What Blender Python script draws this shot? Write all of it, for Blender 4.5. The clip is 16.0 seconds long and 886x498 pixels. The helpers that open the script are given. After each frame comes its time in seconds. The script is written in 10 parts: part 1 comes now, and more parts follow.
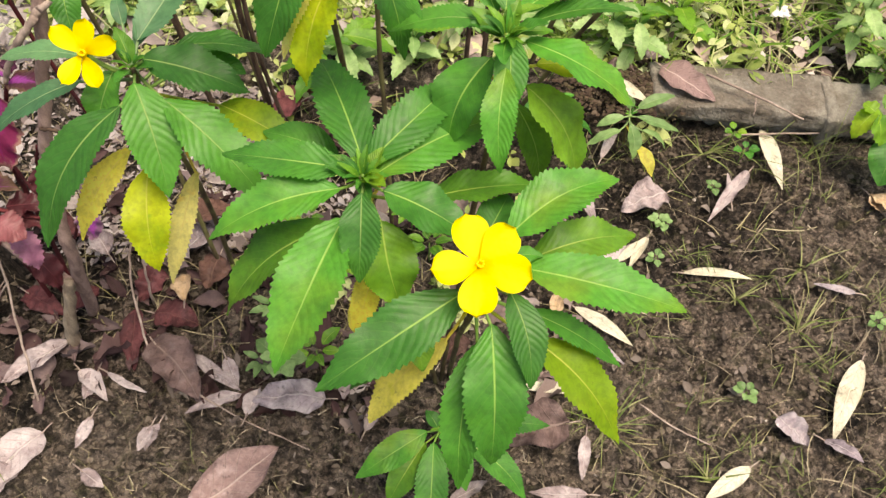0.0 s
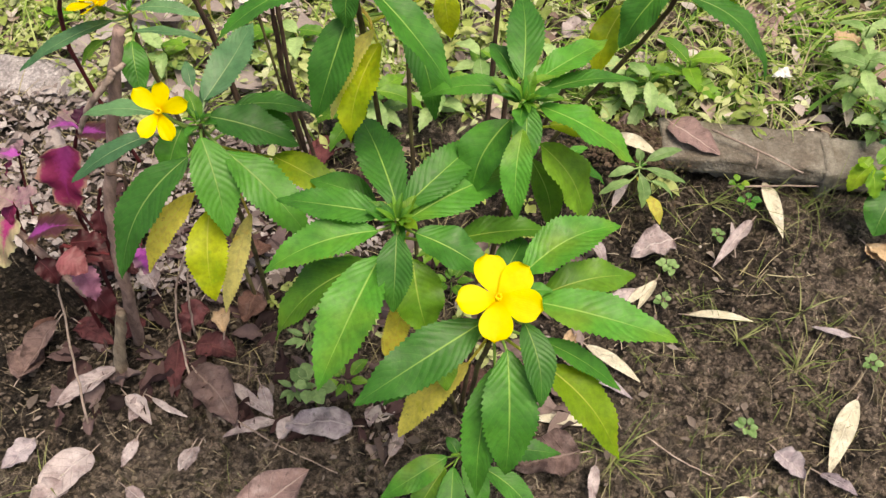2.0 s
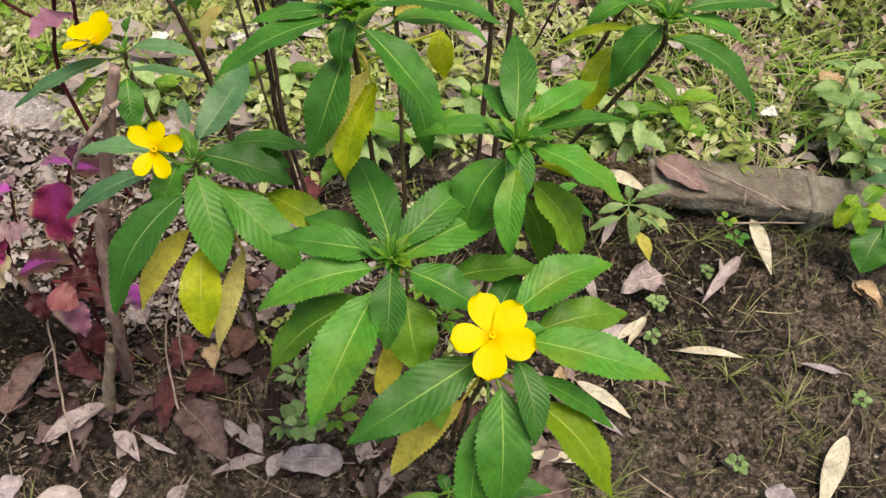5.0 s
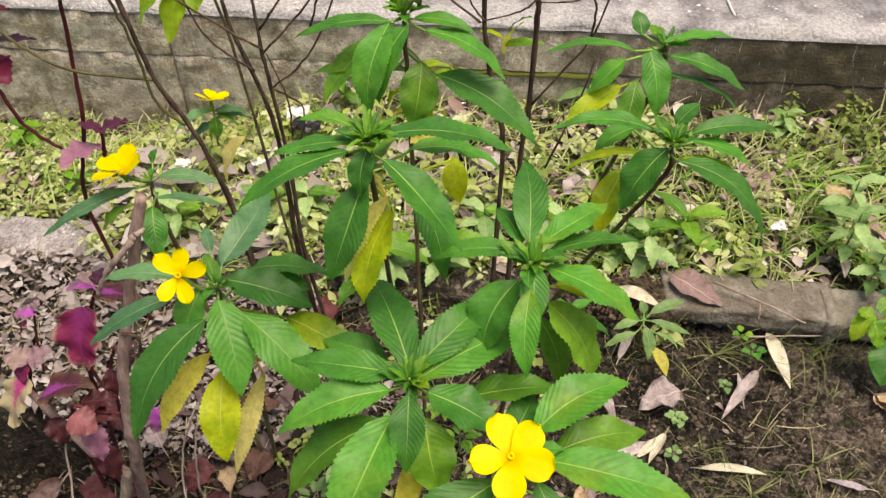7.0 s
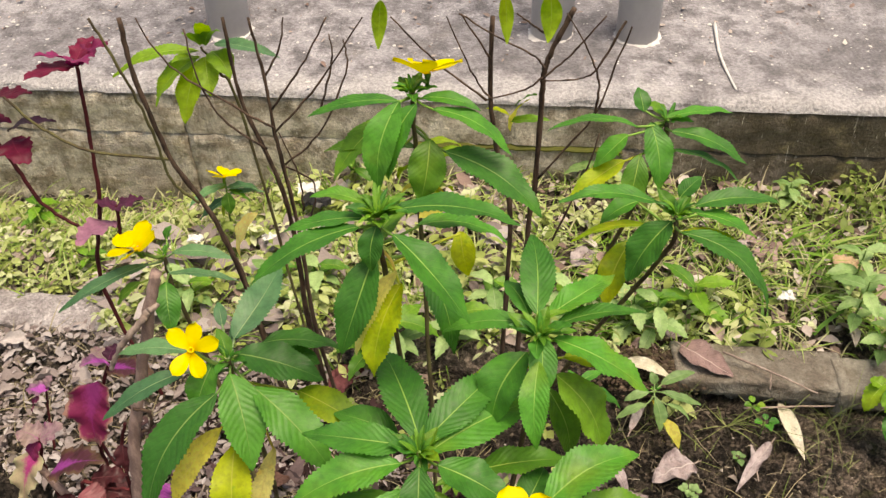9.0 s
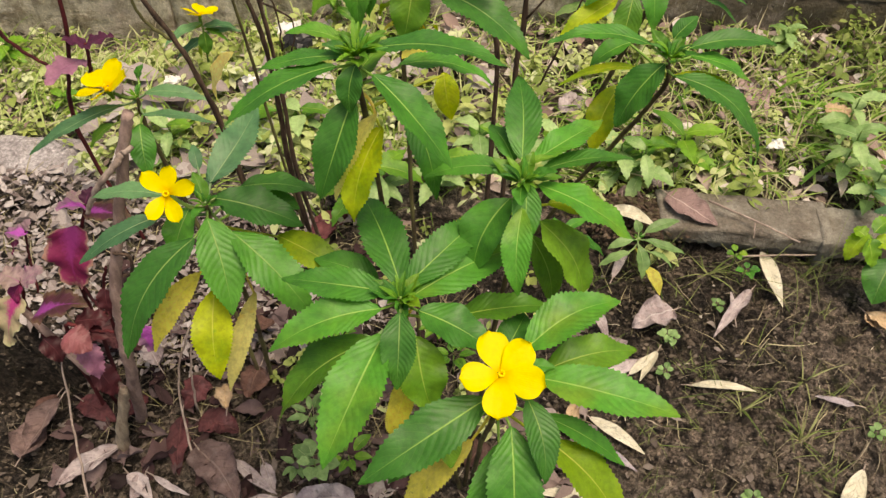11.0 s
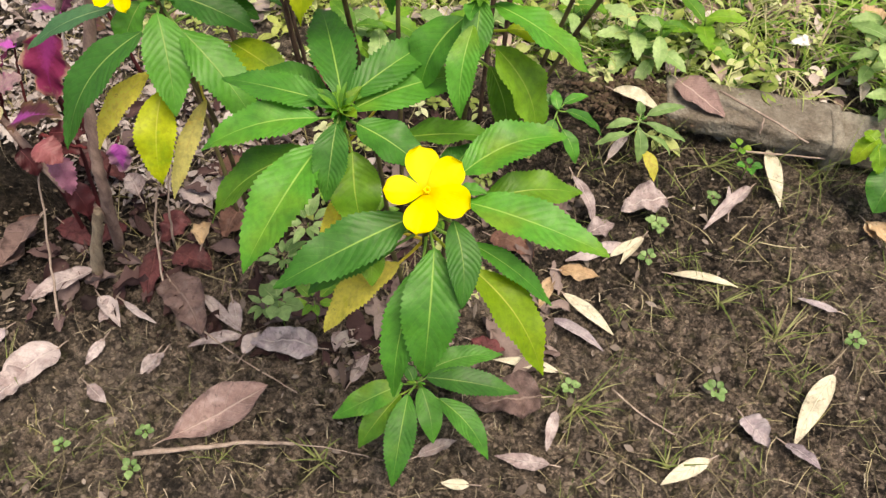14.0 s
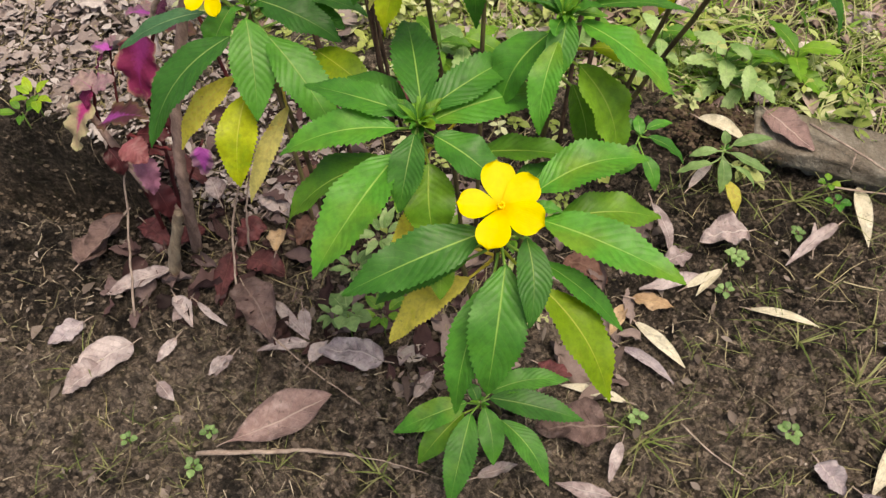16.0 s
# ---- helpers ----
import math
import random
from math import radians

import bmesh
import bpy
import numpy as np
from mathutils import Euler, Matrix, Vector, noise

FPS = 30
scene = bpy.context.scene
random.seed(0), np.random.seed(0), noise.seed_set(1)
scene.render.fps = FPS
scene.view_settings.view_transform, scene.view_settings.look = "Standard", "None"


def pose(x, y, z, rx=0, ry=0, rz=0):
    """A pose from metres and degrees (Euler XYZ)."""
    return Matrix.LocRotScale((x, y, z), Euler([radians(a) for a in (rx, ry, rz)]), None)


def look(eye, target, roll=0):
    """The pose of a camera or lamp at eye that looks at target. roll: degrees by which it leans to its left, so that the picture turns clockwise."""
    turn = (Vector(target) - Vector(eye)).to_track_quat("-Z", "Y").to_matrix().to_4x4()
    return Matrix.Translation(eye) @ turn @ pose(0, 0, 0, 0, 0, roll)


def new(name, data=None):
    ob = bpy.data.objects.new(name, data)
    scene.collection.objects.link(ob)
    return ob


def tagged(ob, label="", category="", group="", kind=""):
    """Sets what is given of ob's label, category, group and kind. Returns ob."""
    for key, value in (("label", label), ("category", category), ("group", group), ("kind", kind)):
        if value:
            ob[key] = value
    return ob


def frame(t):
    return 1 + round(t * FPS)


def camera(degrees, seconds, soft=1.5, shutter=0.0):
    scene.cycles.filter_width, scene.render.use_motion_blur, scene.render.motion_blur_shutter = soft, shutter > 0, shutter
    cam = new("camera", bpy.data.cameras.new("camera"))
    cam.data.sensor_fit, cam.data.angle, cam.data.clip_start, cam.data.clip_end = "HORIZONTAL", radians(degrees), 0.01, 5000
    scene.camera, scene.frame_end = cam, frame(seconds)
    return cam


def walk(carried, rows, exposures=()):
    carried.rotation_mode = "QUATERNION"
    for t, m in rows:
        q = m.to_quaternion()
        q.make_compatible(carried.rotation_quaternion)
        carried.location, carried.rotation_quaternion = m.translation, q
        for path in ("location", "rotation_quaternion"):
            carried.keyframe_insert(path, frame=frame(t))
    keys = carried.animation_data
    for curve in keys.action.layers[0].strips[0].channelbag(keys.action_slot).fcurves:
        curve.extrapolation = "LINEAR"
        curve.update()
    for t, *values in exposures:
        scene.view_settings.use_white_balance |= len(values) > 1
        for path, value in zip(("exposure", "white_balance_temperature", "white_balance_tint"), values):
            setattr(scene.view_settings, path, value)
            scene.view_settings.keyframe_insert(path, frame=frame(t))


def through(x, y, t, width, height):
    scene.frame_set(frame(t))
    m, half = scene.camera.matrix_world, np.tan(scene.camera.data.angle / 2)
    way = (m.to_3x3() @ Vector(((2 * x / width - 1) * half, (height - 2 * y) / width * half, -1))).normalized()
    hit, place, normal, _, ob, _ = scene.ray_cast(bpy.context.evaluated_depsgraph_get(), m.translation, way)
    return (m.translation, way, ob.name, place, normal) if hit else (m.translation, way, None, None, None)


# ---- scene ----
SKY, SUN, SOFT = 0.096, 2.5, 1.4
EXPOSURES = [(t, s + 0.66, k, 10.0) for t, s, k in ((0.0, 0.22, 7900.0), (1.0, 0.19, 7800.0), (2.0, -0.01, 7800.0), (3.2, -0.21, 7900.0), (5.5, -0.16, 7700.0), (6.5, -0.07, 7800.0), (8.2, -0.03, 8100.0), (10.5, -0.10, 8400.0), (11.5, -0.22, 8200.0), (12.5, -0.21, 8100.0), (13.5, 0.02, 8100.0), (14.5, 0.18, 7900.0), (15.2, 0.19, 7900.0), (16.0, -0.16, 7900.0))]
cam = camera(51.9, 16.0, soft=SOFT)
PATH = [
    (0, 0.0000, 0.0000, 0.8898, 30.6645, -0.8480, 1.4298),
    (0.5, -0.0001, -0.0113, 0.9113, 30.5468, 0.3291, 2.1247),
    (1, 0.0012, -0.0372, 0.9481, 31.5709, -0.2752, 1.2513),
    (1.5, 0.0008, -0.0410, 0.9563, 33.7378, 0.2729, 2.8125),
    (2, -0.0027, -0.0444, 0.9523, 33.4710, -0.3087, 2.7935),
    (2.5, -0.0060, -0.0474, 0.9502, 33.2168, -0.7696, 2.4202),
    (3, -0.0064, -0.0467, 0.9501, 33.3330, -0.9804, 2.1841),
    (3.2, -0.0078, -0.0437, 0.9486, 33.3621, -1.0477, 2.0278),
    (3.9, -0.0078, -0.0432, 0.9500, 33.7477, -1.1331, 2.1515),
    (4.6, -0.0070, -0.0438, 0.9543, 34.8007, -1.1197, 2.4471),
    (5.3, -0.0062, -0.0453, 0.9598, 36.4965, -0.8535, 2.4482),
    (5.5, -0.0060, -0.0462, 0.9620, 37.3165, -0.6723, 2.3251),
    (6, -0.0076, -0.0455, 0.9634, 38.9542, -0.4309, 2.2255),
    (6.5, -0.0074, -0.0460, 0.9652, 40.9035, -0.0935, 2.2127),
    (7, -0.0075, -0.0484, 0.9690, 42.7863, 0.2258, 2.4205),
    (7.5, -0.0064, -0.0512, 0.9728, 44.4999, 0.5190, 2.4399),
    (8, -0.0069, -0.0535, 0.9755, 46.3644, 0.7592, 2.5790),
    (8.2, -0.0071, -0.0542, 0.9758, 47.0120, 0.8697, 2.5557),
    (8.9, -0.0066, -0.0553, 0.9769, 47.4062, 1.0188, 2.5091),
    (9.6, -0.0052, -0.0532, 0.9748, 44.9002, 0.7928, 2.3182),
    (10.3, -0.0043, -0.0492, 0.9706, 41.4974, 0.2337, 2.2535),
    (10.5, -0.0043, -0.0478, 0.9693, 40.5878, 0.0303, 2.2789),
    (11, -0.0038, -0.0449, 0.9632, 37.7664, 0.1014, 2.2831),
    (11.5, -0.0034, -0.0419, 0.9522, 34.9741, -0.2636, 2.0602),
    (12, 0.0004, -0.0415, 0.9393, 33.9548, -0.4051, 1.9586),
    (12.5, 0.0158, -0.0460, 0.9280, 32.6967, -0.2751, 2.1477),
    (13, 0.0337, -0.0548, 0.9179, 31.5376, -1.1859, 3.3377),
    (13.5, 0.0469, -0.0653, 0.9176, 31.6349, -0.8496, 6.3821),
    (14, 0.0654, -0.0740, 0.9153, 32.0499, -1.3030, 8.7066),
    (14.5, 0.0721, -0.0734, 0.9132, 32.6855, -0.4942, 10.8118),
    (15, 0.0756, -0.0728, 0.9101, 32.7062, -0.1592, 11.9172),
    (15.5, 0.0860, -0.0742, 0.9091, 33.3958, 1.1413, 13.6387),
    (16, 0.0666, -0.0735, 0.9071, 33.4137, 0.7712, 13.9925),
]
walk(cam, [(t, pose(x, y, z, rx, ry, rz)) for t, x, y, z, rx, ry, rz in PATH], EXPOSURES)

# ---- world and light: bright overcast sky, soft high sun ----
world = bpy.data.worlds.new("sky")
scene.world = world
world.use_nodes = True
wn = world.node_tree
sky = wn.nodes.new("ShaderNodeTexSky")
sky.sky_type = "NISHITA"
sky.sun_disc = False
sky.sun_elevation, sky.sun_rotation = radians(75), radians(115)
sky.air_density, sky.dust_density, sky.ozone_density = 1.0, 4.0, 1.0
bg = wn.nodes["Background"]
bg.inputs["Strength"].default_value = SKY
wn.links.new(sky.outputs["Color"], bg.inputs["Color"])
sun = new("sun", bpy.data.lights.new("sun", "SUN"))
sun.data.energy, sun.data.angle, sun.data.color = SUN, radians(32), (1.0, 0.955, 0.885)
sun.matrix_world = look((0.60, -0.28, 2.4), (0, 0, 0))


# ---- materials ----
class Nodes:
    """Short hand for a node material."""

    def __init__(self, name):
        self.mat = bpy.data.materials.new(name)
        self.mat.use_nodes = True
        self.tree = self.mat.node_tree
        self.bsdf = self.tree.nodes["Principled BSDF"]
        self.out = self.tree.nodes["Material Output"]

    def put(self, socket, value):
        if isinstance(value, bpy.types.NodeSocket):
            self.tree.links.new(value, socket)
        else:
            socket.default_value = value

    def math(self, op, a, b=0.0, c=0.0):
        n = self.tree.nodes.new("ShaderNodeMath")
        n.operation = op
        for s, v in zip(n.inputs, (a, b, c)):
            self.put(s, v)
        return n.outputs[0]

    def ramp(self, x, lo, hi, a=0.0, b=1.0):
        n = self.tree.nodes.new("ShaderNodeMapRange")
        n.interpolation_type = "SMOOTHSTEP"
        for s, v in zip(n.inputs, (x, lo, hi, a, b)):
            self.put(s, v)
        return n.outputs[0]

    def mix(self, fac, a, b, kind="MIX"):
        n = self.tree.nodes.new("ShaderNodeMix")
        n.data_type, n.blend_type = "RGBA", kind
        self.put(n.inputs[0], fac)
        self.put(n.inputs[6], (*a, 1) if isinstance(a, tuple) else a)
        self.put(n.inputs[7], (*b, 1) if isinstance(b, tuple) else b)
        return n.outputs[2]

    def coord(self, which="Object"):
        return self.tree.nodes.new("ShaderNodeTexCoord").outputs[which]

    def where(self):
        return self.tree.nodes.new("ShaderNodeNewGeometry").outputs["Position"]

    def split(self, v):
        n = self.tree.nodes.new("ShaderNodeSeparateXYZ")
        self.put(n.inputs[0], v)
        return n.outputs

    def noise(self, at, scale, detail=4.0, rough=0.55):
        n = self.tree.nodes.new("ShaderNodeTexNoise")
        self.put(n.inputs["Vector"], at)
        n.inputs["Scale"].default_value, n.inputs["Detail"].default_value, n.inputs["Roughness"].default_value = scale, detail, rough
        return n.outputs["Fac"]

    def cells(self, at, scale, feature="F1"):
        n = self.tree.nodes.new("ShaderNodeTexVoronoi")
        n.feature = feature
        self.put(n.inputs["Vector"], at)
        n.inputs["Scale"].default_value = scale
        return n.outputs["Distance"]

    def lumps(self, at, scale, sway):
        """A tone of its own for each crumb, with wavering borders."""
        w = self.tree.nodes.new("ShaderNodeTexNoise")
        self.put(w.inputs["Vector"], at)
        w.inputs["Scale"].default_value = 120.0
        m = self.tree.nodes.new("ShaderNodeVectorMath")
        m.operation = "MULTIPLY_ADD"
        self.put(m.inputs[0], w.outputs["Color"])
        m.inputs[1].default_value = (sway, sway, sway)
        self.put(m.inputs[2], at)
        v = self.tree.nodes.new("ShaderNodeTexVoronoi")
        self.put(v.inputs["Vector"], m.outputs[0])
        v.inputs["Scale"].default_value = scale
        return self.split(v.outputs["Color"])[0]

    def random(self):
        return self.tree.nodes.new("ShaderNodeObjectInfo").outputs["Random"]

    def island(self):
        return self.tree.nodes.new("ShaderNodeNewGeometry").outputs["Random Per Island"]

    def shade(self, base, value, sat=1.0, hue=0.5):
        n = self.tree.nodes.new("ShaderNodeHueSaturation")
        for key, v in (("Hue", hue), ("Saturation", sat), ("Value", value), ("Color", base)):
            self.put(n.inputs[key], v)
        return n.outputs[0]

    def bump(self, height, strength=0.5, distance=0.001):
        n = self.tree.nodes.new("ShaderNodeBump")
        n.inputs["Strength"].default_value, n.inputs["Distance"].default_value = strength, distance
        self.put(n.inputs["Height"], height)
        self.put(self.bsdf.inputs["Normal"], n.outputs[0])
        return n.outputs[0]

    def surface(self, base, rough=0.6, spec=0.4):
        self.put(self.bsdf.inputs["Base Color"], (*base, 1) if isinstance(base, tuple) else base)
        self.put(self.bsdf.inputs["Roughness"], rough)
        self.put(self.bsdf.inputs["Specular IOR Level"], spec)
        return self.mat

    def thin(self, colour, share, normal=None):
        """Lets part of the light through a leaf or petal."""
        t = self.tree.nodes.new("ShaderNodeBsdfTranslucent")
        m = self.tree.nodes.new("ShaderNodeMixShader")
        self.put(t.inputs["Color"], colour)
        if normal:
            self.put(t.inputs["Normal"], normal)
        m.inputs[0].default_value = share
        self.put(m.inputs[1], self.bsdf.outputs[0])
        self.put(m.inputs[2], t.outputs[0])
        self.put(self.out.inputs["Surface"], m.outputs[0])
        return self.mat


def blade_material(name, young, old, rib, turn=0.0, quilt=0.75, rough=0.46, veins=12.0, through=0.20, spots=None, spec=0.4, turned=None):
    """A leaf: paler midrib and side veins, raised fields between them, tone that wanders from young to old."""
    n = Nodes(name)
    u, v, _ = n.split(n.coord("UV"))
    at = n.coord("Object")
    a = n.math("MULTIPLY", n.math("ABSOLUTE", n.math("SUBTRACT", v, 0.5)), 2.0)
    sway = n.math("MULTIPLY", n.math("SUBTRACT", n.noise(at, 60.0, 2.0), 0.5), 0.7)
    reach = n.math("ADD", n.math("MULTIPLY", a, 1.9), n.math("MULTIPLY", n.math("MULTIPLY", a, a), 1.0))
    half = n.ramp(v, 0.499, 0.501, 0.0, 0.45)
    line = n.math("FRACT", n.math("ADD", n.math("ADD", sway, half), n.math("SUBTRACT", n.math("MULTIPLY", u, veins), reach)))
    near = n.math("ABSOLUTE", n.math("SUBTRACT", line, 0.5))
    field = n.math("ADD", 0.5, n.math("MULTIPLY", n.math("SUBTRACT", n.ramp(near, 0.0, 0.46), 0.5), n.ramp(n.noise(at, 38.0, 3.0), 0.35, 0.65, 0.15, 1.0)))
    side = n.math("MULTIPLY", n.ramp(near, 0.0, 0.10, 1.0, 0.0), n.ramp(a, 0.6, 1.0, 1.0, 0.0))
    middle = n.ramp(n.math("MULTIPLY", a, n.math("ADD", 0.45, u)), 0.010, 0.040, 1.0, 0.0)
    big, fine = n.noise(at, 28.0, 3.0), n.noise(at, 420.0, 3.0)
    fac = n.ramp(n.math("ADD", n.math("ADD", big, n.math("MULTIPLY", n.math("SUBTRACT", n.random(), 0.5), 0.35)), turn), 0.3, 0.72)
    base = n.mix(fac, young, old)
    crinkle = n.noise(at, 190.0, 4.0, 0.6)
    if turned:
        base = n.mix(n.ramp(n.math("ADD", n.noise(at, 17.0, 3.0), n.math("MULTIPLY", n.math("SUBTRACT", n.random(), 0.5), 0.5)), 0.64, 0.92, 0.0, 0.55), base, turned)
    # shade in the vein furrows and crinkles is painted as darker leaf colour
    base = n.mix(n.math("MULTIPLY", n.math("SUBTRACT", 1.0, field), 0.12), base, n.shade(base, 0.6))
    base = n.mix(n.ramp(crinkle, 0.32, 0.62, 0.42, 0.0), base, n.shade(base, 0.5))
    if spots:
        base = n.mix(n.ramp(n.noise(at, 75.0, 5.0, 0.65), 0.52, 0.72), base, spots)
        base = n.mix(n.ramp(n.noise(at, 210.0, 2.0), 0.68, 0.74, 0.0, 0.55), base, n.shade(base, 0.45))
    base = n.shade(base, n.math("ADD", 0.72, n.math("ADD", n.math("MULTIPLY", fine, 0.34), n.math("MULTIPLY", n.random(), 0.24))))
    base = n.mix(n.math("MULTIPLY", side, 0.05), base, rib)
    base = n.mix(n.math("MULTIPLY", middle, n.ramp(u, 0.25, 0.95, 0.66, 0.22)), base, rib)
    high = n.math("ADD", n.math("ADD", n.math("MULTIPLY", field, quilt), n.math("MULTIPLY", crinkle, 0.8)), n.math("ADD", n.math("MULTIPLY", fine, 0.25), n.math("MULTIPLY", middle, -0.5)))
    bump = n.bump(high, 0.45, 0.0006)
    n.surface(base, n.ramp(fine, 0.2, 0.8, rough - 0.06, rough + 0.12), spec)
    return n.thin(n.shade(base, 1.5, 1.1), through, bump)


def coleus_material(name, heart, field, margin, heart_size, margin_from):
    """A variegated leaf: a bright heart along the midrib, a darker field and a paler, ragged margin."""
    n = Nodes(name)
    u, v, _ = n.split(n.coord("UV"))
    at = n.coord("Object")
    a = n.math("MULTIPLY", n.math("ABSOLUTE", n.math("SUBTRACT", v, 0.5)), 2.0)
    rag = n.math("MULTIPLY", n.math("SUBTRACT", n.noise(at, 190.0, 5.0, 0.65), 0.5), 0.55)
    out = n.math("ADD", n.math("ADD", n.math("MULTIPLY", a, 0.75), n.math("MULTIPLY", u, 0.7)), rag)
    edge = n.math("ADD", n.math("MAXIMUM", a, n.math("MULTIPLY", u, 0.95)), rag)
    line = n.math("ABSOLUTE", n.math("SUBTRACT", n.math("FRACT", n.math("SUBTRACT", n.math("MULTIPLY", u, 8.0), n.math("MULTIPLY", a, 2.0))), 0.5))
    fine = n.noise(at, 420.0, 3.0)
    base = n.mix(n.ramp(out, heart_size - 0.12, heart_size + 0.16), heart, field)
    base = n.mix(n.ramp(edge, margin_from - 0.08, margin_from + 0.14, 0.0, 0.85), base, margin)
    base = n.mix(n.ramp(line, 0.0, 0.10, 0.10, 0.0), base, heart)
    base = n.mix(n.ramp(a, 0.01, 0.05, 0.45, 0.0), base, heart)
    base = n.shade(base, n.math("ADD", 0.68, n.math("ADD", n.math("MULTIPLY", fine, 0.4), n.math("MULTIPLY", n.random(), 0.24))))
    bump = n.bump(n.math("ADD", n.ramp(line, 0.0, 0.4), n.math("MULTIPLY", fine, 0.8)), 0.35, 0.0005)
    n.surface(base, 0.48, 0.4)
    return n.thin(n.shade(base, 1.3, 1.1), 0.18, bump)


def dry_material(name, light, dark, rib, rough=0.7):
    n = Nodes(name)
    u, v, _ = n.split(n.coord("UV"))
    at = n.coord("Object")
    a = n.math("MULTIPLY", n.math("ABSOLUTE", n.math("SUBTRACT", v, 0.5)), 2.0)
    line = n.math("FRACT", n.math("SUBTRACT", n.math("MULTIPLY", u, 8.0), n.math("MULTIPLY", a, 1.5)))
    near = n.math("ABSOLUTE", n.math("SUBTRACT", line, 0.5))
    middle = n.ramp(a, 0.02, 0.07, 1.0, 0.0)
    side = n.ramp(near, 0.0, 0.06, 1.0, 0.0)
    big, fine = n.noise(at, 60.0, 5.0, 0.6), n.noise(at, 500.0, 4.0)
    base = n.mix(n.ramp(n.math("ADD", big, n.math("MULTIPLY", n.math("SUBTRACT", n.random(), 0.5), 0.3)), 0.32, 0.7), light, dark)
    base = n.mix(n.ramp(n.noise(at, 160.0, 3.0), 0.60, 0.70, 0.0, 0.65), base, n.shade(base, 0.45))
    base = n.mix(n.ramp(n.noise(at, 34.0, 4.0, 0.6), 0.50, 0.66, 0.0, 0.6), base, n.shade(base, 0.55))
    base = n.mix(n.ramp(n.noise(at, 46.0, 4.0, 0.6), 0.54, 0.68, 0.0, 0.55), base, n.shade(base, 1.45, 0.75))
    base = n.shade(base, n.math("ADD", 0.75, n.math("MULTIPLY", fine, 0.45)))
    base = n.mix(n.math("MULTIPLY", side, 0.30), base, rib)
    base = n.mix(n.math("MULTIPLY", middle, 0.7), base, rib)
    base = n.mix(n.ramp(n.math("ADD", a, n.math("MULTIPLY", n.math("SUBTRACT", big, 0.5), 0.8)), 0.80, 1.0, 0.0, 0.5), base, n.shade(base, 0.5))
    crease = n.noise(at, 85.0, 4.0, 0.6)
    bump = n.bump(n.math("ADD", n.math("ADD", n.math("MULTIPLY", fine, 0.4), n.math("MULTIPLY", crease, 2.2)), n.math("MULTIPLY", n.math("ADD", side, middle), 0.5)), 0.8, 0.0016)
    n.surface(base, rough, 0.25)
    return n.thin(base, 0.08, bump)


def bark_material(name, light, dark, scale=90.0, rough=0.75):
    n = Nodes(name)
    at = n.coord("Object")
    m = n.tree.nodes.new("ShaderNodeMapping")
    n.put(m.inputs["Vector"], at)
    m.inputs["Scale"].default_value = (1, 1, 0.25)
    grain, fine = n.noise(m.outputs[0], scale, 5.0, 0.6), n.noise(at, 700.0, 3.0)
    base = n.mix(n.ramp(grain, 0.35, 0.65), dark, light)
    base = n.shade(base, n.math("ADD", 0.7, n.math("MULTIPLY", fine, 0.6)))
    n.bump(n.math("ADD", grain, n.math("MULTIPLY", fine, 0.4)), 0.7, 0.0015)
    return n.surface(base, rough, 0.3)


def petal_material():
    n = Nodes("yellow_petal")
    u, v, _ = n.split(n.coord("UV"))
    at = n.coord("Object")
    streak = n.math("SINE", n.math("MULTIPLY", v, 95.0))
    base = n.mix(n.ramp(u, 0.0, 0.28), (0.88, 0.58, 0.003), (0.90, 0.745, 0.003))
    base = n.shade(base, n.math("ADD", 0.9, n.math("MULTIPLY", n.noise(at, 260.0, 3.0), 0.2)))
    bump = n.bump(n.math("ADD", n.math("MULTIPLY", streak, 0.04), n.noise(at, 300.0, 2.0)), 0.35, 0.0006)
    n.surface(base, 0.55, 0.25)
    return n.thin(base, 0.35, bump)


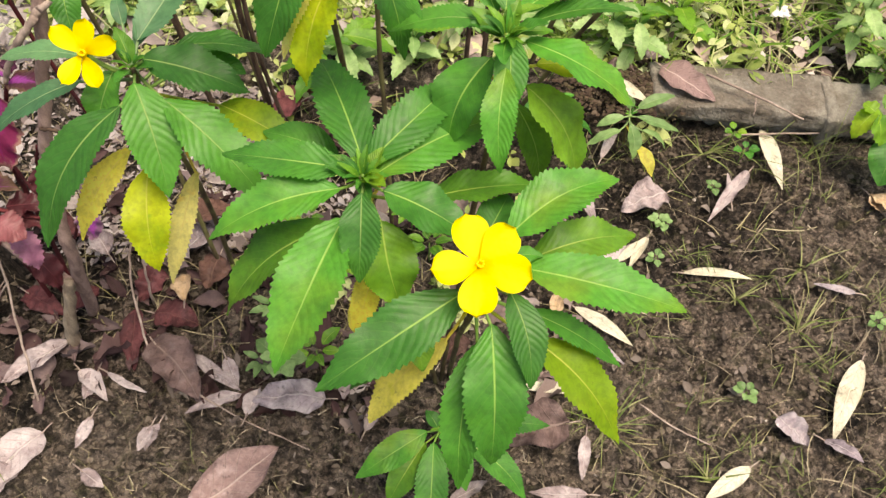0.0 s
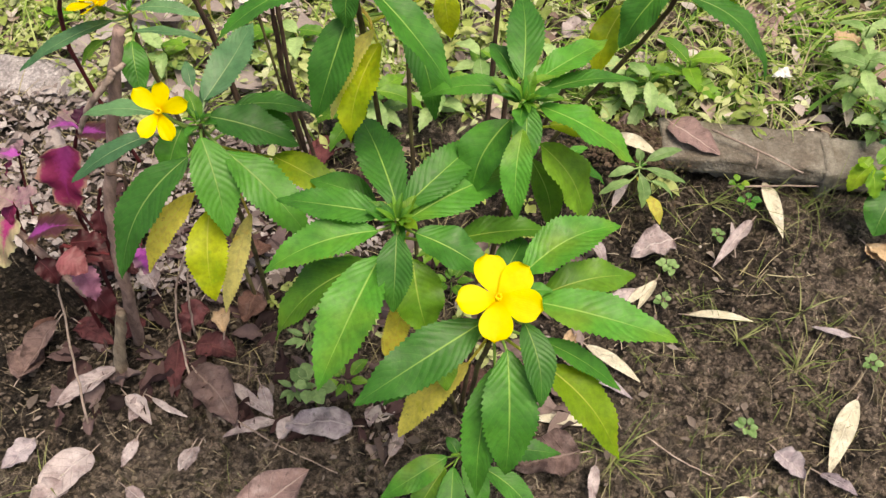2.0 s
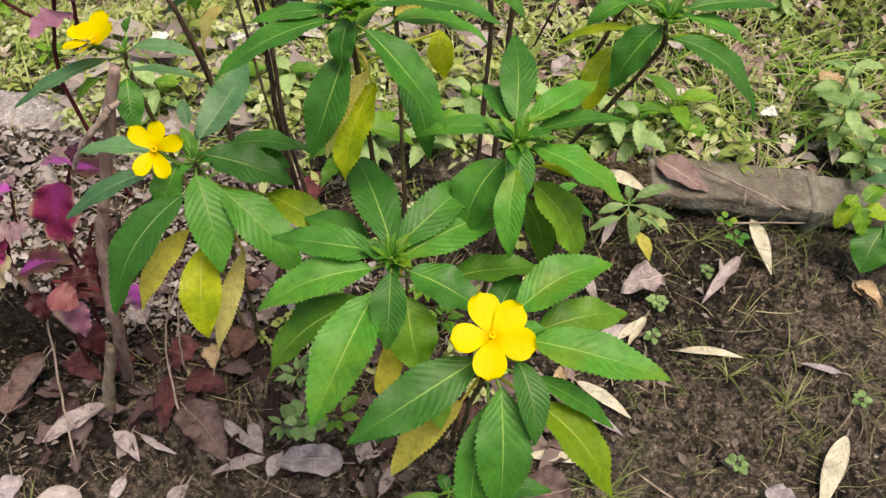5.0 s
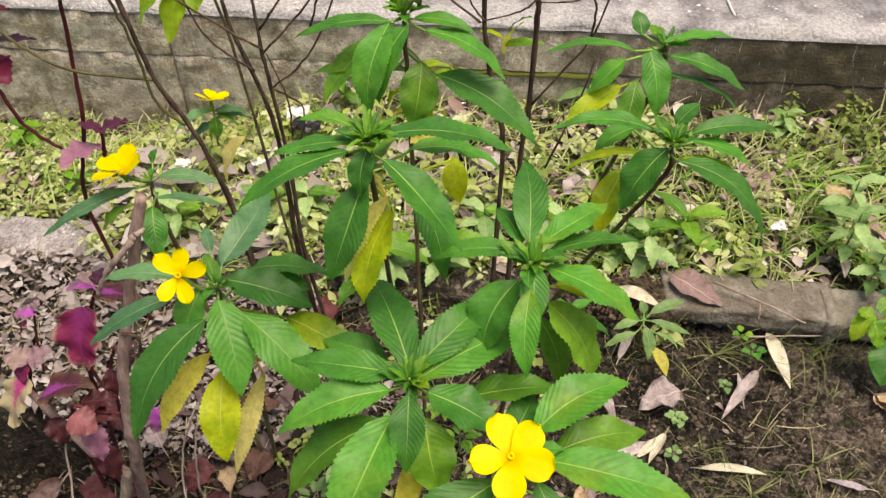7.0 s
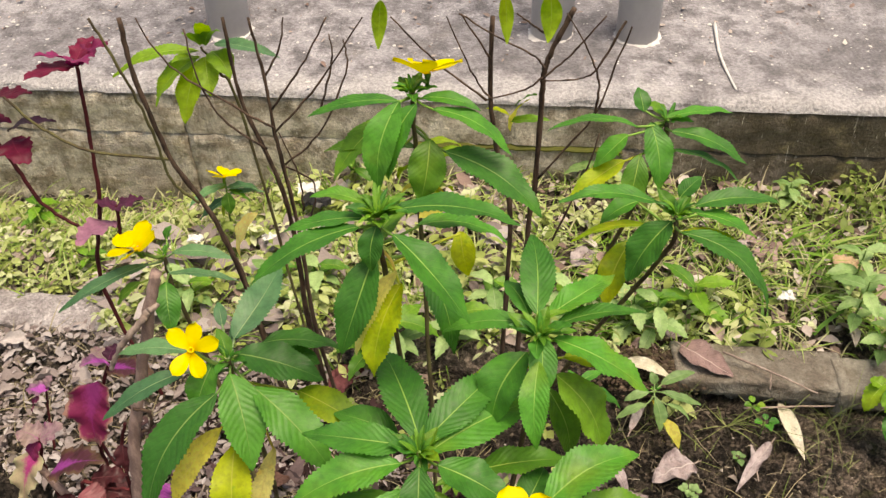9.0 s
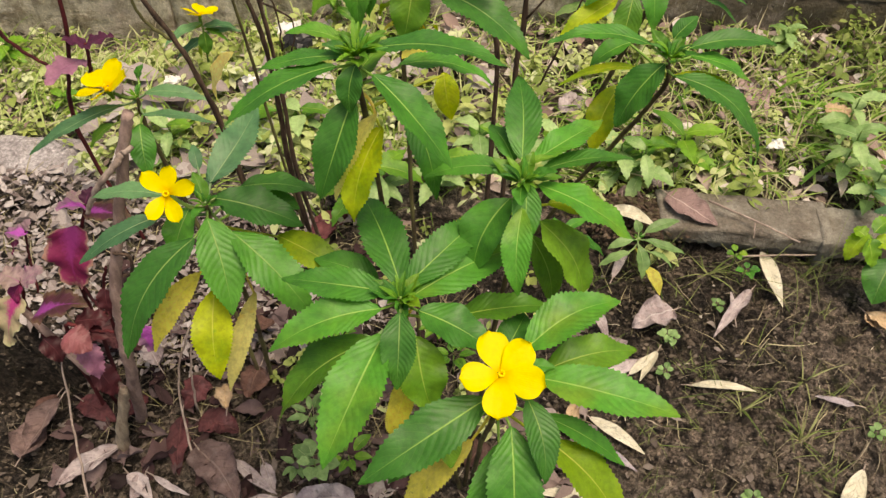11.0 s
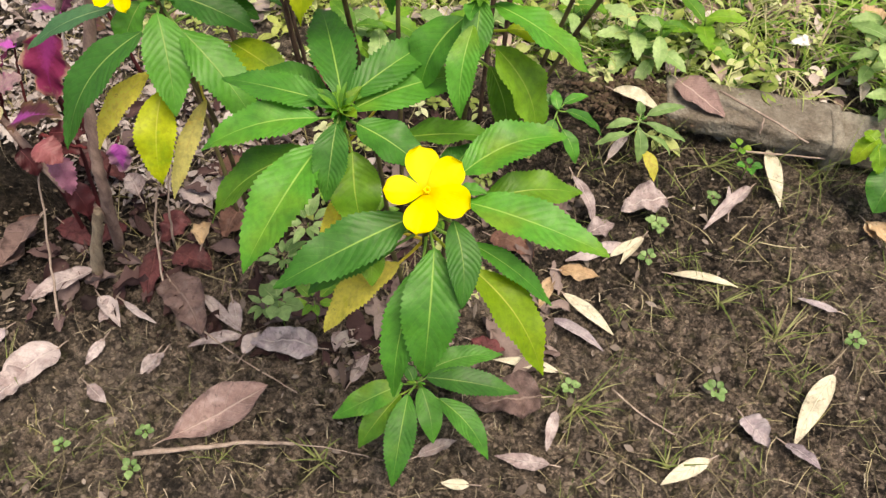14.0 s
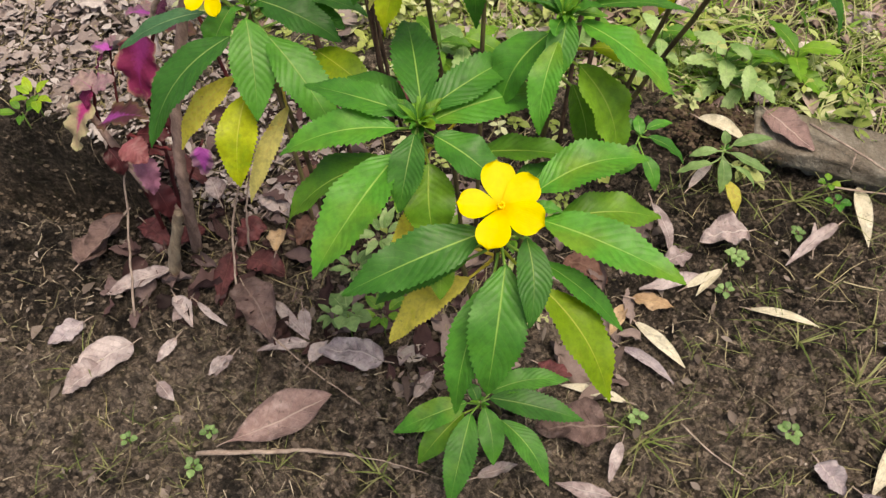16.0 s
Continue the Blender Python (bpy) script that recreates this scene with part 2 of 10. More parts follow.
def soil_material():
    n = Nodes("damp_shaded_garden_soil")
    at = n.where()
    broad, mid, fine, crumb = n.noise(at, 3.2, 3.0), n.noise(at, 46.0, 6.0, 0.74), n.noise(at, 190.0, 7.0, 0.85), n.cells(at, 230.0)
    base = n.mix(n.ramp(mid, 0.38, 0.64), (0.018, 0.0135, 0.0105), (0.37, 0.287, 0.232))
    base = n.mix(n.ramp(broad, 0.42, 0.62, 0.0, 0.5), base, (0.215, 0.175, 0.145))
    base = n.mix(n.ramp(n.noise(at, 42.0, 4.0), 0.54, 0.70, 0.0, 0.55), base, (0.085, 0.086, 0.032))
    x, y, _ = n.split(at)
    # ragged damp patches, plus damp and painted shade along the kerb and in the hollow
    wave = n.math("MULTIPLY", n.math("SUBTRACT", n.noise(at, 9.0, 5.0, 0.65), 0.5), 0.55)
    damp_shade = n.math("MAXIMUM", n.math("MULTIPLY", n.ramp(n.math("ADD", y, wave), 0.36, 0.54), n.math("MULTIPLY", n.ramp(y, 0.70, 0.76, 1.0, 0.0), n.ramp(n.math("ADD", x, n.math("MULTIPLY", wave, 0.3)), 0.32, 0.46, 1.0, 0.0))), n.ramp(n.noise(at, 4.5, 5.0, 0.6), 0.52, 0.62, 0.0, 0.8))
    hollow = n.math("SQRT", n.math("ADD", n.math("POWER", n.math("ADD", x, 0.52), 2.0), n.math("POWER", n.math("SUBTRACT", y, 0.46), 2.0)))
    damp_shade = n.math("MAXIMUM", damp_shade, n.ramp(n.math("ADD", hollow, n.math("MULTIPLY", wave, 0.4)), 0.12, 0.24, 1.3, 0.0))
    base = n.shade(base, n.ramp(damp_shade, 0.0, 1.3, 1.0, 0.30))
    # soil lightened and greyed beneath the litter bank
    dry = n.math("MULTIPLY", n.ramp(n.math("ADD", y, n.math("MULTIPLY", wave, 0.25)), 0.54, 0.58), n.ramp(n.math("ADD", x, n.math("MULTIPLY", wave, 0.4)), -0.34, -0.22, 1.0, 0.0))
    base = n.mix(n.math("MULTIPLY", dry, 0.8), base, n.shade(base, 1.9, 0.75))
    base = n.shade(base, n.ramp(n.lumps(at, 190.0, 0.012), 0.1, 0.9, 0.55, 1.5))
    base = n.shade(base, n.ramp(fine, 0.34, 0.66, 0.38, 1.75))
    base = n.mix(n.ramp(n.noise(at, 330.0, 2.0), 0.69, 0.75, 0.0, 0.6), base, (0.33, 0.28, 0.23))
    n.bump(n.math("ADD", n.math("MULTIPLY", fine, 1.4), n.math("ADD", n.math("MULTIPLY", crumb, -0.9), n.math("MULTIPLY", mid, 1.8))), 1.0, 0.015)
    return n.surface(base, n.math("SUBTRACT", n.ramp(mid, 0.3, 0.7, 0.62, 0.92), n.math("MULTIPLY", damp_shade, 0.12)), 0.28)


def stone_material(name, pale, dark, moss, stain=0.5, scale=1.0, runs=False, worn=None, grit=1.0):
    n = Nodes(name)
    at = n.where()
    broad, mid, fine = n.noise(at, 5.0 * scale, 4.0, 0.6), n.noise(at, 34.0 * scale, 5.0, 0.65), n.noise(at, 260.0 * scale, 4.0, 0.6)
    base = n.mix(n.ramp(mid, 0.36, 0.66), pale, dark)
    base = n.mix(n.ramp(broad, 0.62 - 0.3 * stain, 0.72, 0.0, 0.8), base, dark)
    if runs:
        m = n.tree.nodes.new("ShaderNodeMapping")
        n.put(m.inputs["Vector"], at)
        m.inputs["Scale"].default_value = (1.0, 1.0, 0.12)
        base = n.mix(n.ramp(n.noise(m.outputs[0], 30.0, 6.0, 0.7), 0.50, 0.70, 0.0, 0.7), base, n.shade(dark_socket(n, dark), 0.5))
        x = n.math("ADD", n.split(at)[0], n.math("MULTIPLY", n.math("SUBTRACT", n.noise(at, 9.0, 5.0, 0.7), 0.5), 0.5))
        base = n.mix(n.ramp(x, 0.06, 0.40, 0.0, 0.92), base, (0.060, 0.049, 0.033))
        base = n.mix(n.ramp(n.noise(m.outputs[0], 75.0, 4.0, 0.6), 0.62, 0.70, 0.0, 0.5), base, n.shade(dark_socket(n, pale), 1.15))
        # old dirt in blotches, a darker upper edge, pinkish bare patches and pale scratches
        base = n.mix(n.ramp(n.noise(at, 26.0, 6.0, 0.72), 0.53, 0.64, 0.0, 0.6), base, (0.115, 0.095, 0.066))
        high = n.math("ADD", n.split(at)[2], n.math("MULTIPLY", n.math("SUBTRACT", n.noise(at, 22.0, 5.0, 0.7), 0.5), 0.13))
        base = n.mix(n.ramp(high, 0.135, 0.175, 0.0, 0.55), base, (0.14, 0.115, 0.082))
        base = n.mix(n.ramp(n.noise(at, 7.0, 4.0, 0.6), 0.54, 0.66, 0.0, 0.45), base, (0.52, 0.44, 0.40))
        scratch = n.tree.nodes.new("ShaderNodeMapping")
        n.put(scratch.inputs["Vector"], at)
        scratch.inputs["Rotation"].default_value = (0.0, 0.5, 0.0)
        scratch.inputs["Scale"].default_value = (6.0, 1.0, 0.6)
        base = n.mix(n.ramp(n.noise(scratch.outputs[0], 40.0, 3.0, 0.6), 0.67, 0.71, 0.0, 0.7), base, (0.74, 0.70, 0.63))
    base = n.mix(n.ramp(n.noise(at, 11.0 * scale, 5.0, 0.65), 0.55, 0.72, 0.0, 0.65), base, moss)
    base = n.shade(base, n.ramp(fine, 0.3, 0.7, 1 - 0.32 * grit, 1 + 0.28 * grit))
    base = n.mix(n.ramp(n.noise(at, 75.0 * scale, 4.0, 0.7), 0.60, 0.68, 0.0, 0.55), base, n.shade(base, 1.7))
    base = n.mix(n.ramp(n.noise(at, 480.0 * scale, 2.0), 0.66, 0.73, 0.0, 0.6 * grit), base, n.shade(base, 0.35))
    base = n.mix(n.ramp(n.noise(at, 360.0, 3.0, 0.6), 0.58, 0.66, 0.0, 0.45 * grit), base, n.shade(base, 1.9, 0.7))
    if worn:
        away = n.math("ADD", n.math("ADD", n.split(at)[1], n.math("MULTIPLY", n.split(at)[0], 0.039)), n.math("MULTIPLY", n.math("SUBTRACT", n.noise(at, 14.0, 6.0, 0.7), 0.5), 0.34))
        base = n.mix(n.ramp(away, 1.15, 1.24, 0.75, 0.0), base, n.shade(dark_socket(n, worn), n.ramp(fine, 0.3, 0.7, 0.72, 1.2)))
    n.bump(n.math("ADD", n.math("MULTIPLY", mid, 1.4), fine), 1.0, 0.004)
    return n.surface(base, 0.88, 0.25)


def dark_socket(n, colour):
    c = n.tree.nodes.new("ShaderNodeRGB")
    c.outputs[0].default_value = (*colour, 1)
    return c.outputs[0]


def scatter_material(name, colours, rough=0.7, through=0.15, fine=400.0):
    """For joined pieces: each piece takes its own colour between the given ones."""
    n = Nodes(name)
    r = n.tree.nodes.new("ShaderNodeValToRGB")
    n.put(r.inputs[0], n.island())
    ramp = r.color_ramp
    while len(ramp.elements) < len(colours):
        ramp.elements.new(0.5)
    for k, c in enumerate(colours):
        ramp.elements[k].position, ramp.elements[k].color = k / (len(colours) - 1), (*c, 1)
    base = n.shade(r.outputs[0], n.math("ADD", 0.7, n.math("MULTIPLY", n.noise(n.where(), fine, 3.0), 0.6)))
    n.surface(base, rough, 0.25)
    return n.thin(base, through) if through else n.mat


def plain_material(name, base, rough=0.6, vary=0.3, scale=200.0, spec=0.35):
    n = Nodes(name)
    tone = n.shade(dark_socket(n, base), n.math("ADD", 1 - vary, n.math("MULTIPLY", n.noise(n.coord("Object"), scale, 4.0, 0.65), 2 * vary)))
    n.bump(n.noise(n.coord("Object"), scale * 2, 3.0), 0.4, 0.0008)
    return n.surface(tone, rough, spec)


M = {
    "g": blade_material("green_leaf", (0.040, 0.182, 0.022), (0.074, 0.285, 0.029), (0.34, 0.55, 0.12), turned=(0.24, 0.33, 0.022)),
    "d": blade_material("dark_green_leaf", (0.035, 0.156, 0.021), (0.070, 0.250, 0.029), (0.28, 0.42, 0.12)),
    "l": blade_material("light_green_leaf", (0.070, 0.215, 0.017), (0.145, 0.315, 0.022), (0.36, 0.48, 0.10), quilt=0.4, turned=(0.24, 0.33, 0.022)),
    "h": blade_material("half_turned_leaf", (0.060, 0.20, 0.018), (0.115, 0.27, 0.022), (0.36, 0.52, 0.12), turn=0.1, turned=(0.36, 0.40, 0.02)),
    "n": blade_material("young_leaf", (0.085, 0.26, 0.022), (0.17, 0.37, 0.035), (0.45, 0.58, 0.12), quilt=0.4, through=0.25),
    "b": blade_material("bluish_green_leaf", (0.055, 0.165, 0.070), (0.110, 0.25, 0.105), (0.30, 0.42, 0.20), through=0.15),
    "o": blade_material("yellowing_leaf", (0.23, 0.41, 0.018), (0.45, 0.53, 0.022), (0.60, 0.62, 0.12), through=0.42, turn=0.02, quilt=0.35, spots=(0.20, 0.36, 0.022)),
    "y": blade_material("yellow_leaf", (0.86, 0.80, 0.19), (0.80, 0.73, 0.14), (0.74, 0.64, 0.20), quilt=0.3, rough=0.6, through=0.58, spots=(0.68, 0.66, 0.10)),
    "t": blade_material("tan_yellow_leaf", (0.88, 0.81, 0.32), (0.82, 0.73, 0.25), (0.66, 0.54, 0.22), quilt=0.3, rough=0.65, through=0.6, spots=(0.80, 0.64, 0.22)),
    "p": blade_material("pale_weed_leaf", (0.19, 0.35, 0.105), (0.34, 0.49, 0.20), (0.42, 0.52, 0.28), quilt=0.3, through=0.2),
    "k": blade_material("grey_green_leaf", (0.13, 0.25, 0.075), (0.23, 0.37, 0.14), (0.34, 0.46, 0.20), quilt=0.3),
    "lime": blade_material("lime_green_leaf", (0.22, 0.42, 0.025), (0.36, 0.52, 0.035), (0.42, 0.55, 0.14), quilt=0.4, through=0.35),
    "magenta": blade_material("magenta_leaf", (0.17, 0.012, 0.062), (0.27, 0.026, 0.12), (0.36, 0.06, 0.20), quilt=0.7, veins=7.0, spots=(0.13, 0.012, 0.035)),
    "purple": blade_material("dark_purple_leaf", (0.060, 0.016, 0.040), (0.11, 0.022, 0.060), (0.24, 0.04, 0.13), quilt=0.7, veins=7.0),
    "mauve": blade_material("mauve_leaf", (0.34, 0.22, 0.25), (0.36, 0.29, 0.22), (0.34, 0.10, 0.24), quilt=0.5, veins=7.0, spots=(0.24, 0.05, 0.17)),
    "rose": blade_material("dusky_rose_leaf", (0.30, 0.11, 0.20), (0.38, 0.17, 0.26), (0.36, 0.10, 0.24), quilt=0.5, veins=7.0),
    "maroon": blade_material("dull_maroon_leaf", (0.0697, 0.0148, 0.0197), (0.127, 0.0328, 0.041), (0.197, 0.0574, 0.0697), quilt=0.6, veins=7.0),
    "crimson": blade_material("crimson_leaf", (0.11, 0.006, 0.026), (0.20, 0.014, 0.052), (0.24, 0.03, 0.06), quilt=0.6, veins=7.0, spec=0.3),
    "veined": coleus_material("magenta_coleus_leaf", (0.32, 0.036, 0.19), (0.235, 0.022, 0.085), (0.36, 0.22, 0.16), 0.40, 0.84),
    "violet": coleus_material("violet_hearted_leaf", (0.44, 0.085, 0.42), (0.24, 0.11, 0.20), (0.34, 0.24, 0.25), 0.62, 0.92),
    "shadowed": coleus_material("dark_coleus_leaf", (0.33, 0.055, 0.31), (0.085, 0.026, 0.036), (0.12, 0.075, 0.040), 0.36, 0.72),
    "tanned": coleus_material("tan_green_coleus_leaf", (0.40, 0.045, 0.19), (0.36, 0.30, 0.19), (0.33, 0.33, 0.19), 0.40, 0.85),
    "salmon": coleus_material("brick_pink_leaf", (0.25, 0.080, 0.095), (0.215, 0.070, 0.080), (0.15, 0.05, 0.055), 0.5, 0.9),
    "pink": dry_material("pinkish_dry_leaf", (0.45, 0.325, 0.31), (0.27, 0.178, 0.172), (0.55, 0.43, 0.40)),
    "pale": dry_material("pale_pink_dry_leaf", (0.53, 0.455, 0.465), (0.30, 0.235, 0.245), (0.60, 0.53, 0.53)),
    "cream": dry_material("cream_dry_leaf", (0.72, 0.675, 0.55), (0.60, 0.55, 0.42), (0.74, 0.70, 0.57)),
    "brown": dry_material("brown_dry_leaf", (0.18, 0.095, 0.075), (0.09, 0.045, 0.038), (0.22, 0.13, 0.10)),
    "red": dry_material("red_brown_dry_leaf", (0.185, 0.060, 0.066), (0.080, 0.027, 0.031), (0.164, 0.0656, 0.0656)),
    "dull": dry_material("dull_brown_dry_leaf", (0.215, 0.145, 0.138), (0.080, 0.050, 0.049), (0.288, 0.216, 0.198)),
    "lavender": dry_material("lavender_grey_dry_leaf", (0.48, 0.42, 0.455), (0.28, 0.23, 0.27), (0.58, 0.52, 0.54)),
    "orange": dry_material("orange_tan_dry_leaf", (0.58, 0.42, 0.27), (0.42, 0.28, 0.17), (0.60, 0.42, 0.24)),
}
M_STEM = bark_material("green_brown_stem", (0.16, 0.15, 0.06), (0.07, 0.05, 0.03))
M_YOUNG = bark_material("young_green_stem", (0.16, 0.27, 0.06), (0.10, 0.19, 0.04))
M_DARK = bark_material("dark_woody_stem", (0.125, 0.080, 0.058), (0.034, 0.021, 0.016), 160.0)
M_REDSTEM = bark_material("dark_red_stem", (0.13, 0.022, 0.026), (0.055, 0.012, 0.016))
M_STICK = bark_material("weathered_stick", (0.38, 0.27, 0.24), (0.22, 0.15, 0.135), 140.0)
M_STUB = bark_material("pale_broken_wood", (0.36, 0.30, 0.23), (0.17, 0.13, 0.10))
M_TWIG = bark_material("pale_dry_twig", (0.42, 0.335, 0.295), (0.25, 0.19, 0.165))
M_PETAL = petal_material()
M_EYE = plain_material("orange_flower_throat", (0.88, 0.63, 0.006), 0.7, 0.2, 900.0)
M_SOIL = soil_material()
M_KERBPALE = stone_material("pale_kerb_concrete", (0.46, 0.428, 0.442), (0.255, 0.228, 0.232), (0.28, 0.26, 0.24), 0.4, 0.9)
M_KERB = stone_material("weathered_kerb_concrete", (0.285, 0.268, 0.235), (0.145, 0.122, 0.100), (0.155, 0.150, 0.085), 0.35, 0.8, grit=0.55)
M_WALL = stone_material("stained_wall_concrete", (0.80, 0.735, 0.63), (0.36, 0.30, 0.225), (0.36, 0.30, 0.17), 0.5, 0.9, runs=True, grit=0.5)
M_SLAB = stone_material("pale_slab_concrete", (0.395, 0.382, 0.415), (0.160, 0.152, 0.165), (0.25, 0.236, 0.235), 0.7, 0.75, worn=(0.49, 0.475, 0.49), grit=0.7)
M_MOSS = plain_material("olive_moss", (0.13, 0.135, 0.03), 0.9, 0.45, 120.0)
M_PIPE = plain_material("grey_pipe_paint", (0.50, 0.50, 0.52), 0.45, 0.12, 60.0)
M_LIME = plain_material("white_lime_splash", (0.66, 0.64, 0.63), 0.9, 0.35, 90.0)
M_CRUMB = scatter_material("brown_soil_crumbs", [(0.040, 0.031, 0.024), (0.085, 0.066, 0.052), (0.125, 0.098, 0.078), (0.060, 0.046, 0.036), (0.165, 0.132, 0.107), (0.10, 0.079, 0.062)], 0.9, 0.0)
M_HEAP = scatter_material("dark_moss_crumbs", [(0.026, 0.017, 0.012), (0.055, 0.036, 0.026), (0.085, 0.058, 0.042), (0.05, 0.045, 0.02), (0.13, 0.095, 0.07)], 0.9, 0.0)
M_STONE = scatter_material("small_pebbles", [(0.16, 0.12, 0.10), (0.30, 0.25, 0.22), (0.42, 0.37, 0.34), (0.22, 0.16, 0.13)], 0.8, 0.0)
M_ROOT = scatter_material("pale_rootlets", [(0.16, 0.13, 0.08), (0.30, 0.26, 0.15), (0.38, 0.33, 0.22), (0.24, 0.22, 0.09)], 0.75, 0.1)
M_SPECK = scatter_material("dry_stem_bits", [(0.20, 0.16, 0.11), (0.34, 0.28, 0.21), (0.46, 0.40, 0.32), (0.15, 0.15, 0.06), (0.27, 0.22, 0.17), (0.10, 0.075, 0.055)], 0.8, 0.05)
M_GRASS = scatter_material("grass_blades", [(0.10, 0.20, 0.03), (0.23, 0.37, 0.06), (0.38, 0.49, 0.15), (0.52, 0.53, 0.30), (0.38, 0.32, 0.22)], 0.55, 0.25)
M_TUFT = scatter_material("green_grass_tufts", [(0.06, 0.17, 0.02), (0.13, 0.29, 0.035), (0.22, 0.39, 0.06), (0.34, 0.46, 0.13)], 0.55, 0.25)
M_BEDGRASS = scatter_material("bed_grass_blades", [(0.07, 0.11, 0.03), (0.14, 0.19, 0.05), (0.22, 0.26, 0.09), (0.27, 0.27, 0.13)], 0.6, 0.2)
M_STRAW = scatter_material("dry_straw", [(0.055, 0.042, 0.03), (0.15, 0.12, 0.085), (0.11, 0.10, 0.05), (0.32, 0.27, 0.20), (0.09, 0.07, 0.055), (0.24, 0.20, 0.15)], 0.8, 0.1)
M_WEED = scatter_material("weed_leaves", [(0.15, 0.21, 0.05), (0.30, 0.38, 0.10), (0.43, 0.50, 0.20), (0.60, 0.64, 0.40), (0.40, 0.46, 0.13), (0.22, 0.30, 0.08)], 0.5, 0.25)
M_FOOTWEED = scatter_material("wall_foot_weed_leaves", [(0.10, 0.15, 0.03), (0.18, 0.25, 0.06), (0.28, 0.34, 0.10), (0.14, 0.20, 0.05)], 0.5, 0.25)
M_BITS = scatter_material("leaf_fragments", [(0.10, 0.07, 0.06), (0.30, 0.21, 0.185), (0.44, 0.36, 0.33), (0.66, 0.60, 0.57), (0.20, 0.14, 0.12), (0.54, 0.46, 0.43)], 0.75, 0.1)
M_LITTER = scatter_material("dry_litter", [(0.0595, 0.0425, 0.0391), (0.187, 0.136, 0.128), (0.306, 0.242, 0.23), (0.128, 0.085, 0.0808), (0.391, 0.34, 0.327), (0.221, 0.157, 0.149)], 0.75, 0.1)
M_FINE = scatter_material("fine_dry_litter", [(0.15, 0.115, 0.11), (0.29, 0.24, 0.235), (0.40, 0.35, 0.345), (0.21, 0.165, 0.16), (0.52, 0.475, 0.475), (0.32, 0.27, 0.26)], 0.75, 0.12)
M_GREYBITS = scatter_material("grey_leaf_fragments", [(0.05, 0.040, 0.034), (0.14, 0.11, 0.095), (0.24, 0.20, 0.18), (0.09, 0.07, 0.06), (0.34, 0.29, 0.26)], 0.8, 0.08)
M_REDBITS = scatter_material("red_leaf_fragments", [(0.0176, 0.00995, 0.0104), (0.05, 0.025, 0.0264), (0.0877, 0.0475, 0.0499), (0.131, 0.0877, 0.0913), (0.193, 0.147, 0.152)], 0.75, 0.1)


# ---- building helpers ----
def gz(x, y):
    """Height of the ground: gently uneven soil, a little higher behind the kerb, a hollow beside the stick, a dip along the wall."""
    near = math.exp(-((x * x + (y - 0.5) ** 2) / 4.0))
    h = 0.010 * near * noise.noise((x * 5.0, y * 5.0, 0.3)) + 0.006 * near * noise.noise((x * 17.0, y * 17.0, 1.7))
    h += 0.028 * (1 / (1 + math.exp(-max(-40.0, min(40.0, (y - 0.735 - 0.02 + 0.076 * (max(-2.0, min(2.0, x)) - 0.40)) / 0.012)))))
    h += 0.034 * step(x, -0.62, 0.03) * step(-x, -0.12, 0.03) * step(y, kerb_line(min(2.0, max(-2.0, x))) - 0.085, 0.016) * step(-y, -kerb_line(min(2.0, max(-2.0, x))) + 0.050, 0.008)
    h -= 0.085 * step(-x, 0.38, 0.07) * step(y, 1.04, 0.035)
    bank = 0.512 + 0.02 * noise.noise((x * 14.0, 0.0, 2.0))
    h += 0.062 * step(y, bank, 0.006) * step(-x, 0.455, 0.014) * step(-y, -0.80, 0.03)
    h -= 0.10 * step(y, bank - 0.058 + 0.2 * max(0.0, x + 0.56), 0.009) * step(-y, -bank + 0.004, 0.006) * step(-x, 0.475, 0.014)
    return h


def top(x, y):
    """The soil's surface: the ground's height with its lumps and crumbs."""
    h = gz(x, y)
    if abs(x) > 1.2 or not -0.2 < y < 1.4:
        return h
    q = 0.5 + 0.5 * noise.noise((x * 9, y * 9, 2.0))
    return h + 0.0105 * noise.noise((x * 55, y * 55, 4.0)) + (0.003 + 0.005 * q) * noise.noise((x * 140, y * 140, 9.0)) + 0.007 * q * (abs(noise.noise((x * 34, y * 34, 6.0))) - 0.3)


def step(v, at, soft):
    """0 below at, 1 above it, smoothly."""
    return 1 / (1 + math.exp(-max(-40.0, min(40.0, (v - at) / soft))))


def kerb_line(x):
    return 0.735 - 0.076 * (x - 0.40)


def mesh_object(name, verts, faces, material, parent=None, uvs=None, smooth=True):
    me = bpy.data.meshes.new(name)
    me.from_pydata(verts, [], faces)
    if uvs is not None:
        layer = me.uv_layers.new(name="UVMap")
        loops = np.empty(len(me.loops), dtype=np.int32)
        me.loops.foreach_get("vertex_index", loops)
        layer.data.foreach_set("uv", np.asarray(uvs, dtype=np.float32)[loops].ravel())
    if smooth:
        me.polygons.foreach_set("use_smooth", [True] * len(me.polygons))
    me.materials.append(material)
    me.update()
    ob = new(name, me)
    if parent is not None:
        ob.parent = parent
        ob.matrix_parent_inverse = parent.matrix_basis.inverted() if parent.parent is None else Matrix()
    return ob


def thing(name, at, label, category, group="", kind=""):
    e = new(name)
    e.empty_display_size = 0.02
    e.location = at
    e.matrix_basis = Matrix.Translation(at)
    return tagged(e, label, category, group, kind)


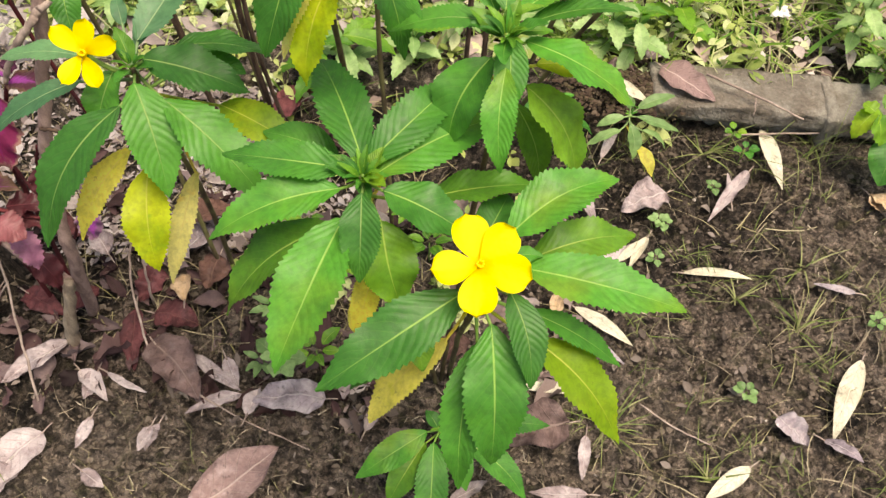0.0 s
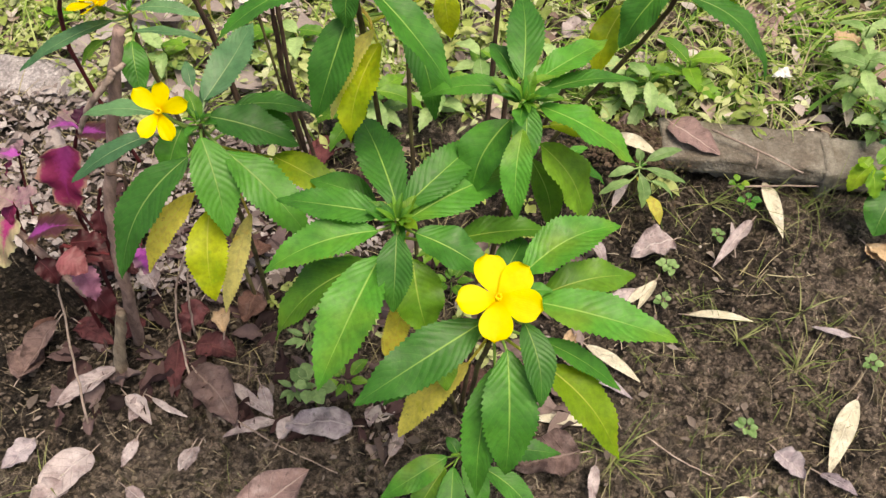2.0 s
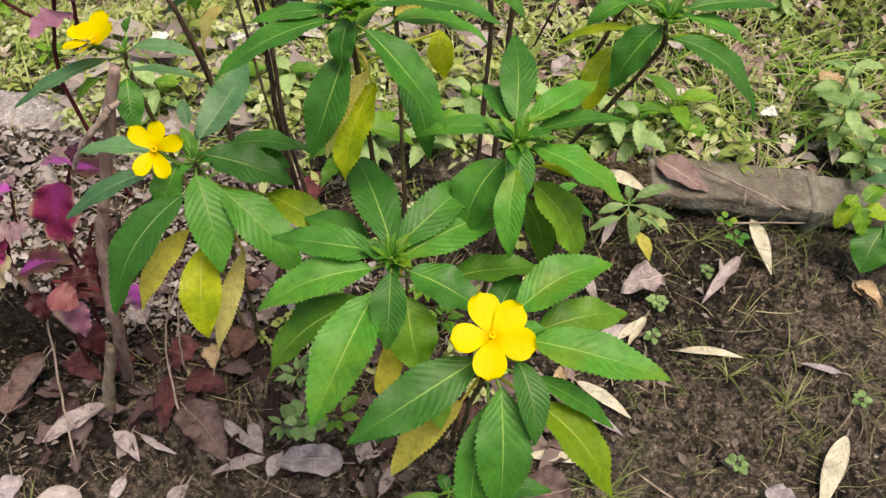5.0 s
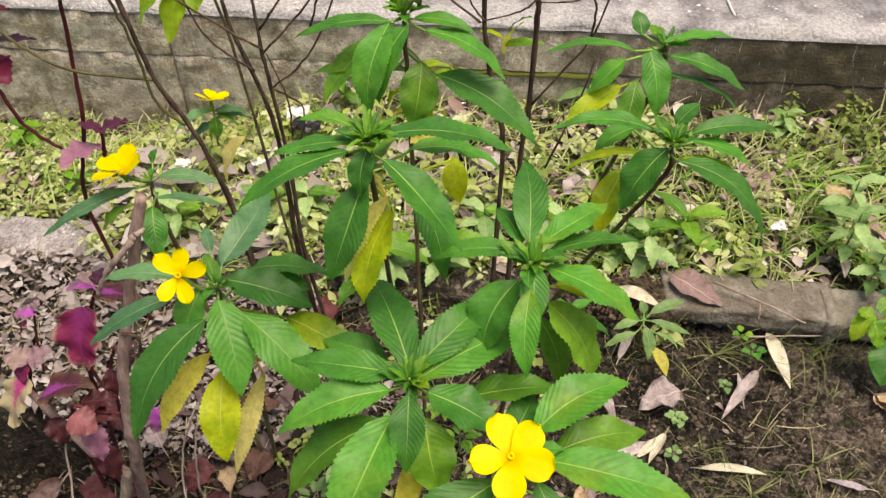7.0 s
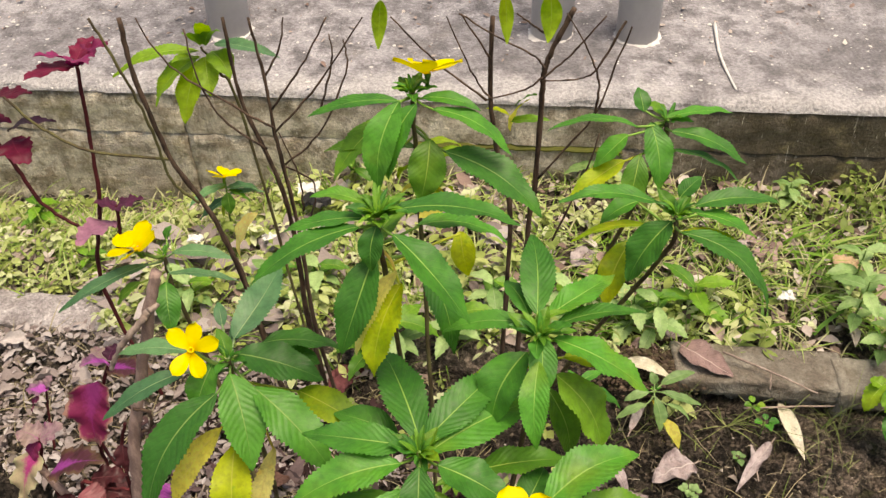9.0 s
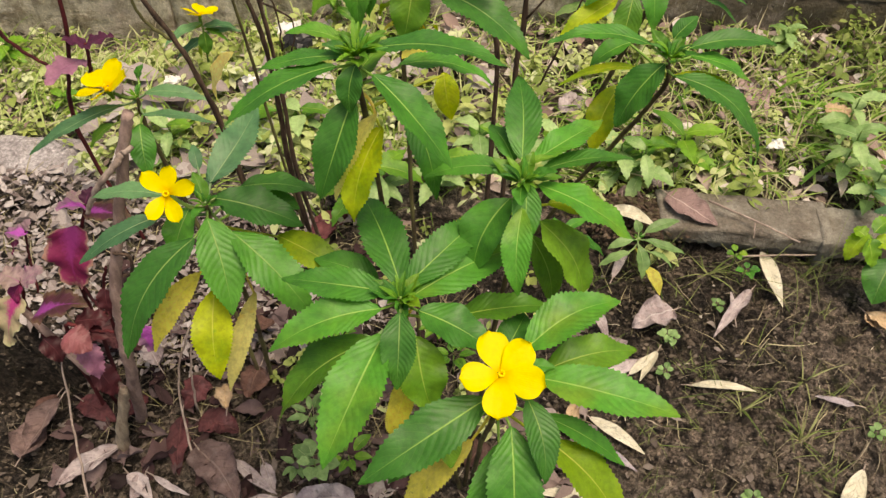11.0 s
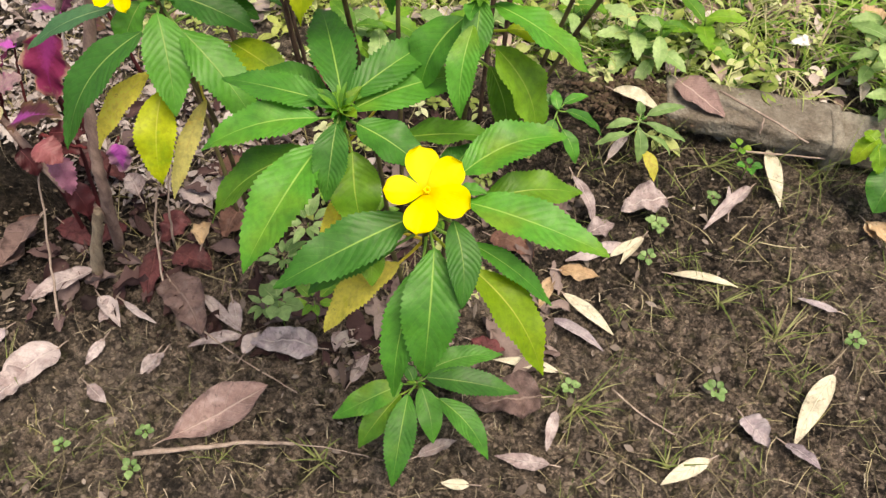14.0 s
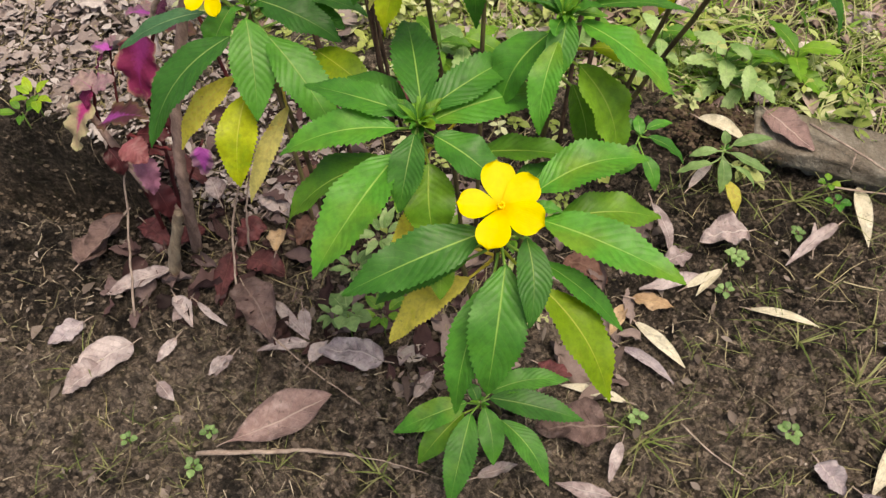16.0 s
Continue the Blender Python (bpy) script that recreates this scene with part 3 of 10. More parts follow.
def tube(path, radii, sides=7, knots=0.0, seed=0):
    """Vertices and faces of a tapering round stem along a path, closed at both ends."""
    rnd = random.Random(seed)
    path = [Vector(p) for p in path]
    verts, faces = [], []
    for i, p in enumerate(path):
        d = (path[min(i + 1, len(path) - 1)] - path[max(i - 1, 0)]).normalized()
        side = d.cross(Vector((0.31, 0.93, 0.17))).normalized()
        up = side.cross(d)
        r = radii[0] + (radii[1] - radii[0]) * i / (len(path) - 1)
        r *= 1 + knots * rnd.uniform(-1, 1)
        for k in range(sides):
            a = 2 * math.pi * k / sides
            verts.append(p + (side * math.cos(a) + up * math.sin(a)) * r)
    for i in range(len(path) - 1):
        for k in range(sides):
            a, b = i * sides + k, i * sides + (k + 1) % sides
            faces.append((a, b, b + sides, a + sides))
    faces.append(tuple(reversed(range(sides))))
    faces.append(tuple(range(len(verts) - sides, len(verts))))
    return verts, faces


def bent(points, steps=8, wobble=0.0, seed=0):
    """A smooth line through a few points (Catmull-Rom), with a slight irregular sway."""
    rnd = random.Random(seed)
    p = [Vector(q) for q in points]
    p = [2 * p[0] - p[1], *p, 2 * p[-1] - p[-2]]
    out = []
    for i in range(1, len(p) - 2):
        for k in range(steps):
            t = k / steps
            a, b, c, d = p[i - 1], p[i], p[i + 1], p[i + 2]
            out.append(0.5 * ((2 * b) + (c - a) * t + (2 * a - 5 * b + 4 * c - d) * t * t + (3 * b - a - 3 * c + d) * t**3))
    out.append(p[-2])
    return [q + Vector([rnd.uniform(-wobble, wobble) for _ in range(3)]) if 0 < n < len(out) - 1 else q for n, q in enumerate(out)]


def stem(parent, points, r0, r1, material, name="stem", knots=0.08, wobble=0.0006, sides=8, steps=8, seed=1):
    v, f = tube(bent(points, steps, wobble, seed), (r0, r1), sides, knots, seed)
    return mesh_object(name, v, f, material, parent)


def profile(u, kind):
    """Half width of a blade along its length, at most 1."""
    if kind == "lance":
        return 3.745 * max(0.0, u) ** 0.82 * max(0.0, 1 - u) ** 1.12
    if kind == "obovate":
        return max(0.0, math.sin(math.pi * u**1.22)) ** 0.95
    if kind == "ovate":
        return max(max(0.0, math.sin(math.pi * u**0.62)) ** 0.75, 0.0)
    return max(max(0.0, math.sin(math.pi * u**0.9)) ** 0.85, 0.0)


def blade(base, tip, width, kind="lance", arch=0.12, fold=0.22, teeth=15, ripple=0.05, twist=0.0, curl=0.0, seed=0, foot=None, toothed=True, crumple=0.0):
    """A toothed leaf blade from base to tip: arched along its midrib, folded about it, with a wavy margin. foot: where its stalk leaves the stem."""
    rnd = random.Random(seed)
    b, t = Vector(base), Vector(tip)
    along = t - b
    length = along.length
    ahead = along / length
    side = ahead.cross(Vector((0, 0, 1)))
    if side.length < 0.15:
        side = Vector((1, 0, 0))
    side.normalize()
    if twist:
        side = Matrix.Rotation(twist, 3, ahead) @ side
    up = side.cross(ahead)
    n = 2 * teeth
    bite = min(0.088, 0.44 * length / (teeth * max(width, 0.004))) * rnd.uniform(0.75, 1.25)
    cross = (-1.0, -0.62, -0.28, 0.0, 0.28, 0.62, 1.0)
    verts, uvs, faces = [], [], []
    phase, sway = rnd.uniform(0, 6.3), rnd.uniform(-0.05, 0.05) * length
    for i in range(n + 1):
        u = i / n
        w = 0.5 * width * profile(u, kind) + 0.0006
        mid = b + along * u + up * (arch * length * (4 * u * (1 - u))) + side * (sway * math.sin(math.pi * u))
        for c in cross:
            tooth = (1 - bite if i % 2 else 1 + bite) if abs(c) == 1 and 0.12 < u < 0.97 and toothed else 1.0
            push = (0.5 / n) * length * (0.9 if i % 2 == 0 and abs(c) == 1 and toothed else 0.0)
            wave = ripple * width * c * c * math.sin(phase + u * 17.0 + (1.3 if c > 0 else 0.0))
            lift = fold * w * abs(c) + curl * w * c * c + wave
            if crumple:
                lift += crumple * width * (noise.noise((u * 4.5 + seed, c * 1.6, 0.5)) + 0.6 * noise.noise((u * 11.0, c * 3.5 + seed, 3.0)))
                tooth *= 1 + 0.30 * crumple * 4 * noise.noise((u * 5.0, c * 9.0 + seed, 7.0))
            verts.append(mid + side * (c * w * tooth) + ahead * (push if u < 0.96 else 0) + up * lift)
            uvs.append((u, 0.5 + 0.5 * c))
    m = len(cross)
    for i in range(n):
        for k in range(m - 1):
            a = i * m + k
            faces.append((a, a + 1, a + m + 1, a + m))
    if foot is not None:
        path = bent([foot, (Vector(foot) + b) / 2 - up * 0.0015, b + ahead * 0.002], 3)
        v, f = tube(path, (0.0013, 0.0009), 5)
        off = len(verts)
        verts += v
        uvs += [(0.3, 0.5)] * len(v)
        faces += [tuple(q + off for q in g) for g in f]
    return verts, faces, uvs


LEAVES = [0]


def leaf(parent, base, tip, width, tone, foot=None, kind="lance", arch=0.10, fold=0.22, teeth=23, twist=0.0, curl=0.0, ripple=0.045, label="", name="leaf", toothed=True, reach=1.0):
    LEAVES[0] += 1
    seed = LEAVES[0]
    r = random.Random(seed * 7 + 3)
    if toothed and kind == "lance":
        width *= 0.99
        twist = twist or r.uniform(-0.20, 0.20)
    if reach != 1.0:
        tip = Vector(base) + (Vector(tip) - Vector(base)) * reach
    v, f, uv = blade(base, tip, width, kind, arch * r.uniform(0.7, 1.3), fold * r.uniform(0.6, 1.3), teeth, ripple * r.uniform(0.6, 1.5), twist, curl, seed, foot, toothed)
    ob = mesh_object(name, v, f, M[tone], parent, uv)
    return tagged(ob, label) if label else ob


def shoot_tip(parent, at, size=0.02, count=9, lean=(0, 0, 1), seed=0, tone="l"):
    """The young upright leaves at the end of a shoot."""
    r = random.Random(seed)
    for k in range(count):
        a, s = k * 2.4 + r.uniform(-0.3, 0.3), size * r.uniform(0.28, 0.72)
        out = Vector((math.cos(a), math.sin(a), r.uniform(0.1, 1.0))).normalized() + 0.25 * Vector(lean)
        b = Vector(at) + Vector((0.002 * math.cos(a), 0.002 * math.sin(a), -0.003))
        leaf(parent, b, b + out * s, s * 0.2, "n" if k % 3 else "g", arch=0.10, fold=0.5, teeth=8, name="young_leaf")


def flower(parent, at, facing, radius, turns, spin=0.0, cup=0.18, wide=0.72, label="open five-petalled yellow flower"):
    """A five-petalled flower that looks along facing; turns: the angle of each petal in degrees."""
    f = Vector(facing).normalized()
    right = Vector((0, 0, 1)).cross(f)
    right = right.normalized() if right.length > 0.05 else Vector((1, 0, 0))
    up = f.cross(right)
    at = Vector(at)
    hub_v, hub_f = tube([at - f * 0.010, at - f * 0.004, at - f * 0.001], (0.0016, 0.0030), 9)
    hub = mesh_object("flower", hub_v, hub_f, M["l"], parent)
    tagged(hub, label)
    for k, deg in enumerate(turns):
        r = random.Random(k * 13 + int(radius * 1e5))
        a = radians(deg + spin)
        out = right * math.cos(a) + up * math.sin(a)
        cross = f.cross(out)
        verts, uvs, faces = [], [], []
        rows, cols = 12, 9
        size, lift = radius * r.uniform(0.95, 1.05), 0.0007 * k
        for i in range(rows + 1):
            u = i / rows
            grow = 0.24 + 0.76 * math.sin(math.pi / 2 * min(1.0, u / 0.60)) ** 1.2
            w = wide * size * 0.5 * grow * max(0.0, 1 - max(0.0, (u - 0.60) / 0.40) ** 2.3) ** 0.5
            for j in range(cols):
                c = 2 * j / (cols - 1) - 1
                high = size * (cup * (u**1.3 - 0.25 * u**4) + 0.10 * c * c * u * (1 - 0.5 * u) + 0.012 * math.sin(9 * c + k) * u) + lift + 0.0014 * c
                verts.append(at + out * (0.002 + size * u * (1 - 0.04 * c * c)) + cross * (c * w) + f * high)
                uvs.append((u, 0.5 + 0.5 * c))
        for i in range(rows):
            for j in range(cols - 1):
                q = i * cols + j
                faces.append((q, q + 1, q + cols + 1, q + cols))
        mesh_object("petal", verts, faces, M_PETAL, hub, uvs)
    verts, faces = tube([at - f * 0.0012, at + f * 0.0008, at + f * 0.0016], (0.0026, 0.0018), 9)
    r = random.Random(5)
    for k in range(8):
        a = k * 0.785
        tilt = right * math.cos(a) + up * math.sin(a)
        p0 = at + f * 0.001 + tilt * 0.0008
        p1 = at + f * (0.0036 + 0.0012 * r.random()) + tilt * (0.0013 + 0.0008 * r.random())
        v, g = tube([p0, (p0 + p1) / 2, p1], (0.00045, 0.0008), 5)
        g = [tuple(q + len(verts) for q in h) for h in g]
        verts += v
        faces += g
    mesh_object("stamens", verts, faces, M_EYE, hub)
    return hub


# ---- structure: ground, kerb, wall, slab ----
def spread(lo, hi, step, far):
    """Grid lines: even between lo and hi, then ever wider out to far."""
    inner = list(np.arange(lo, hi + step / 2, step))
    out, d = [], step
    while (out[-1] if out else 0) < far:
        d *= 1.5
        out.append((out[-1] if out else 0) + d)
    return [lo - o for o in reversed(out)] + inner + [hi + o for o in out]


def build_ground():
    xs, ys = spread(-0.95, 0.85, 0.0045, 400.0), spread(0.02, 1.22, 0.0045, 400.0)
    verts = [(x, y, top(x, y)) for y in ys for x in xs]
    n = len(xs)
    faces = [(j * n + i, j * n + i + 1, (j + 1) * n + i + 1, (j + 1) * n + i) for j in range(len(ys) - 1) for i in range(n - 1)]
    return tagged(mesh_object("ground", verts, faces, M_SOIL), "moist brown garden soil with painted shade, uneven and crumbly", "ground", kind="structure")


def rough_block(name, x0, x1, depth, z0, z1, line, material, parent=None, step=0.012, rough=0.003, chip=0.006, seed=0.0, slope=0.0, under=0.0):
    """A weathered concrete block along a line y(x): front, top and back, with worn edges and an uneven skin."""
    xs = np.arange(x0, x1 + step * 0.4, step)
    ring = []
    nz, ny = max(3, int((z1 - z0) / step)), max(3, int(depth / step))
    for k in range(nz + 1):
        ring.append((0.0, z0 + (z1 - z0) * k / nz))
    for k in range(1, ny + 1):
        ring.append((depth * k / ny, z1))
    for k in range(1, nz + 1):
        ring.append((depth, z1 - (z1 - z0) * k / nz))
    verts, faces, m = [], [], len(ring)
    for i, x in enumerate(xs):
        for d, z in ring:
            edge = max(0.0, 1 - math.hypot(min(d, depth - d) / 0.02, (z1 - z) / 0.02))
            e = edge * (chip * (0.6 + 1.4 * abs(noise.noise((x * 23, seed, d)))))
            sgn = 1 if d < depth / 2 else -1
            q = rough * noise.noise((x * 30 + seed, d * 30, z * 30)) + 0.4 * rough * noise.noise((x * 110, d * 110 + seed, z * 110))
            on_top = z >= z1 - 1e-6
            if under and d < 1e-6 and z < z0 + 0.72 * (z1 - z0):
                q += under * (0.8 + 0.5 * noise.noise((x * 18, seed, 4.0)))
            verts.append((x, line(x) + d + sgn * e * 0.7 + (0 if on_top else sgn * q), z - e * 0.6 + (q if on_top else 0) + slope * (x - x0)))
    for i in range(len(xs) - 1):
        for k in range(m - 1):
            a = i * m + k
            faces.append((a, a + m, a + m + 1, a + 1))
    faces.append(tuple(range(m)))
    faces.append(tuple(reversed(range((len(xs) - 1) * m, len(xs) * m))))
    return mesh_object(name, verts, faces, material, parent)


def wall_line(x):
    return 1.1565 - 0.039 * x


ground = build_ground()
kerb = thing("kerb", (0, 0.72, 0), "low weathered concrete kerb blocks edging the soil bed", "kerb", kind="structure")
cuts = [-4.4, -3.94, -3.47, -3.0, -2.53, -2.06, -1.6, -1.13, -0.53, -0.20, 0.245, 0.462, 0.93, 1.4, 1.87, 2.34, 2.8, 3.27, 3.74, 4.2]
for k in range(len(cuts) - 1):
    rough_block("kerb_block", cuts[k] + 0.003, cuts[k + 1] - 0.003, 0.068, -0.05, (0.030 if k in (8, 9) else 0.046) + 0.004 * math.sin(k * 2.1), lambda x: kerb_line(x) - 0.036, M_SOIL if k in (8, 9) else M_KERBPALE if k < 8 else M_KERB, kerb, 0.005, 0.0036, 0.0035, k * 3.7, under=0.018 if k > 9 else 0.0)
joint = rough_block("mortar_joint", 0.452, 0.466, 0.074, -0.02, 0.0505, lambda x: kerb_line(x) - 0.0405, M_KERB, kerb, 0.0035, 0.004, 0.004, 81.0)
for name, x0, x1 in (("wall_west", -4.6, -0.512), ("wall_east", -0.504, 4.6)):
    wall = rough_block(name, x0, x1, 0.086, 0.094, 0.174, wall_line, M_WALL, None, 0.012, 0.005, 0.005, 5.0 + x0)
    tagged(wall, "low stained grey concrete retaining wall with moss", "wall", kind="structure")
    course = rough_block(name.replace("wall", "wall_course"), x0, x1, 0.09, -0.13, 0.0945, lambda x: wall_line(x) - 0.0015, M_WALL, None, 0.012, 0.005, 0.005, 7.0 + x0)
    tagged(course, "lower course of the stained concrete wall", "wall", kind="structure")
slab = rough_block("slab", -4.6, 4.6, 2.6, 0.174, 0.186, lambda x: wall_line(x) - 0.004, M_SLAB, None, 0.02, 0.004, 0.012, 9.0)
tagged(slab, "pale rough concrete slab on top of the low wall", "slab", kind="structure")


def ledge():
    """The mossy ridge half way up the wall's face."""
    v, f = [], []
    xs = np.arange(-0.12, 0.22, 0.008)
    for x in xs:
        w = 0.004 + 0.004 * abs(noise.noise((x * 40, 2, 1)))
        y = wall_line(x)
        for d, z in ((0.004, 0.084), (-w, 0.086), (-w, 0.089), (0.004, 0.094)):
            v.append((x, y + d, z + 0.003 * noise.noise((x * 30, 0, 0))))
    for i in range(len(xs) - 1):
        for k in range(3):
            a = 4 * i + k
            f.append((a, a + 4, a + 5, a + 1))
    return tagged(mesh_object("moss_ridge", v, f, M_MOSS), "thin green moss ridge along the wall face", "moss", kind="structure")


ledge()


def post(x, y, r):
    e = thing("pipe_post", (x, y, 0.186), "grey painted round pipe post standing on the concrete slab", "post", "posts on the slab")
    v, f = tube([(x, y, 0.176), (x, y, 0.32), (x, y, 0.7), (x, y, 1.3)], (r, r), 20)
    mesh_object("pipe", v, f, M_PIPE, e)
    rnd = random.Random(int(x * 1000))
    verts, faces = [], []
    rings = 5
    for i in range(rings):
        q = i / (rings - 1)
        for k in range(60):
            a = 2 * math.pi * k / 60
            rr = r * (0.95 + q * (0.62 + 0.75 * noise.noise((math.cos(a) * 1.3, math.sin(a) * 1.3, x * 7)) + 0.42 * noise.noise((math.cos(a) * 5, math.sin(a) * 5, x * 9)) + 0.22 * noise.noise((math.cos(a) * 11, math.sin(a) * 11, x * 3))))
            verts.append((x + rr * math.cos(a), y + rr * math.sin(a), 0.179 + 0.010 * (1 - q) ** 1.6 + 0.001 * rnd.random()))
    for i in range(rings - 1):
        for k in range(60):
            a, b = i * 60 + k, i * 60 + (k + 1) % 60
            faces.append((a, a + 60, b + 60, b))
    mesh_object("footing", verts, faces, M_LIME, e, None)


post(0.2490, 1.3471, 0.036)
post(0.1046, 1.3556, 0.036)
post(-0.4529, 1.3567, 0.036)

# ---- flowering plants ----
plant = thing("shrub", (0.0050, 0.3720, 0.0000), "leafy shrub shoot with toothed green leaves and an open yellow flower", "shrub")
# shoot
stem(plant, [(0.0095, 0.3765, -0.0120), (0.0142, 0.3120, 0.2231), (0.0178, 0.2376, 0.4200), (0.0180, 0.2320, 0.4660)], 0.0026, 0.0017, M_STEM, seed=2)
leaf(plant, (0.0415, 0.2410, 0.4660), (0.1307, 0.2219, 0.4580), 0.0296, "g", foot=(0.0180, 0.2340, 0.4620), arch=0.10)
leaf(plant, (0.0346, 0.2596, 0.4660), (0.0982, 0.2984, 0.4700), 0.0302, "g", foot=(0.0180, 0.2340, 0.4620), arch=0.10)
leaf(plant, (0.0496, 0.2615, 0.4400), (0.1140, 0.2850, 0.4300), 0.0277, "l", foot=(0.0180, 0.2405, 0.4360), arch=0.10)
leaf(plant, (0.0118, 0.2264, 0.4640), (-0.0649, 0.1779, 0.4400), 0.0319, "g", foot=(0.0180, 0.2345, 0.4600), arch=0.10)
leaf(plant, (0.0022, 0.2201, 0.4400), (-0.0494, 0.1895, 0.4150), 0.0241, "d", foot=(0.0180, 0.2405, 0.4360), arch=0.10)
leaf(plant, (0.0268, 0.2134, 0.4540), (0.0298, 0.1553, 0.3950), 0.0343, "g", foot=(0.0180, 0.2370, 0.4500), arch=0.14)
leaf(plant, (0.0203, 0.2087, 0.4400), (0.0126, 0.1455, 0.3800), 0.0235, "g", foot=(0.0180, 0.2405, 0.4360), arch=0.14)
leaf(plant, (0.0361, 0.2265, 0.4660), (0.0484, 0.1825, 0.4400), 0.0199, "d", foot=(0.0180, 0.2340, 0.4620), arch=0.10)
leaf(plant, (0.0508, 0.2167, 0.4300), (0.1036, 0.1727, 0.3850), 0.0311, "o", foot=(0.0180, 0.2430, 0.4260), arch=0.10)
leaf(plant, (0.0463, 0.2279, 0.4420), (0.1027, 0.2096, 0.4100), 0.0155, "g", foot=(0.0180, 0.2400, 0.4380), arch=0.10)
leaf(plant, (0.0037, 0.2195, 0.4200), (-0.0400, 0.1828, 0.3800), 0.0217, "y", foot=(0.0180, 0.2455, 0.4160), arch=0.10)
leaf(plant, (-0.0131, 0.2196, 0.4400), (-0.0094, 0.1972, 0.4250), 0.0154, "l", foot=(0.0180, 0.2405, 0.4360), arch=0.10)
leaf(plant, (0.0235, 0.2733, 0.4400), (0.0381, 0.3058, 0.4400), 0.0228, "g", foot=(0.0180, 0.2405, 0.4360), arch=0.10)
leaf(plant, (0.0359, 0.2467, 0.4700), (0.0532, 0.2452, 0.4720), 0.0084, "g", foot=(0.0180, 0.2330, 0.4660), arch=0.10)
leaf(plant, (-0.0415, 0.2543, 0.4100), (-0.0506, 0.2374, 0.3800), 0.0155, "y", foot=(0.0180, 0.2480, 0.4060), arch=0.10)
leaf(plant, (0.0210, 0.2321, 0.4660), (0.0523, 0.2329, 0.4806), 0.0083, "g", arch=0.04, fold=0.45, reach=0.52)
leaf(plant, (0.0153, 0.2333, 0.4660), (-0.0223, 0.2508, 0.4760), 0.0102, "l", arch=0.04, fold=0.45, reach=0.52)
leaf(plant, (0.0178, 0.2290, 0.4660), (0.0159, 0.2037, 0.4754), 0.0065, "g", arch=0.04, fold=0.45, reach=0.52)
flower(plant, (0.0191, 0.2317, 0.4838), (0.0092, -0.3952, 1.0678), 0.0250, (106, 46, -16, -94, -172), wide=0.78)
stem(plant, [(0.0180, 0.2320, 0.4600), (0.0185, 0.2342, 0.4705), (0.0190, 0.2348, 0.4753)], 0.0016, 0.0016, M_YOUNG, "flower_stalk", steps=3)
# shoot
stem(plant, [(-0.0019, 0.3651, -0.0120), (-0.0261, 0.3394, 0.2275), (-0.0452, 0.2944, 0.4280), (-0.0460, 0.2910, 0.4740)], 0.0026, 0.0017, M_STEM, seed=24)
leaf(plant, (-0.0456, 0.2975, 0.4780), (-0.0792, 0.3822, 0.4700), 0.0297, "g", foot=(-0.0460, 0.2920, 0.4740), arch=0.10)
leaf(plant, (-0.0431, 0.2977, 0.4780), (0.0081, 0.3591, 0.4820), 0.0262, "g", foot=(-0.0460, 0.2920, 0.4740), arch=0.10)
leaf(plant, (-0.0392, 0.2934, 0.4740), (0.0302, 0.3425, 0.4660), 0.0307, "g", foot=(-0.0460, 0.2930, 0.4700), arch=0.10)
leaf(plant, (-0.0518, 0.2950, 0.4760), (-0.1248, 0.3019, 0.4780), 0.0256, "g", foot=(-0.0460, 0.2925, 0.4720), arch=0.10)
leaf(plant, (-0.0576, 0.2836, 0.4740), (-0.1296, 0.2584, 0.4580), 0.0259, "g", foot=(-0.0460, 0.2930, 0.4700), arch=0.10)
leaf(plant, (-0.0559, 0.2736, 0.4600), (-0.0910, 0.1940, 0.4230), 0.0385, "g", foot=(-0.0460, 0.2965, 0.4560), arch=0.10)
leaf(plant, (-0.0613, 0.2745, 0.4500), (-0.1262, 0.2367, 0.4080), 0.0334, "h", foot=(-0.0460, 0.2990, 0.4460), arch=0.10)
leaf(plant, (-0.0450, 0.2784, 0.4780), (-0.0455, 0.2390, 0.4480), 0.0229, "d", foot=(-0.0460, 0.2920, 0.4740), arch=0.10)
leaf(plant, (-0.0352, 0.2733, 0.4580), (-0.0233, 0.2397, 0.4180), 0.0329, "l", foot=(-0.0460, 0.2970, 0.4540), arch=0.10)
leaf(plant, (-0.0340, 0.2823, 0.4750), (0.0159, 0.2636, 0.4580), 0.0294, "g", foot=(-0.0460, 0.2927, 0.4710), arch=0.10)
leaf(plant, (-0.0115, 0.2957, 0.4480), (0.0569, 0.3078, 0.4480), 0.0244, "l", foot=(-0.0460, 0.2995, 0.4440), arch=0.10)
leaf(plant, (-0.0398, 0.2642, 0.4280), (-0.0531, 0.2384, 0.3880), 0.0163, "y", foot=(-0.0460, 0.3045, 0.4240), arch=0.10)
leaf(plant, (-0.0249, 0.3509, 0.4330), (0.0140, 0.4111, 0.4280), 0.0179, "y", foot=(-0.0460, 0.3033, 0.4290), arch=0.10)
leaf(plant, (-0.0638, 0.3239, 0.4480), (-0.1116, 0.3413, 0.4480), 0.0229, "d", foot=(-0.0460, 0.2995, 0.4440), arch=0.10)
leaf(plant, (-0.0431, 0.2904, 0.4740), (-0.0196, 0.2855, 0.4865), 0.0065, "g", arch=0.04, fold=0.45, reach=0.52)
leaf(plant, (-0.0488, 0.2921, 0.4740), (-0.0870, 0.3077, 0.4851), 0.0103, "l", arch=0.04, fold=0.45, reach=0.52)
leaf(plant, (-0.0451, 0.2881, 0.4740), (-0.0364, 0.2604, 0.4782), 0.0071, "g", arch=0.04, fold=0.45, reach=0.52)
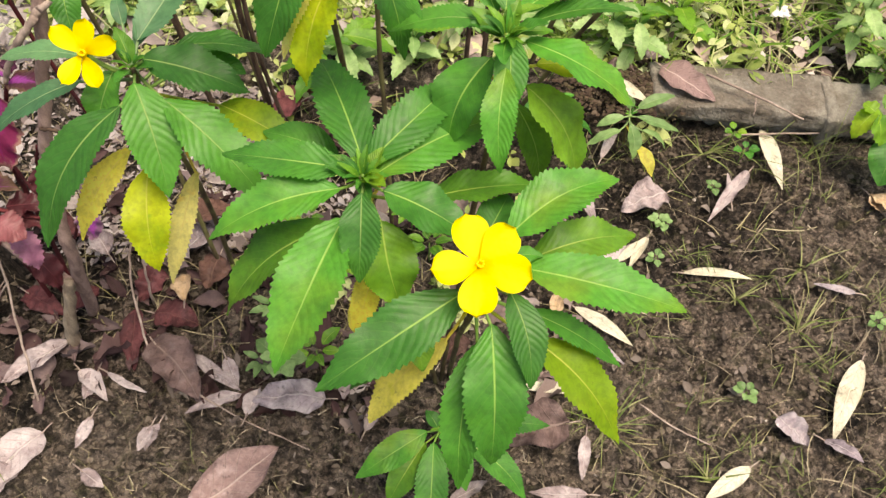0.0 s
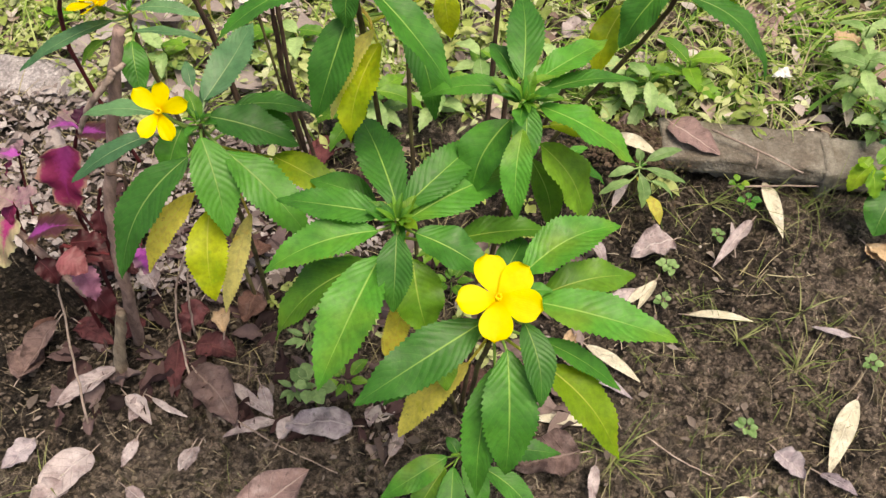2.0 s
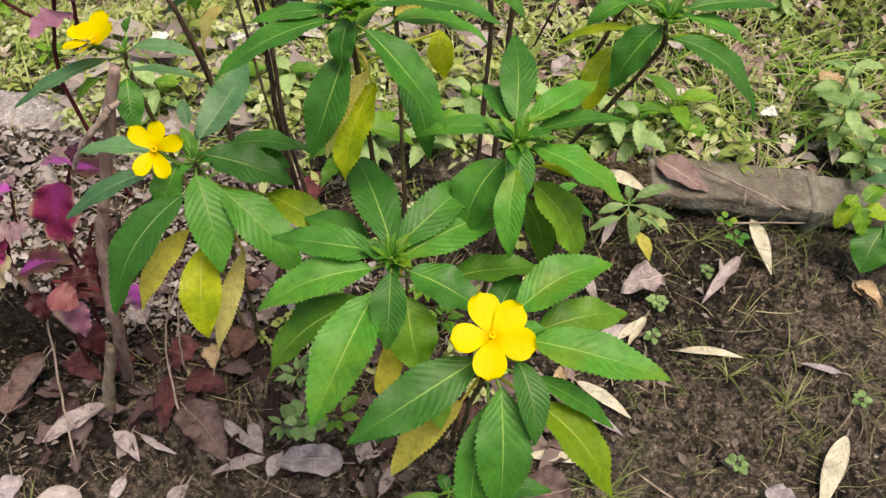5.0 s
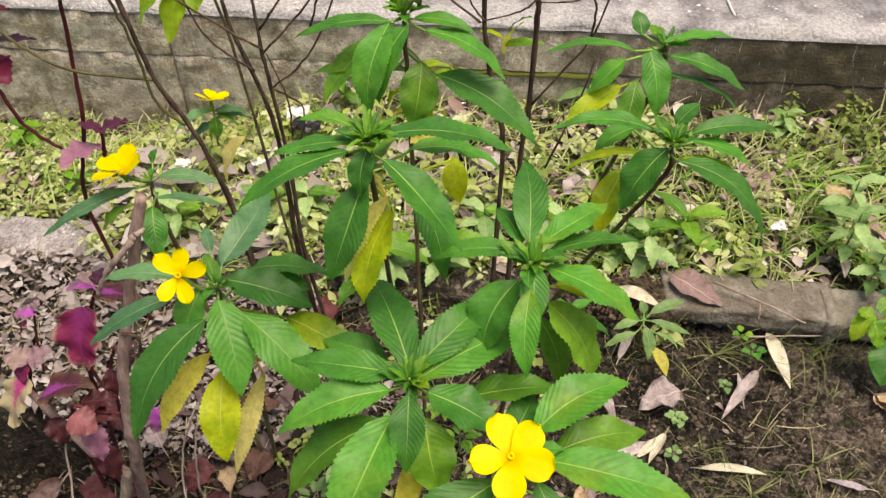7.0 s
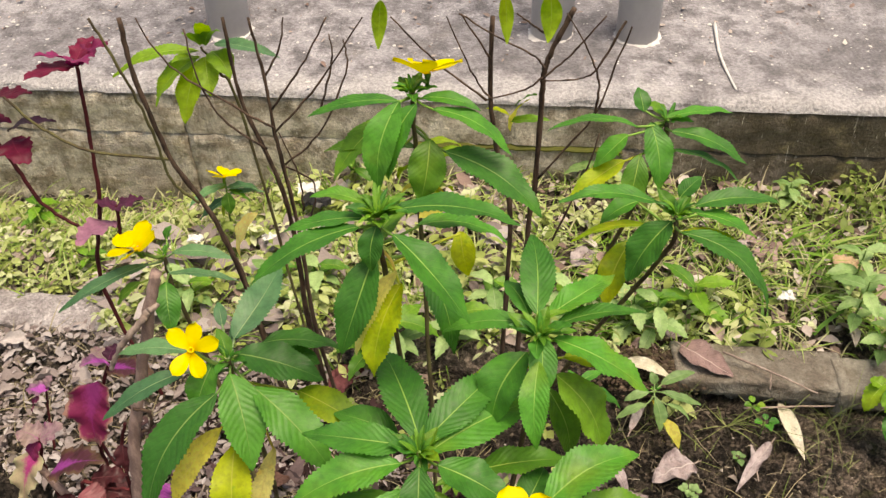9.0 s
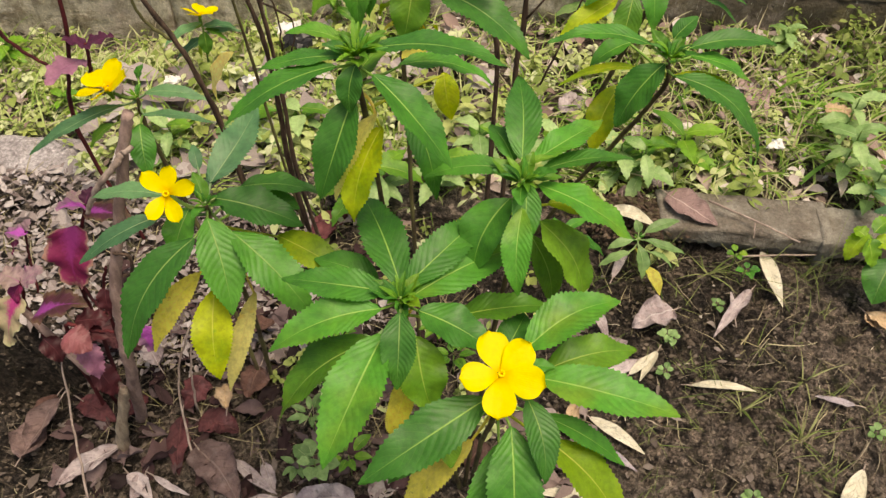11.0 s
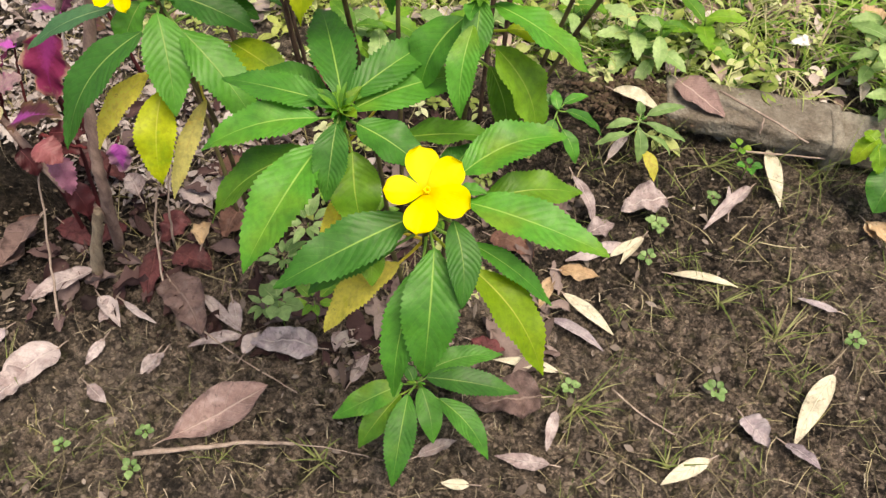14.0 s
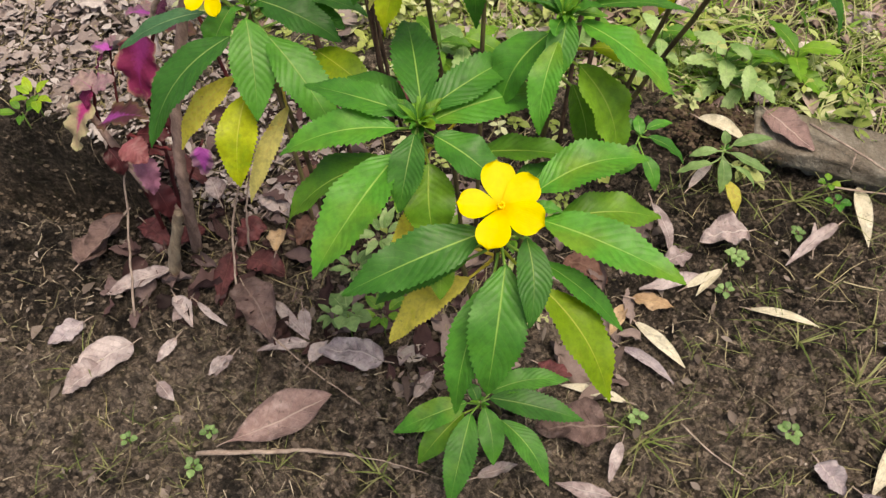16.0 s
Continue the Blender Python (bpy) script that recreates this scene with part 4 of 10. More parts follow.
leaf(plant, (-0.0441, 0.2933, 0.4740), (-0.0255, 0.3165, 0.4928), 0.0085, "l", arch=0.04, fold=0.45, reach=0.52)
leaf(plant, (-0.0490, 0.2909, 0.4740), (-0.0811, 0.2895, 0.4969), 0.0095, "g", arch=0.04, fold=0.45, reach=0.52)
leaf(plant, (-0.0439, 0.2888, 0.4740), (-0.0205, 0.2647, 0.4990), 0.0101, "l", arch=0.04, fold=0.45, reach=0.52)
shoot_tip(plant, (-0.0460, 0.2910, 0.4780), 0.022, 22, seed=45)
# shoot
stem(plant, [(0.0011, 0.3681, -0.0120), (0.0175, 0.3726, 0.2567), (0.0305, 0.3507, 0.4810), (0.0310, 0.3490, 0.5270)], 0.0026, 0.0017, M_STEM, seed=47)
leaf(plant, (0.0305, 0.3645, 0.5310), (0.0284, 0.4337, 0.5410), 0.0239, "g", foot=(0.0310, 0.3500, 0.5270), arch=0.10)
leaf(plant, (0.0241, 0.3585, 0.5280), (-0.0328, 0.3583, 0.5190), 0.0170, "d", foot=(0.0310, 0.3508, 0.5240), arch=0.10)
leaf(plant, (0.0382, 0.3667, 0.5280), (0.0863, 0.4081, 0.5270), 0.0210, "g", foot=(0.0310, 0.3508, 0.5240), arch=0.10)
leaf(plant, (0.0422, 0.3625, 0.5230), (0.1080, 0.3864, 0.5110), 0.0159, "d", foot=(0.0310, 0.3520, 0.5190), arch=0.10)
leaf(plant, (0.0415, 0.3524, 0.5210), (0.1070, 0.3320, 0.4910), 0.0278, "g", foot=(0.0310, 0.3525, 0.5170), arch=0.10)
leaf(plant, (0.0325, 0.3505, 0.5280), (0.0313, 0.3134, 0.5010), 0.0181, "g", foot=(0.0310, 0.3508, 0.5240), arch=0.10)
leaf(plant, (0.0238, 0.3490, 0.5110), (0.0010, 0.3150, 0.4710), 0.0331, "g", foot=(0.0310, 0.3550, 0.5070), arch=0.10)
leaf(plant, (0.0310, 0.3325, 0.5210), (0.0299, 0.2905, 0.4830), 0.0187, "g", foot=(0.0310, 0.3525, 0.5170), arch=0.10)
leaf(plant, (0.0437, 0.3473, 0.4910), (0.0790, 0.3215, 0.4310), 0.0345, "l", foot=(0.0310, 0.3600, 0.4870), arch=0.14)
leaf(plant, (0.0255, 0.3689, 0.5250), (0.0095, 0.4038, 0.5230), 0.0182, "g", foot=(0.0310, 0.3515, 0.5210), arch=0.10)
leaf(plant, (0.0503, 0.3584, 0.4960), (0.0888, 0.3594, 0.4810), 0.0193, "o", foot=(0.0310, 0.3588, 0.4920), arch=0.10)
leaf(plant, (0.0344, 0.3525, 0.5270), (0.0566, 0.3555, 0.5250), 0.0084, "l", foot=(0.0310, 0.3510, 0.5230), arch=0.10)
leaf(plant, (0.0294, 0.3584, 0.5310), (0.0513, 0.3667, 0.5330), 0.0056, "l", foot=(0.0310, 0.3500, 0.5270), arch=0.10)
leaf(plant, (0.0137, 0.3720, 0.4743), (-0.0160, 0.3620, 0.4364), 0.0200, "o", foot=(0.0310, 0.3625, 0.4770), arch=0.10)
leaf(plant, (0.0415, 0.3630, 0.4560), (0.0593, 0.3350, 0.4094), 0.0200, "h", foot=(0.0300, 0.3640, 0.4600), arch=0.12)
leaf(plant, (0.0340, 0.3488, 0.5270), (0.0689, 0.3469, 0.5508), 0.0102, "g", arch=0.04, fold=0.45, reach=0.52)
leaf(plant, (0.0285, 0.3506, 0.5270), (-0.0055, 0.3722, 0.5429), 0.0104, "l", arch=0.04, fold=0.45, reach=0.52)
leaf(plant, (0.0308, 0.3460, 0.5270), (0.0283, 0.3067, 0.5348), 0.0096, "g", arch=0.04, fold=0.45, reach=0.52)
leaf(plant, (0.0320, 0.3518, 0.5270), (0.0425, 0.3803, 0.5463), 0.0086, "l", arch=0.04, fold=0.45, reach=0.52)
leaf(plant, (0.0281, 0.3496, 0.5270), (-0.0050, 0.3564, 0.5375), 0.0085, "g", arch=0.04, fold=0.45, reach=0.52)
shoot_tip(plant, (0.0310, 0.3490, 0.5310), 0.022, 16, seed=67)
plant = thing("shrub", (-0.0600, 0.5300, 0.0000), "tall leafy shrub with toothed green leaves and a yellow flower", "shrub")
# shoot
stem(plant, [(-0.0686, 0.5214, -0.0120), (-0.0716, 0.4608, 0.2957), (-0.0739, 0.3894, 0.5520), (-0.0740, 0.3840, 0.5980)], 0.0026, 0.0017, M_STEM, seed=70)
leaf(plant, (-0.0828, 0.3834, 0.5980), (-0.1354, 0.3768, 0.5900), 0.0139, "g", foot=(-0.0740, 0.3860, 0.5940), arch=0.10)
leaf(plant, (-0.0858, 0.3769, 0.5960), (-0.1534, 0.3451, 0.5720), 0.0199, "g", foot=(-0.0740, 0.3865, 0.5920), arch=0.10)
leaf(plant, (-0.0665, 0.3935, 0.5960), (0.0201, 0.3949, 0.5820), 0.0233, "g", foot=(-0.0740, 0.3865, 0.5920), arch=0.10)
leaf(plant, (-0.0639, 0.3745, 0.5920), (-0.0145, 0.3399, 0.5470), 0.0276, "g", foot=(-0.0740, 0.3875, 0.5880), arch=0.10)
leaf(plant, (-0.0741, 0.3761, 0.5980), (-0.0777, 0.3618, 0.5720), 0.0158, "g", foot=(-0.0740, 0.3860, 0.5940), arch=0.10)
leaf(plant, (-0.0773, 0.3761, 0.5720), (-0.0990, 0.3382, 0.5170), 0.0271, "g", foot=(-0.0740, 0.3925, 0.5680), arch=0.14)
leaf(plant, (-0.0627, 0.3726, 0.5620), (-0.0900, 0.3419, 0.5120), 0.0158, "t", foot=(-0.0740, 0.3950, 0.5580), arch=0.10)
leaf(plant, (-0.0601, 0.3707, 0.5520), (-0.0783, 0.3320, 0.5020), 0.0260, "o", foot=(-0.0740, 0.3975, 0.5480), arch=0.10)
leaf(plant, (-0.0233, 0.4354, 0.5420), (-0.0171, 0.4199, 0.5120), 0.0173, "o", foot=(-0.0740, 0.4000, 0.5380), arch=0.10)
leaf(plant, (-0.0517, 0.4065, 0.5720), (0.0102, 0.4134, 0.5520), 0.0192, "g", foot=(-0.0740, 0.3925, 0.5680), arch=0.10)
leaf(plant, (-0.0831, 0.3963, 0.5980), (-0.1209, 0.4027, 0.5980), 0.0120, "g", foot=(-0.0740, 0.3860, 0.5940), arch=0.10)
leaf(plant, (-0.0831, 0.3786, 0.5720), (-0.0592, 0.4312, 0.5720), 0.0219, "l", foot=(-0.0740, 0.3925, 0.5680), arch=0.10)
leaf(plant, (-0.0501, 0.4012, 0.5520), (-0.0258, 0.3622, 0.4920), 0.0225, "g", foot=(-0.0740, 0.3975, 0.5480), arch=0.14)
leaf(plant, (-0.0711, 0.3846, 0.5980), (-0.0398, 0.3911, 0.6044), 0.0078, "g", arch=0.04, fold=0.45, reach=0.52)
leaf(plant, (-0.0758, 0.3864, 0.5980), (-0.0916, 0.4070, 0.6139), 0.0073, "l", arch=0.04, fold=0.45, reach=0.52)
leaf(plant, (-0.0734, 0.3811, 0.5980), (-0.0676, 0.3515, 0.6119), 0.0080, "g", arch=0.04, fold=0.45, reach=0.52)
leaf(plant, (-0.0716, 0.3858, 0.5980), (-0.0438, 0.4075, 0.6162), 0.0095, "l", arch=0.04, fold=0.45, reach=0.52)
leaf(plant, (-0.0770, 0.3839, 0.5980), (-0.1100, 0.3826, 0.6152), 0.0089, "g", arch=0.04, fold=0.45, reach=0.52)
leaf(plant, (-0.0713, 0.3828, 0.5980), (-0.0507, 0.3734, 0.6134), 0.0066, "l", arch=0.04, fold=0.45, reach=0.52)
shoot_tip(plant, (-0.0740, 0.3840, 0.6020), 0.026, 30, seed=90)
# shoot
stem(plant, [(-0.0567, 0.5333, -0.0120), (-0.0613, 0.5642, 0.2838), (-0.0648, 0.5623, 0.5303), (-0.0650, 0.5622, 0.5763)], 0.0026, 0.0017, M_STEM, seed=92)
leaf(plant, (-0.0746, 0.5504, 0.5763), (-0.1500, 0.5486, 0.5603), 0.0146, "g", foot=(-0.0650, 0.5642, 0.5723), arch=0.10)
leaf(plant, (-0.0746, 0.5504, 0.5763), (-0.0911, 0.5113, 0.5153), 0.0284, "g", foot=(-0.0650, 0.5642, 0.5723), arch=0.14)
leaf(plant, (-0.0607, 0.5438, 0.5783), (-0.0825, 0.5135, 0.5253), 0.0265, "g", foot=(-0.0650, 0.5637, 0.5743), arch=0.14)
leaf(plant, (-0.0475, 0.5423, 0.5743), (0.0157, 0.5259, 0.5403), 0.0196, "g", foot=(-0.0650, 0.5647, 0.5703), arch=0.10)
leaf(plant, (-0.0391, 0.5401, 0.5353), (0.0409, 0.5066, 0.4953), 0.0341, "d", foot=(-0.0650, 0.5744, 0.5313), arch=0.10)
leaf(plant, (-0.0840, 0.5665, 0.5503), (-0.1307, 0.5311, 0.5103), 0.0231, "l", foot=(-0.0650, 0.5707, 0.5463), arch=0.10)
leaf(plant, (-0.0509, 0.5499, 0.5403), (-0.0588, 0.5222, 0.4953), 0.0310, "l", foot=(-0.0650, 0.5732, 0.5363), arch=0.10)
leaf(plant, (-0.0570, 0.5548, 0.5763), (-0.0101, 0.5468, 0.5703), 0.0145, "g", foot=(-0.0650, 0.5642, 0.5723), arch=0.10)
leaf(plant, (-0.0790, 0.5496, 0.5303), (-0.1418, 0.5576, 0.5203), 0.0180, "l", foot=(-0.0650, 0.5757, 0.5263), arch=0.10)
leaf(plant, (-0.0321, 0.5304, 0.4903), (-0.0601, 0.5196, 0.4803), 0.0226, "y", foot=(-0.0650, 0.5857, 0.4863), arch=0.10)
leaf(plant, (-0.0620, 0.5618, 0.5763), (-0.0283, 0.5582, 0.5894), 0.0087, "g", arch=0.04, fold=0.45, reach=0.52)
leaf(plant, (-0.0667, 0.5647, 0.5763), (-0.0863, 0.5936, 0.5830), 0.0085, "l", arch=0.04, fold=0.45, reach=0.52)
leaf(plant, (-0.0645, 0.5592, 0.5763), (-0.0592, 0.5250, 0.5862), 0.0086, "g", arch=0.04, fold=0.45, reach=0.52)
leaf(plant, (-0.0638, 0.5649, 0.5763), (-0.0532, 0.5897, 0.5946), 0.0078, "l", arch=0.04, fold=0.45, reach=0.52)
leaf(plant, (-0.0680, 0.5620, 0.5763), (-0.0937, 0.5602, 0.5859), 0.0066, "g", arch=0.04, fold=0.45, reach=0.52)
shoot_tip(plant, (-0.0650, 0.5622, 0.5803), 0.02, 16, seed=108)
flower(plant, (-0.0528, 0.5714, 0.5892), (0.05, 0.45, 0.75), 0.027, (90, 18, -54, -126, 162), cup=0.35)
stem(plant, [(-0.0650, 0.5622, 0.5743), (-0.0589, 0.5668, 0.5848), (-0.0528, 0.5674, 0.5822)], 0.0015, 0.0015, M_YOUNG, "flower_stalk", steps=3)
leaf(plant, (-0.0599, 0.5420, 0.5009), (-0.0841, 0.5579, 0.4611), 0.0116, "y")
leaf(plant, (-0.0582, 0.5642, 0.5241), (-0.0271, 0.5965, 0.4981), 0.0116, "lime")
leaf(plant, (-0.0580, 0.5564, 0.5159), (-0.0007, 0.5933, 0.4931), 0.0145, "lime")
leaf(plant, (-0.0602, 0.5511, 0.5105), (-0.0826, 0.5752, 0.4790), 0.0126, "lime")
leaf(plant, (-0.0614, 0.5608, 0.5207), (-0.1141, 0.5964, 0.5032), 0.0126, "l")
leaf(plant, (-0.0584, 0.5375, 0.4961), (-0.0337, 0.5691, 0.4698), 0.0145, "o")
leaf(plant, (-0.0591, 0.5472, 0.5063), (-0.0460, 0.5624, 0.4635), 0.0126, "lime")
plant = thing("shrub", (0.0600, 0.6900, 0.0000), "tall slender shrub with toothed green leaves near the wall", "shrub")
# shoot
stem(plant, [(0.0568, 0.6868, -0.0120), (0.1004, 0.5782, 0.2621), (0.1346, 0.4701, 0.4910), (0.1360, 0.4620, 0.5370)], 0.0026, 0.0017, M_STEM, seed=120)
leaf(plant, (0.1249, 0.4724, 0.5390), (0.0492, 0.4680, 0.5430), 0.0169, "g", foot=(0.1360, 0.4635, 0.5350), arch=0.10)
leaf(plant, (0.1499, 0.4717, 0.5380), (0.2137, 0.4787, 0.5370), 0.0161, "g", foot=(0.1360, 0.4637, 0.5340), arch=0.10)
leaf(plant, (0.1515, 0.4675, 0.5350), (0.1960, 0.4557, 0.5210), 0.0169, "g", foot=(0.1360, 0.4645, 0.5310), arch=0.10)
leaf(plant, (0.1319, 0.4580, 0.5350), (0.1025, 0.4378, 0.4910), 0.0290, "g", foot=(0.1360, 0.4645, 0.5310), arch=0.10)
leaf(plant, (0.1381, 0.4502, 0.5310), (0.2060, 0.4225, 0.4810), 0.0248, "d", foot=(0.1360, 0.4655, 0.5270), arch=0.14)
leaf(plant, (0.1423, 0.4629, 0.5210), (0.1980, 0.4500, 0.5010), 0.0106, "o", foot=(0.1360, 0.4680, 0.5170), arch=0.10)
leaf(plant, (0.1103, 0.4849, 0.4910), (0.0907, 0.4485, 0.4510), 0.0240, "o", foot=(0.1360, 0.4755, 0.4870), arch=0.10)
leaf(plant, (0.1395, 0.4776, 0.5410), (0.1564, 0.4905, 0.5510), 0.0146, "g", foot=(0.1360, 0.4630, 0.5370), arch=0.10)
leaf(plant, (0.1195, 0.4686, 0.5210), (0.0596, 0.4588, 0.5110), 0.0106, "o", foot=(0.1360, 0.4680, 0.5170), arch=0.10)
leaf(plant, (0.1143, 0.4977, 0.5210), (0.0844, 0.4860, 0.5060), 0.0169, "g", foot=(0.1360, 0.4680, 0.5170), arch=0.10)
leaf(plant, (0.1389, 0.4613, 0.5370), (0.1666, 0.4551, 0.5507), 0.0076, "g", arch=0.04, fold=0.45, reach=0.52)
leaf(plant, (0.1343, 0.4644, 0.5370), (0.1120, 0.4956, 0.5568), 0.0103, "l", arch=0.04, fold=0.45, reach=0.52)
leaf(plant, (0.1354, 0.4591, 0.5370), (0.1300, 0.4338, 0.5549), 0.0075, "g", arch=0.04, fold=0.45, reach=0.52)
leaf(plant, (0.1378, 0.4644, 0.5370), (0.1556, 0.4873, 0.5520), 0.0078, "l", arch=0.04, fold=0.45, reach=0.52)
shoot_tip(plant, (0.1360, 0.4620, 0.5410), 0.022, 18, seed=135)
# shoot
stem(plant, [(0.0549, 0.6849, -0.0120), (0.1001, 0.6252, 0.2753), (0.1355, 0.5543, 0.5150), (0.1370, 0.5490, 0.5610)], 0.0026, 0.0017, M_STEM, seed=137)
leaf(plant, (0.1130, 0.5376, 0.5630), (0.0421, 0.5326, 0.5610), 0.0110, "g", foot=(0.1370, 0.5505, 0.5590), arch=0.10)
leaf(plant, (0.1240, 0.5469, 0.5610), (0.1319, 0.5120, 0.5200), 0.0222, "g", foot=(0.1370, 0.5510, 0.5570), arch=0.10)
leaf(plant, (0.1347, 0.5460, 0.5650), (0.1887, 0.5551, 0.5650), 0.0119, "g", foot=(0.1370, 0.5500, 0.5610), arch=0.10)
leaf(plant, (0.1389, 0.5379, 0.5590), (0.2001, 0.5263, 0.5350), 0.0161, "g", foot=(0.1370, 0.5515, 0.5550), arch=0.10)
leaf(plant, (0.1421, 0.5320, 0.5450), (0.1978, 0.5209, 0.5200), 0.0103, "g", foot=(0.1370, 0.5550, 0.5410), arch=0.10)
leaf(plant, (0.1191, 0.5549, 0.5650), (0.1149, 0.5717, 0.5770), 0.0137, "g", foot=(0.1370, 0.5500, 0.5610), arch=0.10)
leaf(plant, (0.1049, 0.5310, 0.5350), (0.0601, 0.5048, 0.5150), 0.0180, "o", foot=(0.1370, 0.5575, 0.5310), arch=0.10)
leaf(plant, (0.1150, 0.5253, 0.5450), (0.1062, 0.5014, 0.5050), 0.0196, "l", foot=(0.1370, 0.5550, 0.5410), arch=0.10)
leaf(plant, (0.1052, 0.5325, 0.5590), (0.0797, 0.5215, 0.5350), 0.0170, "g", foot=(0.1370, 0.5515, 0.5550), arch=0.10)
leaf(plant, (0.1399, 0.5484, 0.5610), (0.1728, 0.5416, 0.5646), 0.0081, "g", arch=0.04, fold=0.45, reach=0.52)
leaf(plant, (0.1355, 0.5516, 0.5610), (0.1142, 0.5895, 0.5661), 0.0105, "l", arch=0.04, fold=0.45, reach=0.52)
leaf(plant, (0.1374, 0.5460, 0.5610), (0.1406, 0.5247, 0.5757), 0.0062, "g", arch=0.04, fold=0.45, reach=0.52)
shoot_tip(plant, (0.1370, 0.5490, 0.5650), 0.018, 10, seed=150)
plant = thing("shrub", (-0.2350, 0.5000, 0.0000), "shrub with dark toothed leaves, yellowing lower leaves and a yellow flower", "shrub")
# shoot
stem(plant, [(-0.2354, 0.4996, -0.0120), (-0.2092, 0.4397, 0.2297), (-0.1886, 0.3688, 0.4321), (-0.1877, 0.3635, 0.4781)], 0.0026, 0.0017, M_STEM, seed=153)
leaf(plant, (-0.1819, 0.3682, 0.4801), (-0.1203, 0.3621, 0.4601), 0.0284, "d", foot=(-0.1877, 0.3650, 0.4761), arch=0.10)
leaf(plant, (-0.1731, 0.3943, 0.4621), (-0.1133, 0.3996, 0.4521), 0.0224, "d", foot=(-0.1877, 0.3695, 0.4581), arch=0.10)
leaf(plant, (-0.1877, 0.3812, 0.4801), (-0.1643, 0.4543, 0.4871), 0.0246, "b", foot=(-0.1877, 0.3650, 0.4761), arch=0.10)
leaf(plant, (-0.1849, 0.3533, 0.4761), (-0.1655, 0.3022, 0.4321), 0.0310, "d", foot=(-0.1877, 0.3660, 0.4721), arch=0.10)
leaf(plant, (-0.1924, 0.3401, 0.4701), (-0.2359, 0.2730, 0.4171), 0.0345, "d", foot=(-0.1877, 0.3675, 0.4661), arch=0.14)
leaf(plant, (-0.1677, 0.3464, 0.4701), (-0.1086, 0.3068, 0.4221), 0.0320, "d", foot=(-0.1877, 0.3675, 0.4661), arch=0.10)
leaf(plant, (-0.2215, 0.3776, 0.4701), (-0.2789, 0.3790, 0.4621), 0.0164, "b", foot=(-0.1877, 0.3675, 0.4661), arch=0.10)
leaf(plant, (-0.2210, 0.3625, 0.4661), (-0.2771, 0.3308, 0.4471), 0.0161, "b", foot=(-0.1877, 0.3685, 0.4621), arch=0.10)
leaf(plant, (-0.1995, 0.3646, 0.4741), (-0.2112, 0.3371, 0.4471), 0.0230, "d", foot=(-0.1877, 0.3665, 0.4701), arch=0.10)
leaf(plant, (-0.1959, 0.3380, 0.4321), (-0.2271, 0.2912, 0.3971), 0.0196, "y", foot=(-0.1877, 0.3770, 0.4281), arch=0.10)
leaf(plant, (-0.1826, 0.3246, 0.4321), (-0.1800, 0.2787, 0.3821), 0.0281, "o", foot=(-0.1877, 0.3770, 0.4281), arch=0.14)
leaf(plant, (-0.1586, 0.3360, 0.4121), (-0.1766, 0.2807, 0.3621), 0.0145, "t", foot=(-0.1877, 0.3820, 0.4081), arch=0.14)
leaf(plant, (-0.1411, 0.3622, 0.4471), (-0.0864, 0.3347, 0.4371), 0.0242, "o", foot=(-0.1877, 0.3732, 0.4431), arch=0.10)
leaf(plant, (-0.1977, 0.3924, 0.4821), (-0.2045, 0.4115, 0.4881), 0.0086, "b", foot=(-0.1877, 0.3645, 0.4781), arch=0.10)
leaf(plant, (-0.1621, 0.3938, 0.4521), (-0.1296, 0.3930, 0.4421), 0.0202, "g", foot=(-0.1877, 0.3720, 0.4481), arch=0.10)
leaf(plant, (-0.1917, 0.3848, 0.4721), (-0.1722, 0.4507, 0.4721), 0.0182, "b", foot=(-0.1877, 0.3670, 0.4681), arch=0.10)
leaf(plant, (-0.1848, 0.3626, 0.4781), (-0.1608, 0.3547, 0.4891), 0.0066, "g", arch=0.04, fold=0.45, reach=0.52)
leaf(plant, (-0.1891, 0.3661, 0.4781), (-0.2058, 0.3967, 0.5035), 0.0104, "l", arch=0.04, fold=0.45, reach=0.52)
leaf(plant, (-0.1883, 0.3606, 0.4781), (-0.1944, 0.3308, 0.4907), 0.0079, "g", arch=0.04, fold=0.45, reach=0.52)
shoot_tip(plant, (-0.1877, 0.3635, 0.4821), 0.02, 10, seed=173)
flower(plant, (-0.2103, 0.3587, 0.4939), (0.1635, -0.6212, 0.6682), 0.0190, (72, 10, -76, -134, 126), wide=0.62, cup=0.22)
stem(plant, [(-0.1877, 0.3635, 0.4721), (-0.1990, 0.3611, 0.4780), (-0.2116, 0.3636, 0.4886)], 0.0015, 0.0015, M_YOUNG, "flower_stalk", steps=3)
# shoot
stem(plant, [(-0.2446, 0.4904, -0.0120), (-0.2686, 0.5220, 0.2035), (-0.2874, 0.5207, 0.3843), (-0.2882, 0.5206, 0.4303)], 0.0026, 0.0017, M_STEM, seed=177)
leaf(plant, (-0.2982, 0.5115, 0.4303), (-0.3747, 0.4744, 0.4043), 0.0142, "b", foot=(-0.2882, 0.5226, 0.4263), arch=0.10)
leaf(plant, (-0.2821, 0.5244, 0.4323), (-0.2262, 0.5223, 0.4263), 0.0125, "b", foot=(-0.2882, 0.5221, 0.4283), arch=0.10)
leaf(plant, (-0.2862, 0.5055, 0.4143), (-0.2777, 0.4712, 0.3843), 0.0220, "g", foot=(-0.2882, 0.5266, 0.4103), arch=0.10)
leaf(plant, (-0.3088, 0.5048, 0.4143), (-0.3283, 0.4896, 0.3993), 0.0125, "l", foot=(-0.2882, 0.5266, 0.4103), arch=0.10)
